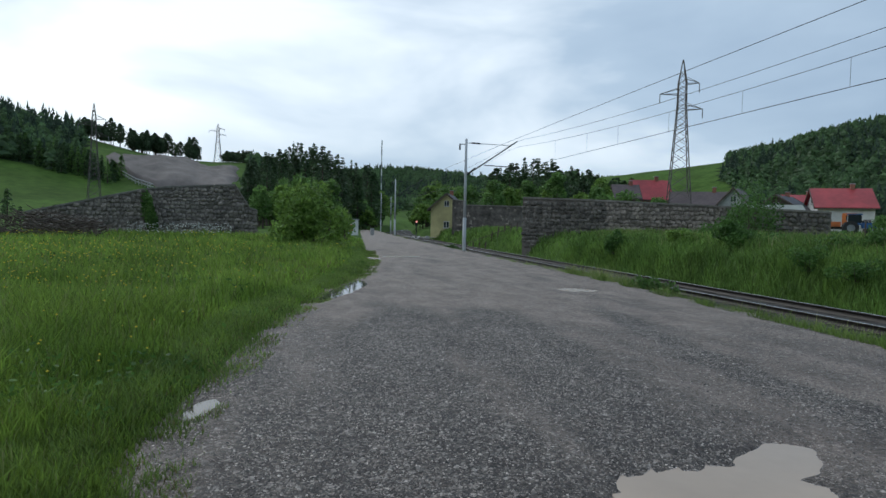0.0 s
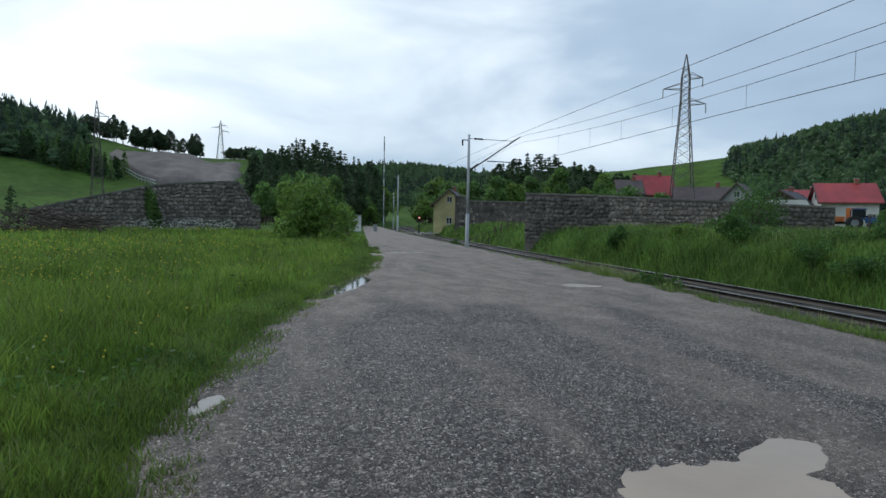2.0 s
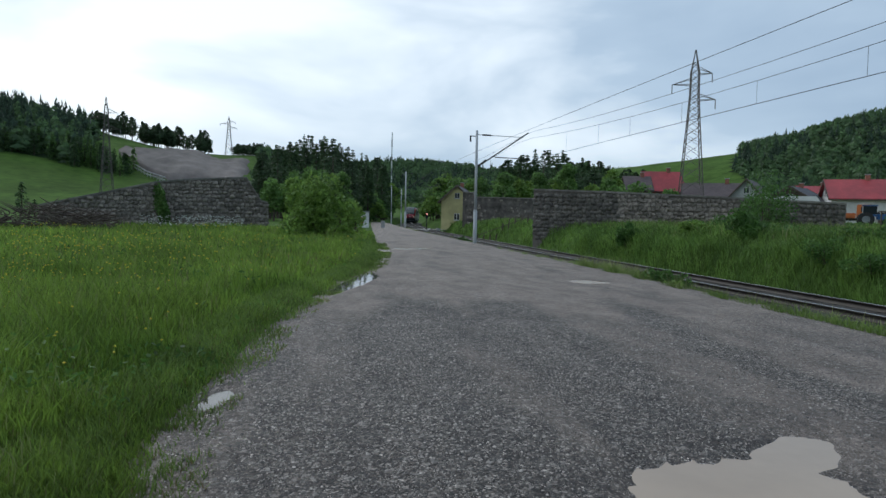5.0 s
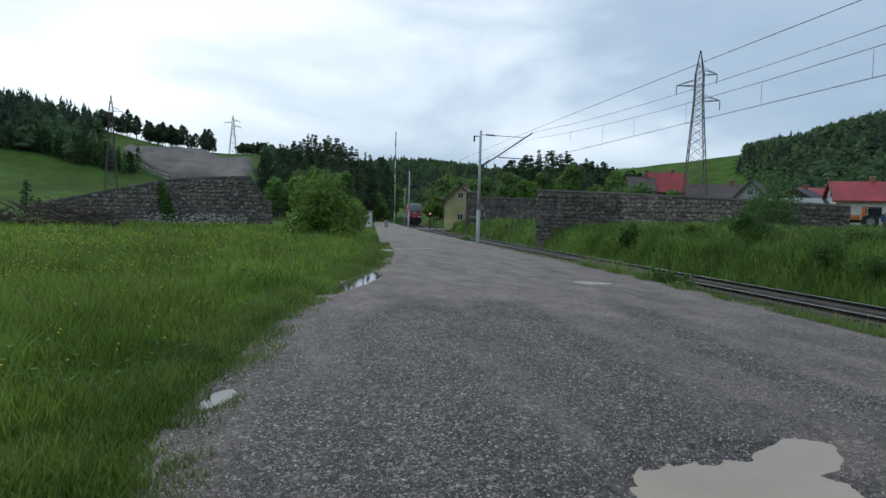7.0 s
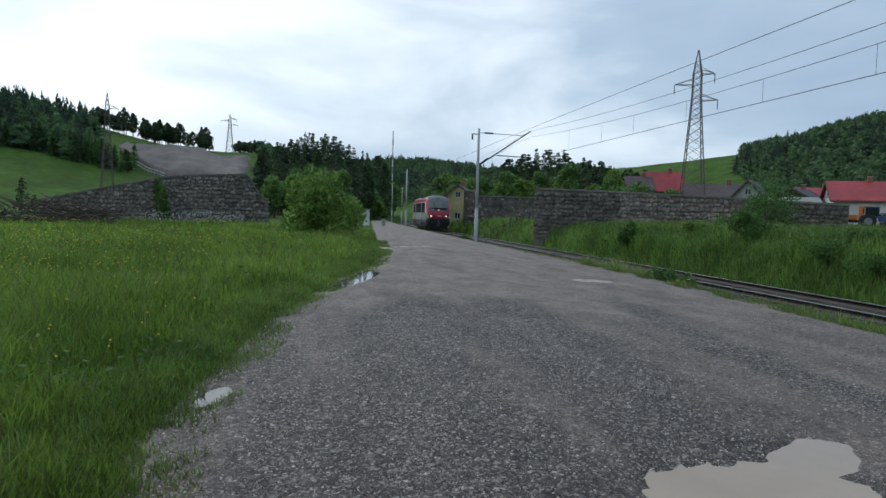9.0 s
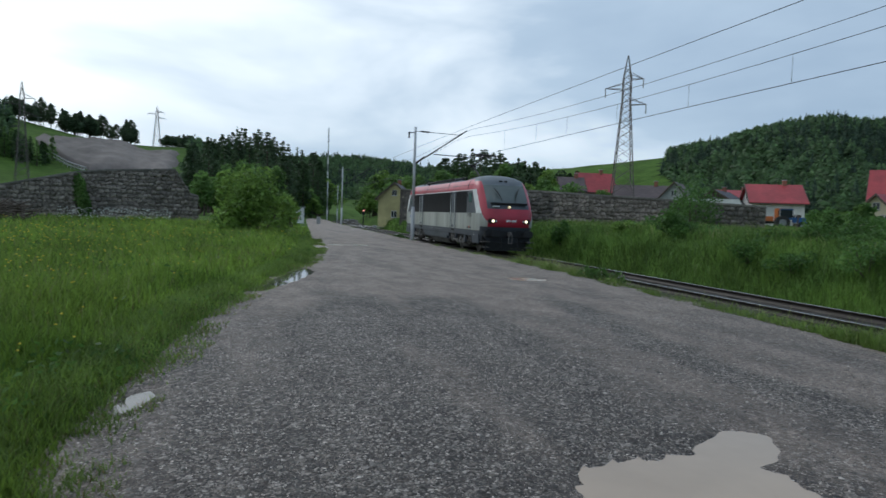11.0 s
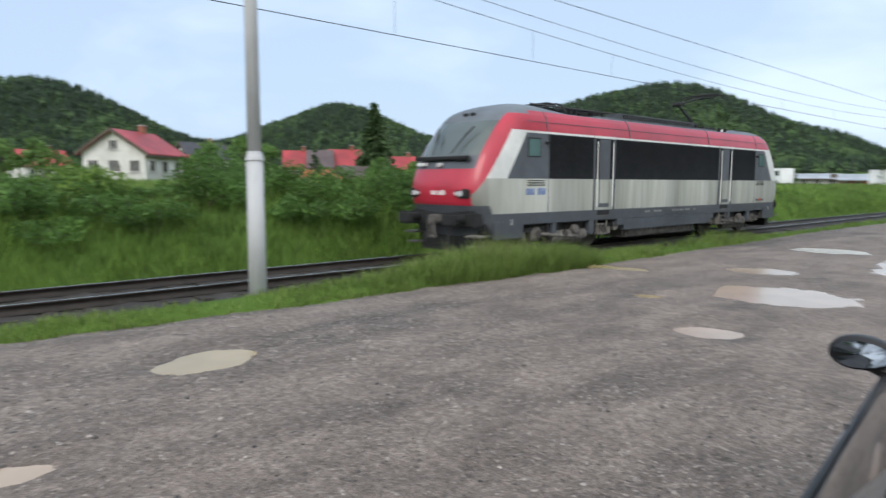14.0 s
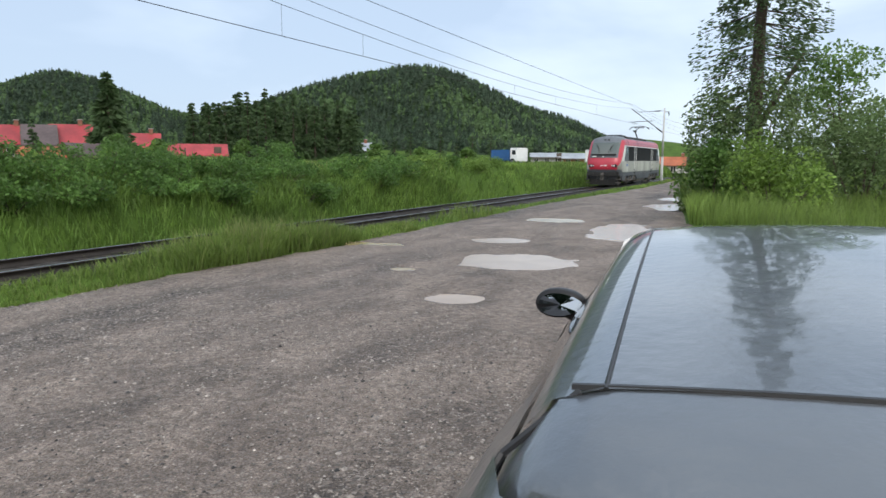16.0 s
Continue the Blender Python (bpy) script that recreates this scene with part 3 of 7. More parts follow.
def loco_shell():
    """The body's skin: rounded outlines stacked from sill to roof, cut along the paint lines."""
    bm = bmesh.new()
    rings = []
    for z, w, u in LEVELS:
        n, lc, ring = 3.4, 1.0, []
        q = [(w * math.sin(t) ** (2 / n), u - lc + lc * math.cos(t) ** (2 / n)) for t in [math.pi / 2 * (i / 14) for i in range(15)]]
        side = [(w, y) for y in (6.45, 5.2, 4.4, 3.36, 1.2, -1.2, -3.36, -4.4, -5.2, -6.45)]
        half = q + side + [(x, -y) for x, y in q[::-1]]
        pts = half + [(-x, y) for x, y in half[::-1][1:-1]]
        rings.append([bm.verts.new((x, y, z - (0.62 * max(0, z - 3.8) if abs(y) < 6.3 else 0))) for x, y in pts])
    m = len(rings[0])
    for a, b in zip(rings, rings[1:]):
        for i in range(m):
            bm.faces.new((a[i], a[(i + 1) % m], b[(i + 1) % m], b[i]))
    bm.faces.new(rings[-1])
    cuts = [((0, 0, z), (0, 0, 1)) for z in (1.15, 1.36, 2.04, 2.28, 2.62, 3.23, 3.285, 3.52, 3.72)]
    for s in (1, -1):
        cuts += [((0, s * 8.08, 2.04), (0, 1.2 * s, 0.77)), ((0, s * 8.75, 2.04), (0, 1.23 * s, 0.88)), ((s * 1.13, 0, 0), (1, 0, 0)), ((0, s * 6.45, 0), (0, 1, 0)), ((0, s * 7.4, 0), (0, 1, 0)), ((0, s * 7.15, 0), (0, 1, 0)), ((0, s * 3.36, 0), (0, 1, 0)), ((0, s * 4.4, 0), (0, 1, 0))]
    for c, nn in cuts:
        bmesh.ops.bisect_plane(bm, geom=bm.verts[:] + bm.edges[:] + bm.faces[:], plane_co=c, plane_no=nn, dist=1e-4)
    return bm


def shell_zone(c, n):
    x, y, z = c
    y = abs(y)
    inner = (y - 8.08) * 1.2 + (z - 2.04) * 0.77
    outer = (y - 8.75) * 1.23 + (z - 2.04) * 0.88
    front = abs(x) < 1.13 and y > 7.35
    if z < 0.86 and y < 7.4:
        return None
    if z < 1.15:
        return "sill"
    if front and 1.36 < z < 2.28:
        return "nose_panel"
    if front and 2.28 < z < 2.62:
        return "windscreen_apron"
    if front and 2.62 < z < 3.52:
        return "windscreen"
    if front and z > 3.52 or z > 3.72 and (y > 7.15 or z > 3.8 or abs(x) < 1.2):
        return "roof"
    if outer > 0 and z > 1.36:
        return "nose_pillar"
    if z > 3.285:
        return "cantrail"
    if z > 3.23:
        return "trim_line" if outer < 0 else "nose_pillar"
    if z > 2.04:
        if inner > 0:
            return "diagonal_stripe"
        return "cab_side" if y > 6.45 else "side_grille"
    if y > 8.6 and z < 1.36:
        return "valance"
    return "side_panel"


ZONES = {"sill": (M_DARKG, ""), "nose_panel": (M_RED, "glossy red nose panel"), "windscreen_apron": (M_DARKG, "slate grey apron below the windscreen"), "windscreen": (M_SCREEN, "dark sloping windscreen"), "roof": (M_ROOFG, "grey roof"), "nose_pillar": (M_RED, "red corner pillars"),
         "cantrail": (M_RED, "red band under the roof"), "trim_line": (M_WHITE, "white trim line"), "diagonal_stripe": (M_WHITE, "white diagonal stripe"), "cab_side": (M_DARKG, "slate grey cab side"), "side_grille": (M_GRILLE, "black intake grille"), "valance": (M_DARKG, ""), "side_panel": (M_LIGHT, "dirty light grey side panel")}


def digits(bm, x, y0, z0, h, groups, toward=1, front=False, depth=0.006, s=1):
    """Unreadable marks as plain upright bars, in groups."""
    u = 0
    for g in groups:
        for i in range(g):
            a, b = u, u + h * 0.5
            if front:
                bx(bm, (x + toward * a, y0, z0), (x + toward * b, y0 + s * depth, z0 + h))
            else:
                bx(bm, (x, y0 + toward * a, z0), (x + s * depth, y0 + toward * b, z0 + h))
            u = b + h * 0.18
        u += h * 0.4


def letter(name, text, size, m, parent, mat, label=""):
    cu = bpy.data.curves.new(name, "FONT")
    cu.body, cu.size, cu.extrude, cu.align_x = text, size, 0.003, "CENTER"
    tmp = bpy.data.objects.new(name, cu)
    scene.collection.objects.link(tmp)
    me = bpy.data.meshes.new_from_object(tmp.evaluated_get(bpy.context.evaluated_depsgraph_get()))
    bpy.data.objects.remove(tmp)
    bpy.data.curves.remove(cu)
    me.materials.clear()
    me.materials.append(mat)
    ob = new(name, me)
    ob.parent = parent
    ob.matrix_basis = m
    return ob


def build_loco():
    loco = new("locomotive")
    tagged(loco, "red and grey electric locomotive with raised pantograph on the track", "locomotive")
    bm = loco_shell()
    groups = {}
    for f in bm.faces:
        k = shell_zone(f.calc_center_median(), f.normal)
        if k:
            groups.setdefault(k, []).append(f)
    parts = {}
    for k, fs in groups.items():
        left = set(fs)
        while left:
            stack, isle = [left.pop()], []
            while stack:
                f = stack.pop()
                isle.append(f)
                for e in f.edges:
                    for g in e.link_faces:
                        if g in left:
                            left.remove(g)
                            stack.append(g)
            b2, mp_ = bmesh.new(), {}
            for f in isle:
                vs = []
                for v in f.verts:
                    if v not in mp_:
                        mp_[v] = b2.verts.new(v.co)
                    vs.append(mp_[v])
                b2.faces.new(vs)
            parts[k] = part(k, b2, ZONES[k][0], loco, ZONES[k][1], smooth=True)
    bm.free()
    part("underframe", boxm((-1.3, -8.7, 0.62), (1.3, 8.7, 0.9)), M_BLACK, loco)
    # intake louvres over the dark panels, cab side windows, doors, steps
    for sx in (1, -1):
        for a, b in ((-3.3, 3.3), (4.46, 6.4), (-6.4, -4.46)):
            bm = bmesh.new()
            z = 2.10
            while z < 3.2:
                bx(bm, (sx * 1.425, a, z), (sx * 1.458, b, z + 0.022))
                z += 0.048
            part("louvres", bm, M_GRILLE, parts["side_grille"])
        for sy in (1, -1):
            y = sy * 3.88
            door = part("door", boxm((sx * 1.44, y - 0.27, 1.22), (sx * 1.466, y + 0.27, 3.2), 0.01), M_DARKG, loco, "slate grey crew door with pale lower panel")
            part("door_panel", boxm((sx * 1.462, y - 0.23, 1.34), (sx * 1.472, y + 0.23, 2.03), 0.004), M_LIGHT, door)
            part("door_window", boxm((sx * 1.462, y - 0.17, 2.35), (sx * 1.471, y + 0.17, 3.0), 0.004), M_DARKG, door)
            bm = bmesh.new()
            for e in (-0.5, 0.5):
                bx(bm, (sx * 1.43, y + e - 0.05, 1.12), (sx * 1.463, y + e + 0.05, 3.24))
            part("door_frame", bm, M_DARKG, door)
            for e in (-0.39, 0.39):
                part("handrail", rodm((sx * 1.49, y + e, 1.25), (sx * 1.49, y + e, 3.12), 0.017), M_WHITE, door)
            part("door_head", boxm((sx * 1.43, y - 0.54, 3.215), (sx * 1.475, y + 0.54, 3.285), 0.008), M_WHITE, door)
            bm = boxm((sx * 1.30, y - 0.3, 1.0), (sx * 1.455, y + 0.3, 1.13))
            part("door_sill", bm, M_BLACK, door)
            bm = bmesh.new()
            for z in (0.42, 0.70, 0.95):
                bx(bm, (sx * 1.22, y - 0.24, z), (sx * 1.44, y + 0.24, z + 0.03))
            for e in (-0.25, 0.25):
                bx(bm, (sx * 1.38, y + e - 0.015, 0.42), (sx * 1.42, y + e + 0.015, 1.12))
            part("steps", bm, M_BOGIE, loco)
            part("cab_window", boxm((sx * 1.43, sy * 6.8, 2.62), (sx * 1.459, sy * 7.27, 3.08), 0.012), M_SIDEG, loco, "greenish cab side window")
            part("window_rim", boxm((sx * 1.42, sy * 6.77, 2.59), (sx * 1.452, sy * 7.30, 3.11), 0.01), M_BLACK, loco)
            bm = bmesh.new()
            for z in (1.86, 1.92, 1.98):
                bx(bm, (sx * 1.45, sy * 6.62, z), (sx * 1.475, sy * 7.3, z + 0.025))
            part("side_vent", bm, M_BLACK, loco)
            part("rear_view_camera", boxm((sx * 1.43, sy * 6.5, 2.95), (sx * 1.53, sy * 6.6, 3.02), 0.01), M_BLACK, loco)
            part("wall_seam", boxm((sx * 1.448, sy * 6.44, 1.16), (sx * 1.463, sy * 6.462, 3.22)), M_DARKG, loco)
            part("hatch", boxm((sx * 1.45, sy * 8.0, 1.28), (sx * 1.468, sy * 8.18, 1.44), 0.006), M_LIGHT, loco)
            part("hatch", boxm((sx * 1.45, sy * 2.6, 1.17), (sx * 1.468, sy * 2.76, 1.34), 0.006), M_LIGHT, loco)
            # the deep skirt under each cab
            bm = prism(bmesh.new(), [(1.38 * sx, 0.5), (1.43 * sx, 0.5), (1.45 * sx, 0.95), (1.40 * sx, 0.95)], sy * 7.45, sy * 8.5)
            part("cab_skirt", bm, M_DARKG, loco)
            m = Matrix.Translation((sx * 1.464, sy * 7.9, 0.86)) @ Euler((radians(90), 0, radians(90 if sx > 0 else -90))).to_matrix().to_4x4()
            letter("cab_number", "1" if sy > 0 else "2", 0.2, m, loco, M_WHITE)
        part("cantrail_seam", boxm((sx * 1.385, -7.3, 3.522), (sx * 1.405, 7.3, 3.537)), M_DARKG, loco)
        for y in (-6.5, -2.55, 2.55, 6.5):
            part("roof_joint", prism(bmesh.new(), [(sx * 1.432, 3.29), (sx * 1.442, 3.29), (sx * 1.415, 3.5), (sx * 1.365, 3.68), (sx * 1.24, 3.84), (sx * 1.22, 3.83), (sx * 1.35, 3.67), (sx * 1.40, 3.5)], y - 0.02, y + 0.02), M_DARKG, loco)
        bm = prism(bmesh.new(), [(sx * 1.2, 0.50), (sx * 1.44, 0.50), (sx * 1.455, 0.84), (sx * 1.2, 0.84)], -2.75, 2.75)
        part("equipment_box", bm, M_DARKG, loco, "grey equipment box between the bogies")
        for e in (1, -1):
            part("box_end", prism(bmesh.new(), [(sx * 1.2, 0.66), (sx * 1.44, 0.66), (sx * 1.45, 0.84), (sx * 1.2, 0.84)], e * 2.75, e * 3.1), M_DARKG, loco)
        part("transformer_tank", boxm((sx * 0.3, -2.3, 0.22), (sx * 1.15, 2.3, 0.62), 0.06), M_BOGIE, loco)
        for i, (u, w) in enumerate(((0.1, 0.09), (0.24, 0.09), (0.38, 0.2), (0.64, 0.14), (0.84, 0.05), (1.0, 0.3), (1.55, 0.16), (-1.6, 0.3), (-1.05, 0.5))):
            part("painted_mark", boxm((sx * 1.448, sx * u, 1.0), (sx * 1.455, sx * (u + w), 1.065)), M_FAINT, loco)
    for i in range(6):
        u = -7.35 + i * 0.115 + (0.1 if i > 2 else 0)
        part("number_bar", boxm((1.463, u, 1.62), (1.468, u + 0.085, 1.79)), M_BLUE, loco, "faded blue painted mark")
    for i, w in enumerate((0.11, 0.09, 0.03, 0.10, 0.15)):
        part("owner_mark", boxm((1.46, 6.66 + i * 0.135, 1.23), (1.468, 6.66 + i * 0.135 + w, 1.31)), M_DARKG, loco)
    part("owner_dot", rodm((1.46, 7.0, 1.29), (1.473, 7.0, 1.29), 0.06, seg=14), M_ORANGE, loco)
    # both ends: lamps, wipers, marks, buffers, coupling, plough
    for sy in (1, -1):
        end = lambda y: sy * y
        for sx in (1, -1):
            bz = part("lamp_bezel", boxm((sx * 0.66, end(8.92), 1.54), (sx * 1.12, end(9.175), 1.78), 0.04), M_BLACK, loco)
            part("headlamp", rodm((sx * 0.9, end(9.12), 1.66), (sx * 0.9, end(9.20), 1.66), 0.075, 0.07, 16), M_HEAD if sy > 0 else M_LAMPOFF, bz, "lit headlamp" if sy > 0 else "unlit headlamp")
            part("marker_lamp", rodm((sx * 0.74, end(9.12), 1.66), (sx * 0.74, end(9.192), 1.66), 0.05, seg=12), M_LAMPOFF, bz)
            buf = part("buffer", rodm((sx * 0.87, end(9.0), 1.02), (sx * 0.87, end(9.45), 1.02), 0.12, 0.10, 14), M_BLACK, loco)
            bm = boxm((sx * 0.87 - 0.28, end(9.45), 0.85), (sx * 0.87 + 0.28, end(9.555), 1.19), 0.05)
            part("buffer_head", bm, M_BLACK, buf)
            w = part("wiper", rodm((sx * 0.35, end(9.0), 2.66), (sx * 0.52, end(8.6), 3.2), 0.016), M_BLACK, loco)
            part("wiper_blade", rodm((sx * 0.42, end(8.83), 2.9), (sx * 0.68, end(8.5), 3.36), 0.02), M_BLACK, w)
            part("step_plate", boxm((sx * 1.0, end(8.75), 0.58), (sx * 1.4, end(9.1), 0.62)), M_BOGIE, loco)
            part("step_plate", boxm((sx * 1.0, end(8.75), 0.3), (sx * 1.4, end(9.0), 0.34)), M_BOGIE, loco)
            part("brake_hose", rodm((sx * 0.42, end(9.1), 0.9), (sx * 0.46, end(9.22), 0.35), 0.03), M_BLACK, loco)
            part("intake_slot", boxm((sx * 0.05, end(7.98), 3.68), (sx * 0.22, end(8.05), 3.77), 0.01), M_BLACK, loco)
        part("wiper_cowl", boxm((-1.0, end(8.9), 2.5), (1.0, end(9.06), 2.6), 0.03), M_BLACK, loco)
        part("top_lamp", rodm((0, end(9.0), 2.38), (0, end(9.13), 2.38), 0.06, 0.055, 16), M_TOPL if sy > 0 else M_LAMPOFF, loco, "lit middle lamp" if sy > 0 else "unlit middle lamp")
        bm = bmesh.new()
        digits(bm, -0.33 * sy, end(9.19), 1.62, 0.12, (3, 3), toward=sy, front=True, s=sy)
        part("front_number", bm, M_WHITE, loco, "white raised number")
        part("front_mark", boxm((sy * 0.55, end(8.98), 2.36), (sy * 0.9, end(9.09), 2.44), 0.01), M_WHITE, loco)
        beam = part("buffer_beam", boxm((-1.25, end(8.55), 0.82), (1.25, end(9.05), 1.18), 0.03), M_BLACK, loco)
        part("coupling_hook", boxm((-0.07, end(9.0), 0.9), (0.07, end(9.42), 1.12), 0.03), M_BOGIE, beam)
        bm = rodm((-0.09, end(9.35), 1.0), (-0.09, end(9.32), 0.55), 0.03)
        rod(bm, (0.09, end(9.35), 1.0), (0.09, end(9.32), 0.55), 0.03)
        rod(bm, (-0.12, end(9.32), 0.55), (0.12, end(9.32), 0.55), 0.035)
        part("coupling_chain", bm, M_BOGIE, beam)
        part("snow_plough", prism(bmesh.new(), [(-1.1, 0.14), (1.1, 0.14), (1.15, 0.6), (-1.15, 0.6)], end(8.5), end(8.75)), M_BLACK, loco)
        part("ribbed_gasket", boxm((-1.15, end(8.7), 1.14), (1.15, end(9.03), 1.24), 0.03), M_BLACK, loco)
    # bogies
    for sy in (1, -1):
        c = sy * 5.25
        bog = new("bogie")
        bog.parent = loco
        for sx in (1, -1):
            bm = bmesh.new()
            pts = [(c - 2.1, 0.72), (c - 1.0, 0.72), (c - 0.75, 0.5), (c + 0.75, 0.5), (c + 1.0, 0.72), (c + 2.1, 0.72), (c + 2.1, 0.88), (c + 0.9, 0.92), (c + 0.5, 0.82), (c - 0.5, 0.82), (c - 0.9, 0.92), (c - 2.1, 0.88)]
            lo = [bm.verts.new((sx * 1.08, y, z)) for y, z in pts]
            hi = [bm.verts.new((sx * 1.3, y, z)) for y, z in pts]
            n = len(pts)
            for i in range(n):
                bm.faces.new((lo[i], lo[(i + 1) % n], hi[(i + 1) % n], hi[i]))
            bm.faces.new(lo), bm.faces.new(hi)
            bmesh.ops.recalc_face_normals(bm, faces=bm.faces)
            part("bogie_frame", bm, M_BOGIE, bog)
            part("bogie_link", boxm((sx * 1.26, c - 0.9, 0.34), (sx * 1.37, c + 0.75, 0.62), 0.05), M_BOGIE, bog)
            part("brake_cylinder", rodm((sx * 1.2, c + 0.1, 0.64), (sx * 1.43, c + 0.1, 0.64), 0.12, seg=12), M_BOGIE, bog)
            part("body_bracket", boxm((sx * 1.2, c + 0.72, 0.45), (sx * 1.42, c + 0.98, 1.0), 0.02), M_DARKG, bog)
            part("body_bracket", boxm((sx * 1.2, c - 0.95, 0.55), (sx * 1.42, c - 0.75, 1.0), 0.02), M_DARKG, bog)
            for d in (-1.5, 1.5):
                part("axle_box", boxm((sx * 1.05, c + d - 0.2, 0.38), (sx * 1.38, c + d + 0.2, 0.74), 0.07), M_BOGIE, bog)
                bm = bmesh.new()
                for z in (0.80, 0.86, 0.92, 0.98):
                    rod(bm, (sx * 1.15, c + d, z), (sx * 1.15, c + d, z + 0.035), 0.13, seg=12)
                part("coil_spring", bm, M_BLACK, bog)
                part("sand_pipe", rodm((sx * 0.85, c + d * 1.5, 0.75), (sx * 0.78, c + d * 1.38, 0.1), 0.025), M_BLACK, bog)
                part("damper", rodm((sx * 1.3, c + d * 0.72, 0.45), (sx * 1.34, c + d * 0.72, 0.95), 0.045), M_BLACK, bog)
        for sx in (1, -1):
            for d in (-1.95, -1.05, 1.05, 1.95):
                part("spring_pot", rodm((sx * 1.2, c + d, 0.42), (sx * 1.2, c + d, 0.80), 0.10, 0.085, 12), M_BOGIE, bog)
            part("traction_rod", rodm((sx * 1.36, c - 1.45, 0.56), (sx * 1.36, c + 0.2, 0.42), 0.05, seg=8), M_BOGIE, bog)
            part("gearbox_cover", rodm((sx * 1.30, c - 0.35, 0.52), (sx * 1.42, c - 0.35, 0.52), 0.10, seg=10), M_WHEEL, bog)
            part("air_reservoir", rodm((sx * 1.02, c - 0.62, 0.30), (sx * 1.02, c + 0.62, 0.30), 0.13, seg=12), M_BOGIE, bog)
            part("sand_box", boxm((sx * 1.1, c + 2.12, 0.5), (sx * 1.34, c + 2.38, 0.95), 0.03), M_BOGIE, bog)
            part("sand_box", boxm((sx * 1.1, c - 2.38, 0.5), (sx * 1.34, c - 2.12, 0.95), 0.03), M_BOGIE, bog)
            for d in (-1.5, 1.5):
                part("axle_end", rodm((sx * 1.37, c + d, 0.56), (sx * 1.41, c + d, 0.56), 0.13, 0.11, 14), M_WHEEL, bog)
                part("brake_hanger", boxm((sx * 1.0, c + d - 0.78 * (1 if d > 0 else -1) - 0.06, 0.22), (sx * 1.14, c + d - 0.78 * (1 if d > 0 else -1) + 0.06, 0.72), 0.02), M_BOGIE, bog)
        part("traction_motor", boxm((-0.6, c - 1.2, 0.25), (0.6, c + 1.2, 0.8), 0.1), M_BLACK, bog)
    wheels = []
    for y in (6.76, 3.77, -3.77, -6.76):
        ws = new("wheelset")
        ws.parent = loco
        ws.matrix_basis = pose(0, y, 0.575)
        part("axle", rodm((-0.9, 0, 0), (0.9, 0, 0), 0.09), M_WHEEL, ws)
        for sx in (1, -1):
            bm = rodm((sx * 0.69, 0, 0), (sx * 0.80, 0, 0), 0.575, seg=40)
            rod(bm, (sx * 0.66, 0, 0), (sx * 0.69, 0, 0), 0.602, seg=40)
            rod(bm, (sx * 0.80, 0, 0), (sx * 0.86, 0, 0), 0.17, seg=20)
            for i in range(6):
                a = i * math.pi / 3
                rod(bm, (sx * 0.8, 0.33 * math.cos(a), 0.33 * math.sin(a)), (sx * 0.815, 0.33 * math.cos(a), 0.33 * math.sin(a)), 0.05, seg=10)
            part("wheel", bm, M_WHEEL, ws)
        wheels.append((ws, y))
    # roof: raised grilles, busbars, insulators, breakers, two pantographs
    part("roof_hatch", boxm((-0.95, -3.6, 3.82), (0.95, 4.0, 3.93), 0.03), M_ROOFG, loco)
    for sx in (1, -1):
        g = part("roof_grille", boxm((sx * 0.35, -2.3, 3.92), (sx * 0.92, 2.4, 4.10), 0.02), M_DARKG, loco)
        bm = bmesh.new()
        for i in range(38):
            bx(bm, (sx * 0.915, -2.2 + i * 0.12, 3.95), (sx * 0.935, -2.13 + i * 0.12, 4.07))
        part("grille_slats", bm, M_BLACK, g)
    part("roof_busbar", rodm((0.55, -6.2, 4.12), (0.55, 3.4, 4.12), 0.025), M_COPPER, loco)
    part("roof_busbar", rodm((-0.5, -6.2, 4.14), (-0.5, 3.4, 4.14), 0.025), M_COPPER, loco)
    for y in (-5.9, -5.5, -4.35, -4.1, -3.2, -2.7, 2.7, 3.3, 5.2, 5.7):
        for x in (0.5, -0.5):
            bm = bmesh.new()
            for k in range(5):
                rod(bm, (x, y, 3.86 + k * 0.05), (x, y, 3.885 + k * 0.05), 0.075, seg=12)
                rod(bm, (x, y, 3.885 + k * 0.05), (x, y, 3.91 + k * 0.05), 0.045, seg=10)
            part("insulator", bm, M_BLACK, loco)
    part("circuit_breaker", boxm((-0.45, -3.35, 3.95), (0.45, -2.75, 4.16), 0.05), M_BLACK, loco)
    part("roof_cable", rodm((0.5, -5.2, 4.05), (0.5, -3.3, 4.12), 0.03), M_BLACK, loco)
    part("horn", rodm((0.3, 5.6, 4.0), (0.3, 6.1, 4.04), 0.03, 0.08), M_WHITE, loco)
    for y0, up in ((4.45, True), (-4.95, False)):
        pan = part("pantograph_base", boxm((-0.5, y0 - 0.5, 4.0), (0.5, y0 + 0.45, 4.08), 0.02), M_BLACK, loco)
        s = 1 if up else -1
        foot = Vector((0, y0 - 0.1 * s, 4.1))
        elbow = Vector((0, y0 - 1.62 * s, 4.86)) if up else Vector((0, y0 + 1.5, 4.13))
        head = Vector((0, y0 + 0.35, 5.3)) if up else Vector((0, y0 - 0.3, 4.14))
        part("lower_arm", rodm(foot, elbow, 0.06, 0.045, 10), M_BLACK, pan)
        part("control_rod", rodm(foot + Vector((0.1, 0.25 * -s, -0.02)), elbow + Vector((0.1, 0, -0.12)), 0.018), M_BLACK, pan)
        part("upper_arm", rodm(elbow, head, 0.042, 0.03, 10), M_BLACK, pan)
        part("guide_rod", rodm(elbow + Vector((0, 0.08, -0.1)), head + Vector((0, 0, -0.12)), 0.015), M_BLACK, pan)
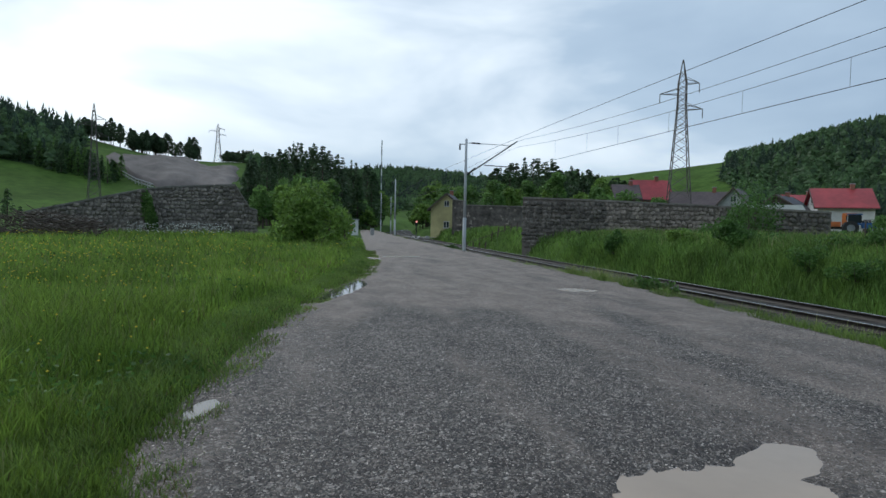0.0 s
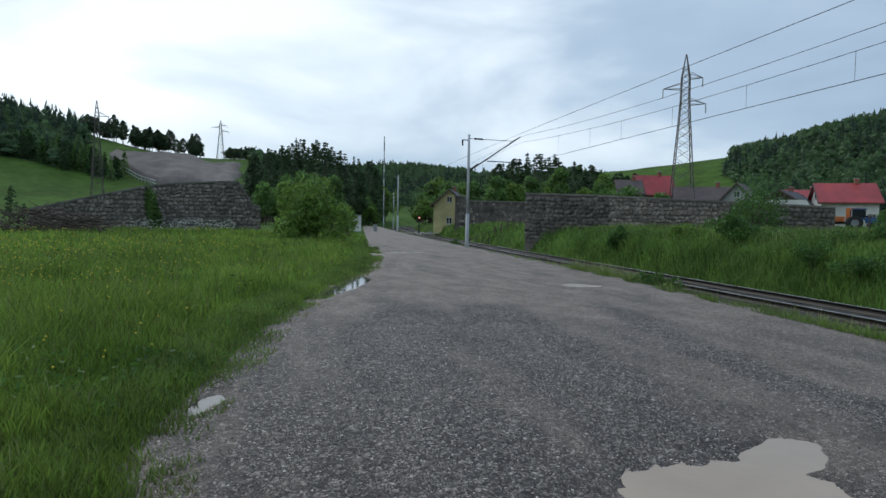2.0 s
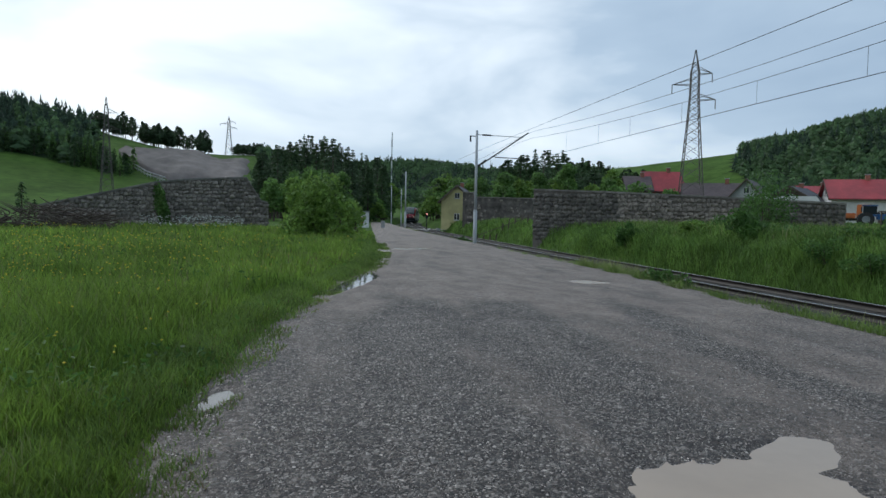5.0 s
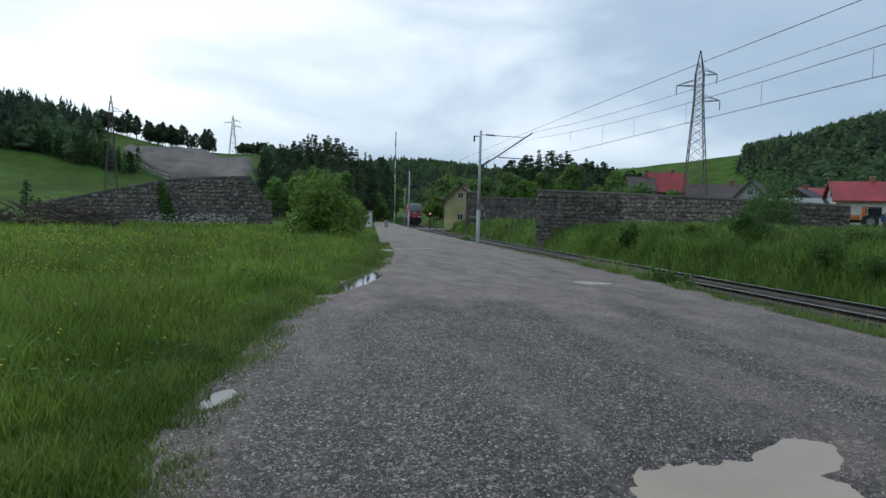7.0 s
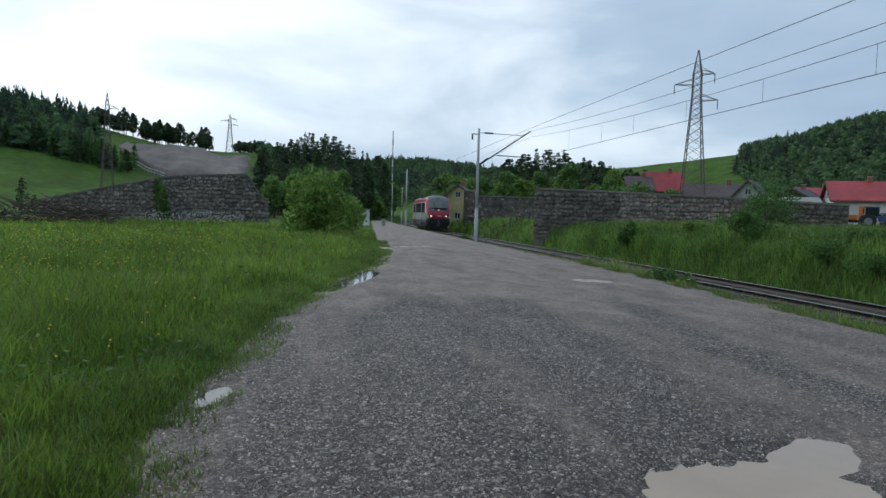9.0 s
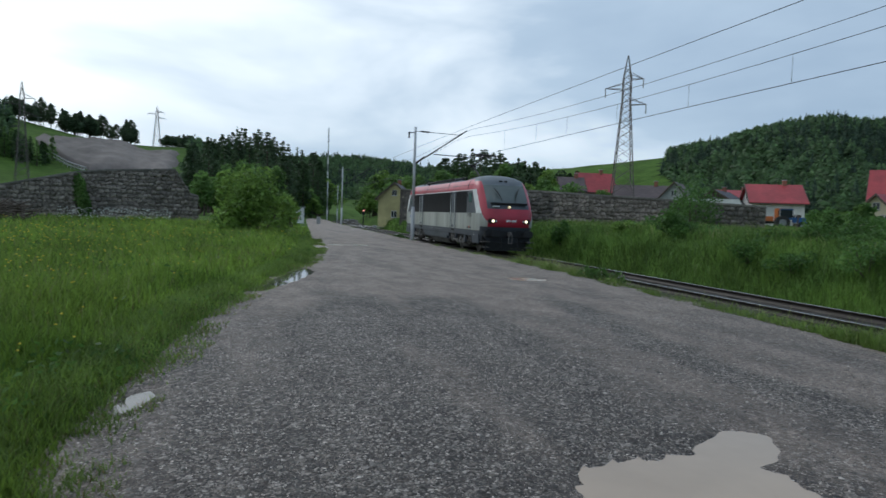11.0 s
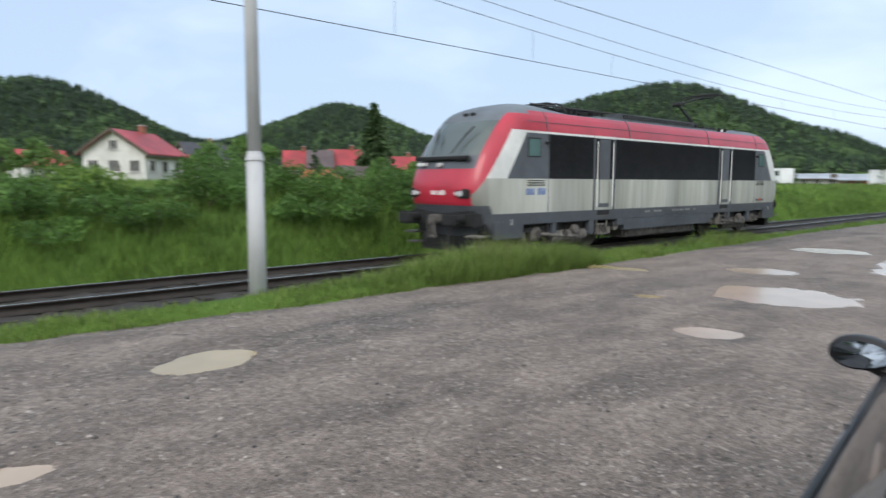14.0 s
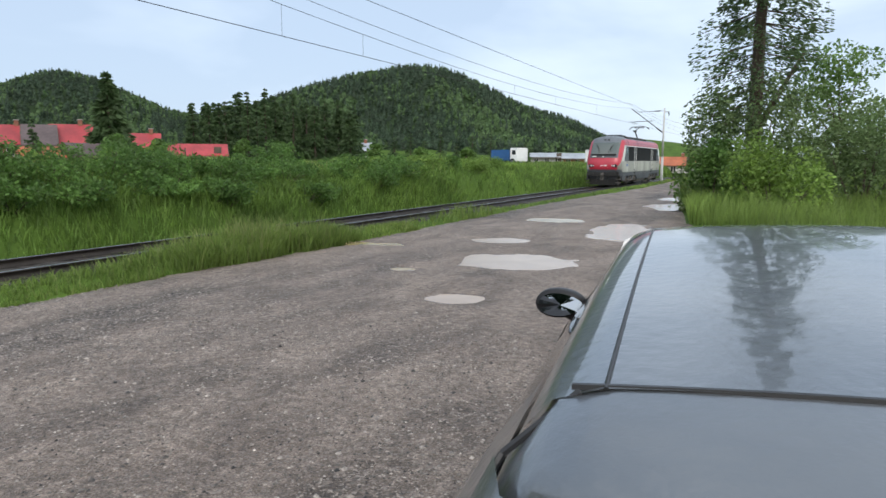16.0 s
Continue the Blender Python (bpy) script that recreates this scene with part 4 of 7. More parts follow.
        part("elbow_joint", rodm(elbow + Vector((-0.16, 0, 0)), elbow + Vector((0.16, 0, 0)), 0.08, seg=12), M_BLACK, pan)
        hd = new("pantograph_head")
        hd.parent = pan
        for d in (-0.17, 0.17):
            bm = rodm(head + Vector((-0.55, d, 0.06)), head + Vector((0.55, d, 0.06)), 0.03)
            for e in (1, -1):
                rod(bm, head + Vector((e * 0.55, d, 0.06)), head + Vector((e * 0.78, d, 0.0)), 0.024)
                rod(bm, head + Vector((e * 0.78, d, 0.0)), head + Vector((e * 0.92, d, -0.2)), 0.022)
            part("contact_strip", bm, M_BLACK, hd)
        for x in (-0.4, 0.4):
            part("head_link", rodm(head + Vector((x, -0.2, 0.02)), head + Vector((x, 0.2, 0.02)), 0.025), M_BLACK, hd)
        part("head_cross_bar", rodm(head + Vector((-0.45, 0, -0.05)), head + Vector((0.45, 0, -0.05)), 0.03), M_BLACK, hd)
    return loco, wheels


LOCO, WHEELSETS = build_loco()


# ---- masonry walls beside the line ----
def stone_mesh(seed, w, h, t):
    rng = random.Random(seed)
    bm = boxm((-w / 2, -t / 2, -h / 2), (w / 2, t / 2, h / 2))
    bmesh.ops.bevel(bm, geom=bm.edges[:], offset=min(w, h) * 0.24, segments=1, affect="EDGES")
    for v in bm.verts:
        v.co += Vector((rng.uniform(-1, 1) * w * 0.09, rng.uniform(-1, 1) * 0.025, rng.uniform(-1, 1) * h * 0.11))
    return bm


STONE_KINDS = []


def stone_piece(kind, parent, m):
    if not STONE_KINDS:
        for i in range(7):
            ob = part("stone", stone_mesh(i, 0.52, 0.36, 0.2), M_STONE, parent)
            STONE_KINDS.append(ob.data)
            ob.matrix_basis = m
            if i < 6:
                bpy.data.objects.remove(ob)
    ob = new("stone", STONE_KINDS[kind])
    ob.parent = parent
    ob.matrix_basis = m


def stone_wall(name, a, b, tops, base, label, core=None, size=1.0, rest=None, bare=1.0):
    """A rubble wall from a to b; tops: share of the length and height of its crest."""
    a, b = Vector((*a, 0)), Vector((*b, 0))
    L = (b - a).length
    th = math.atan2(b.y - a.y, b.x - a.x)
    wall = new(name)
    wall.matrix_basis = pose(a.x, a.y, 0, 0, 0, math.degrees(th))
    tagged(wall, label, "wall", kind="structure")
    top = lambda u: float(np.interp(u / L, [q[0] for q in tops], [q[1] for q in tops]))
    us = sorted({0.0, L, *[q[0] * L for q in tops]})
    bm = bmesh.new()
    pts = [(u, top(u)) for u in us] + [(L, base - 1.0), (0, base - 1.0)]
    prism(bm, pts, 0.0, 0.9)
    part("wall_core", bm, core or M_MORTAR, wall)
    rng = random.Random(5)
    z, places = base, []
    while z < max(q[1] for q in tops):
        h = rng.uniform(0.22, 0.36) * size
        u = -rng.uniform(0, 0.3)
        while u < L:
            w = rng.uniform(0.20, 0.44) * size
            c = u + w / 2
            if 0.05 < c < L - 0.05 and z + h < top(c) + 0.08 and rng.random() < bare:
                places.append(pose(c, 0.0 + rng.uniform(-0.04, 0.03), z + h / 2 + rng.uniform(-0.06, 0.06), 0, rng.uniform(-24, 24), 0) @ Matrix.Diagonal((w * rng.uniform(0.86, 1.1) / 0.52, 1, h * rng.uniform(0.86, 1.2) / 0.36, 1)))
            u += w
        z += h
    # the stones nearest the lane one by one, the others joined
    places.sort(key=lambda m: abs(m.translation.x - L * 0.5))
    for m in places[:290]:
        stone_piece(rng.randrange(7), wall, m)
    V, F, n = [], [], 0
    for m in places[290:]:
        me = STONE_KINDS[rng.randrange(7)]
        V += [m @ v.co for v in me.vertices]
        for q in me.polygons:
            f = [n + i for i in q.vertices]
            F += [(f[0], f[k], f[k + 1]) for k in range(1, len(f) - 1)]
        n += len(me.vertices)
    if F:
        ob = raw("rubble_stones", [tuple(v) for v in V], F, rest or M_STONES, wall)
        ob["kind"] = "stuff"
    for u0, u1 in zip(us, us[1:]):
        if u1 - u0 < 0.05:
            continue
        q = bmesh.new()
        prism(q, [(u0, top(u0) - 0.02), (u1, top(u1) - 0.02), (u1, top(u1) + 0.11), (u0, top(u0) + 0.11)], -0.1, 1.0)
        part("coping", q, M_COPING, wall)
    return wall


def polar(az, d):
    return (d * math.sin(radians(az)), d * math.cos(radians(az)))


stone_wall("wall_1", polar(-20.3, 54.5), polar(-3.5, 54.5), ((0, 1.8), (0.476, 3.7), (0.6, 3.98), (0.893, 4.32), (0.965, 2.5), (1, 2.35)), 0.3, "old grey rubble wall with a sloping end")
stone_wall("wall_2", polar(19.5, 50), polar(43.4, 49), ((0, 3.70), (0.25, 3.55), (0.6, 3.24), (1, 2.84)), 0.0, "long grey rubble wall above the bank", rest=M_DARKST)
stone_wall("wall_3", polar(13.3, 82), polar(19.4, 80), ((0, 4.6), (0.16, 4.5), (0.17, 3.95), (1, 3.85)), 0.5, "weathered wall with dark flaking render", core=M_FLAKE, rest=M_DARKST, bare=0.12)


# ---- overhead line ----
def tube(name, pts, r, mat, parent):
    cu = bpy.data.curves.new(name, "CURVE")
    cu.dimensions, cu.bevel_depth, cu.bevel_resolution = "3D", r, 1
    sp = cu.splines.new("POLY")
    sp.points.add(len(pts) - 1)
    for p, q in zip(sp.points, pts):
        p.co = (*q, 1)
    cu.materials.append(mat)
    ob = new(name, cu)
    ob.parent = parent
    return ob


def mast(x, y, top, arm=True, base=None):
    m = new("catenary_mast")
    b = float(land(x, y)) - 0.1 if base is None else base
    m.matrix_basis = pose(x, y, 0)
    tagged(m, "grey concrete railway mast with a wire bracket", "mast", "masts along the line")
    part("lower_shaft", rodm((0, 0, b), (0, 0, 2.0), 0.125, 0.115, 16), M_CONC, m, smooth=True)
    part("collar", rodm((0, 0, 1.93), (0, 0, 2.05), 0.13, 0.10, 16), M_CONC, m)
    part("upper_shaft", rodm((0, 0, 2.0), (0, 0, top), 0.095, 0.075, 16), M_CONC, m, smooth=True)
    bk = part("side_bracket", rodm((-0.05, 0, top - 0.35), (-0.45, 0, top - 0.35), 0.03), M_GALV, m)
    part("insulator", rodm((-0.4, 0, top - 0.36), (-0.4, 0, top - 0.7), 0.05), M_BLACK, bk)
    if arm:
        tx = float(track_x(y)) - x
        part("top_tie", rodm((0, 0, top - 0.25), (tx - 0.15, 0, top - 0.3), 0.018), M_WIRE, m)
        part("tie_insulator", rodm((0.35, 0, top - 0.25), (0.9, 0, top - 0.26), 0.05), M_BLACK, m)
        part("strut", rodm((0.05, 0, top - 2.25), (tx + 0.25, 0, top - 0.0), 0.04), M_WIRE, m)
        part("strut_insulator", rodm((0.12, 0, top - 2.2), (0.62, 0, top - 1.8), 0.06), M_BLACK, m)
        part("steady_tube", rodm((tx * 0.38, 0, 5.35), (tx + 0.4, 0, 5.3), 0.028), M_WIRE, m)
        part("steady_arm", rodm((tx + 0.3, 0, 5.3), (tx - 0.3, 0, 5.13), 0.015), M_WIRE, m)
    return m


mast(8.5, -4.4, 6.9)
mast(10.1, 39.3, 6.95)
mast(11.9, 82.0, 7.1)
mast(9.7, -64.0, 6.5)
mast(15.4, 125.0, 7.2)
mast(17.6, 127.0, 6.6, False)


def span_wire(name, f, y0, y1, r, label, dx=0.0):
    ys = np.linspace(y0, y1, 120)
    ob = tube(name, [(float(track_x(y)) + dx, float(y), float(f(y))) for y in ys], r, M_WIRE, None)
    return tagged(ob, label, "wire", "overhead wires")


SUPPORTS = (-190.0, -127.0, -64.0, -4.4, 39.3, 82.0, 125.0, 170.0)


def sag(lo, hi):
    """Height of a hung wire: hi at the supports, lo between them."""
    def f(y):
        for a, b in zip(SUPPORTS, SUPPORTS[1:]):
            if a <= y <= b:
                t = (2 * y - a - b) / (b - a)
                k = 1 + 0.35 * max(0, (b - a - 45) / 18)
                return hi - (hi - lo) * (1 - t * t) * k
        return hi
    return f


span_wire("contact_wire", lambda y: 5.11, -150, 165, 0.010, "thin dark contact wire above the track")
span_wire("messenger_wire", sag(5.78, 6.55), -150, 165, 0.008, "sagging dark messenger wire above the track")
span_wire("feeder_wire", sag(6.3, 7.0), -150, 165, 0.008, "sagging dark feeder wire above the track", 0.25)
span_wire("feeder_wire", lambda y: 7.08 - 0.006 * max(0, -10 - y), -150, 165, 0.010, "thin dark feeder wire above the track", 0.1)
_f = sag(5.78, 6.55)
for y in (-50, -40, -33, -26.5, -19, -15, -10, 2.5, 8, 13.1, 17, 21, 24.9, 28, 32, 48, 58, 66, 74):
    ob = tube("dropper", [(float(track_x(y)), y, 5.11), (float(track_x(y)), y, _f(y))], 0.005, M_WIRE, None)
    tagged(ob, "short dropper between contact and messenger wire", "wire", "droppers")


# ---- lattice pylons ----
def pylon(x, y, z0, z1, w0, w1, arms):
    p = new("pylon")
    p.matrix_basis = pose(x, y, 0, 0, 0, math.degrees(math.atan2(-x, y)) + 8)
    tagged(p, "steel lattice power pylon with cross arms", "pylon", "power pylons")
    H = z1 - z0
    r = 0.045 * (1 + math.hypot(x, y) / 330)
    hw = lambda z: w0 + (w1 - w0) * min(1, (z - z0) / (H * 0.72)) if z < z0 + H * 0.86 else w1 * max(0.05, (z1 - z) / (H * 0.14))
    for sx, sy in ((1, 1), (1, -1), (-1, 1), (-1, -1)):
        bm = bmesh.new()
        last = None
        for a in np.linspace(z0 - 1, z1, 9):
            c = (sx * hw(a), sy * hw(a))
            row = [bm.verts.new((c[0] + i * r, c[1] + j * r, a)) for i, j in ((-1, -1), (1, -1), (1, 1), (-1, 1))]
            if last:
                for i in range(4):
                    bm.faces.new((last[i], last[(i + 1) % 4], row[(i + 1) % 4], row[i]))
            last = row
        part("leg", bm, M_RUST, p)
    zs = [z0]
    while zs[-1] < z1 - H * 0.08:
        zs.append(zs[-1] + max(H * 0.035, hw(zs[-1]) * 1.3))
    for side in range(4):
        c, s = math.cos(side * math.pi / 2), math.sin(side * math.pi / 2)
        q = lambda u, z: (c * hw(z) * u - s * hw(z), s * hw(z) * u + c * hw(z), z)
        for a, b in zip(zs, zs[1:]):
            part("brace", rodm(q(-1, a), q(1, b), r * 0.6, seg=3, caps=False), M_RUST, p)
            part("brace", rodm(q(1, a), q(-1, b), r * 0.6, seg=3, caps=False), M_RUST, p)
    for k, (fz, s, l) in enumerate(arms):
        z = z0 + H * fz
        bm = bmesh.new()
        for e in (1, -1):
            rod(bm, (s * hw(z), e * hw(z), z), (s * l, 0, z + 0.1), r * 0.8, seg=4)
            rod(bm, (s * hw(z), e * hw(z), z + H * 0.035), (s * l, 0, z + 0.1), r * 0.7, seg=4)
        a = part("cross_arm", bm, M_RUST, p)
        part("insulator_string", rodm((s * l, 0, z + 0.1), (s * l, 0, z - H * 0.05), r * 1.1), M_GALV, a)


ARMS = ((0.80, -1, 2.9), (0.86, 1, 2.2), (0.71, 1, 2.7))
px, py = polar(32.4, 95)
pylon(px, py, 1.2, 24.6, 1.7, 0.55, ARMS)
px, py = polar(-15.8, 190)
pylon(px, py, float(land(px, py)), 30.4, 1.7, 0.5, tuple((a, b, c * 1.25) for a, b, c in ARMS))
px, py = polar(-6.7, 430)
pylon(px, py, float(land(px, py)), 60.5, 2.2, 0.7, tuple((a, b, c * 1.8) for a, b, c in ARMS))
# a slim radio mast behind the wood
rm = new("radio_mast")
px, py = polar(7.0, 300)
rm.matrix_basis = pose(px, py, 0)
tagged(rm, "slim pale guyed radio mast on the wooded hill", "mast")
for i in range(10):
    z = 6 + i * 3.3
    part("mast_section", rodm((0, 0, z), (0, 0, z + 3.3), 0.28, seg=6), M_WHITE if i % 2 else M_GALV, rm)

# ---- houses of the village ----
W_WHITE = pm("white_render", (0.74, 0.73, 0.70), (0.62, 0.61, 0.58), 1.5, 0.9, 0.1, stain=0.2)
W_CREAM = pm("cream_render", (0.62, 0.54, 0.38), (0.52, 0.45, 0.32), 1.5, 0.9, 0.1)
W_YELLOW = pm("yellow_render", (0.52, 0.46, 0.22), (0.45, 0.4, 0.19), 1.5, 0.9, 0.1)
W_BRICK = pm("bare_brick", (0.34, 0.14, 0.09), (0.24, 0.10, 0.07), 5, 0.9, 0.4)
W_WOOD = pm("dark_boards", (0.13, 0.10, 0.075), (0.08, 0.06, 0.05), 5, 0.85, 0.4, stretch=(3, 3, 0.4))
W_GREY = pm("grey_render", (0.42, 0.42, 0.41), (0.34, 0.34, 0.33), 2, 0.9)
R_RED = pm("red_sheet_roof", (0.40, 0.045, 0.05), (0.32, 0.035, 0.04), 2, 0.5, 0.1, stain=0.3)
R_ORANGE = pm("orange_tiles", (0.46, 0.14, 0.06), (0.34, 0.10, 0.05), 4, 0.8, 0.5)
R_BROWN = pm("brown_roof", (0.115, 0.085, 0.085), (0.08, 0.06, 0.062), 3, 0.7, 0.3)
R_DARK = pm("slate_roof", (0.06, 0.06, 0.07), (0.042, 0.042, 0.05), 3, 0.65, 0.3)
R_GREY = pm("zinc_roof", (0.40, 0.43, 0.46), (0.30, 0.33, 0.36), 2, 0.45, 0.1, metal=0.2)
M_PANE = glassy("window_pane", (0.03, 0.035, 0.04), 0.05)
M_FRAME = pm("window_frame", (0.6, 0.58, 0.55), (0.5, 0.48, 0.45), 4, 0.6)


def house(az, d, L, D, eaves, ridge, turn, wall, roof, label, hip=False, wins=3, storeys=1, chim=True, gw=2, base=None):
    """Ridge along local x; the side towards -y and the gable towards -x carry windows."""
    x, y = polar(az, d)
    g = float(land(x, y)) if base is None else base
    h = new("house")
    h.matrix_basis = pose(x, y, g, 0, 0, -az + turn)
    tagged(h, label, "house")
    bm = bmesh.new()
    bx(bm, (-L / 2, -D / 2, -0.6), (L / 2, D / 2, eaves))
    part("wall_block", bm, wall, h)
    if hip:
        bm = bmesh.new()
        o = 0.35
        b = [bm.verts.new(p) for p in ((-L / 2 - o, -D / 2 - o, eaves - 0.1), (L / 2 + o, -D / 2 - o, eaves - 0.1), (L / 2 + o, D / 2 + o, eaves - 0.1), (-L / 2 - o, D / 2 + o, eaves - 0.1))]
        t = [bm.verts.new((-L * 0.12, 0, ridge)), bm.verts.new((L * 0.12, 0, ridge))]
        for f in ((b[0], b[1], t[1], t[0]), (b[1], b[2], t[1]), (b[2], b[3], t[0], t[1]), (b[3], b[0], t[0]), b[::-1]):
            bm.faces.new(f)
        part("roof", bm, roof, h)
    else:
        for e in (-1, 1):
            bm = bmesh.new()
            w = 0.03
            g3 = [bm.verts.new(p) for p in ((e * L / 2, -D / 2, eaves), (e * L / 2, D / 2, eaves), (e * L / 2, 0, ridge - 0.05), (e * (L / 2 - 0.2), -D / 2, eaves), (e * (L / 2 - 0.2), D / 2, eaves), (e * (L / 2 - 0.2), 0, ridge - 0.05))]
            for f in ((0, 1, 2), (3, 5, 4), (0, 2, 5, 3), (1, 4, 5, 2), (0, 3, 4, 1)):
                bm.faces.new([g3[i] for i in f])
            bmesh.ops.recalc_face_normals(bm, faces=bm.faces)
            part("gable", bm, wall, h)
            s = (ridge - eaves) / (D / 2)
            o = 0.45
            bm = bmesh.new()
            pts = [(0, ridge), (e * (D / 2 + o), eaves - s * o), (e * (D / 2 + o), eaves - s * o + 0.14), (0, ridge + 0.15)]
            lo = [bm.verts.new((-L / 2 - 0.4, a, b)) for a, b in pts]
            hi = [bm.verts.new((L / 2 + 0.4, a, b)) for a, b in pts]
            for i in range(4):
                bm.faces.new((lo[i], lo[(i + 1) % 4], hi[(i + 1) % 4], hi[i]))
            bm.faces.new(lo), bm.faces.new(hi)
            bmesh.ops.recalc_face_normals(bm, faces=bm.faces)
            part("roof_slope", bm, roof, h)
            for x0 in (-L / 2 - 0.46, L / 2 + 0.41):
                bm = bmesh.new()
                q = [(0, ridge + 0.2), (e * (D / 2 + o), eaves - s * o + 0.19), (e * (D / 2 + o), eaves - s * o - 0.09), (0, ridge - 0.08)]
                f0, f1 = [bm.verts.new((x0, a, b)) for a, b in q], [bm.verts.new((x0 + 0.05, a, b)) for a, b in q]
                for i in range(4):
                    bm.faces.new((f0[i], f0[(i + 1) % 4], f1[(i + 1) % 4], f1[i]))
                bm.faces.new(f0), bm.faces.new(f1)
                bmesh.ops.recalc_face_normals(bm, faces=bm.faces)
                part("barge_board", bm, W_WOOD, h)
            part("eaves_board", boxm((-L / 2 - 0.4, e * (D / 2 + o) - 0.03, eaves - s * o - 0.1), (L / 2 + 0.4, e * (D / 2 + o) + 0.03, eaves - s * o + 0.05)), W_WOOD, h)
    if chim:
        c = part("chimney", boxm((L * 0.18, -0.25, ridge - 0.5), (L * 0.18 + 0.5, 0.25, ridge + 0.7), 0.02), W_BRICK, h)
        part("chimney_cap", boxm((L * 0.18 - 0.06, -0.31, ridge + 0.7), (L * 0.18 + 0.56, 0.31, ridge + 0.78)), W_GREY, c)

    def window(cx, cy, cz, face, ww=0.8, hh=1.0):
        def B(u0, u1, z0, z1, t0, t1):
            return ((cx + u0, cy - t1, cz + z0), (cx + u1, cy - t0, cz + z1)) if face == "y" else ((cx - t1, cy + u0, cz + z0), (cx - t0, cy + u1, cz + z1))
        wd = part("window", boxm(*B(-ww / 2, ww / 2, -hh / 2, hh / 2, -0.02, 0.05)), M_FRAME, h)
        for e in (-1, 1):
            part("pane", boxm(*B(e * ww / 4 - ww * 0.19, e * ww / 4 + ww * 0.19, -hh * 0.42, hh * 0.42, 0.04, 0.058)), M_PANE, wd)
        part("sill", boxm(*B(-ww / 2 - 0.06, ww / 2 + 0.06, -hh / 2 - 0.06, -hh / 2, -0.02, 0.12)), W_GREY, wd)
    for st in range(storeys):
        z = min(1.35 + st * 2.5, eaves - 0.7)
        for i in range(wins):
            window(-L / 2 + L * (i + 0.5) / wins, -D / 2, z, "y")
        for i in range(gw):
            window(-L / 2, -D / 2 + D * (i + 0.5) / gw, z, "x")
    if ridge - eaves > 1.4 and not hip:
        window(-L / 2, 0, eaves + (ridge - eaves) * 0.32, "x", 0.7, 0.8)
    dr = part("door", boxm((L * 0.3, -D / 2 - 0.04, -0.1), (L * 0.3 + 0.9, -D / 2 + 0.02, 1.95)), W_WOOD, h)
    part("door_handle", boxm((L * 0.3 + 0.75, -D / 2 - 0.09, 0.95), (L * 0.3 + 0.82, -D / 2 - 0.03, 1.0)), M_GALV, dr)
    return h


house(30.0, 110, 5.4, 6, 5.4, 8.2, 18, W_BRICK, R_RED, "brick house with a red roof above the wall")
house(34.2, 97, 7.4, 7, 3.3, 5.5, 0, W_GREY, R_BROWN, "low house with a brown roof behind the wall")
house(36.9, 94, 6, 3.6, 3.6, 5.6, 80, W_GREY, R_BROWN, "grey gabled house wing with a brown roof", chim=False)
house(40.2, 100, 7, 6.2, 3.1, 5.0, 75, W_WOOD, R_DARK, "dark gabled house with a slate roof")
house(41.3, 120, 6, 5, 4.9, 6.3, 30, W_YELLOW, R_RED, "yellow house with a red roof")
house(43.9, 100, 6.4, 7, 3.6, 5.9, 12, W_WHITE, R_RED, "white house with a red roof beside the yard")
house(53.0, 92, 8.2, 8, 3.4, 7.2, 0, W_CREAM, R_RED, "large house with a broad red roof")
house(51.2, 84, 4, 3.4, 2.2, 3.9, 70, W_CREAM, R_RED, "small cream annex with a red roof", chim=False)
house(55.9, 68, 5.2, 4.6, 1.9, 4.2, 42, W_CREAM, R_GREY, "cream gabled house with a pale grey roof")
house(59.5, 90, 4, 5, 2.8, 4.1, 10, W_GREY, R_GREY, "grey outbuilding with a zinc roof", chim=False)
house(62.7, 85, 4.6, 6, 2.7, 4.6, 0, W_BRICK, R_RED, "brick house with a bright red roof")
house(66.0, 80, 4.4, 6, 1.9, 4.9, 5, W_WHITE, R_BROWN, "white house with a steep purple-brown roof")
house(70.2, 72, 6.5, 6.2, 2.3, 5.3, 75, W_BRICK, R_ORANGE, "brick and timber house with orange roof tiles")
house(82.0, 104, 5, 6, 2.2, 3.6, 0, W_WHITE, R_RED, "white house with a low red roof")
house(85.2, 80, 5.6, 5.6, 3.0, 5.0, 8, W_WHITE, R_BROWN, "white house with a brown pyramid roof", hip=True, storeys=1)
house(90.3, 78, 6, 5.6, 1.2, 3.3, 60, W_WOOD, R_BROWN, "weathered wooden barn with a brown roof", chim=False, wins=1, gw=1)
house(94.4, 95, 7, 6, 2.9, 4.9, 0, W_WHITE, R_ORANGE, "white house with an orange tiled roof")
house(100.2, 110, 6, 6, 2.4, 4.4, 20, W_WHITE, R_RED, "white house with a red roof among trees")
house(106.8, 62, 6.5, 5.2, 2.5, 4.2, 62, W_WHITE, R_RED, "white gabled house with a dark red roof", storeys=1, gw=3)
house(109.9, 84, 3, 4, 2.0, 3.2, 0, W_BRICK, R_RED, "small brick house with a red roof", chim=False)
house(111.7, 95, 5.2, 6, 3.3, 5.3, 20, W_WHITE, R_DARK, "white house with a dark slate roof")
house(119.4, 98, 3.4, 6, 2.5, 4.6, 0, W_BRICK, R_RED, "brick house with a red sheet roof")
house(121.3, 95, 3.0, 6, 2.4, 4.6, 0, W_GREY, R_BROWN, "grey house with a brown roof", chim=False)
house(123.4, 96, 4.2, 6, 2.4, 4.7, -6, W_BRICK, R_RED, "brick house with a long red roof")
house(121.7, 80, 4.2, 3, 0.8, 1.6, 0, W_BRICK, R_ORANGE, "low open shed with orange tiles", chim=False, wins=2, gw=1)
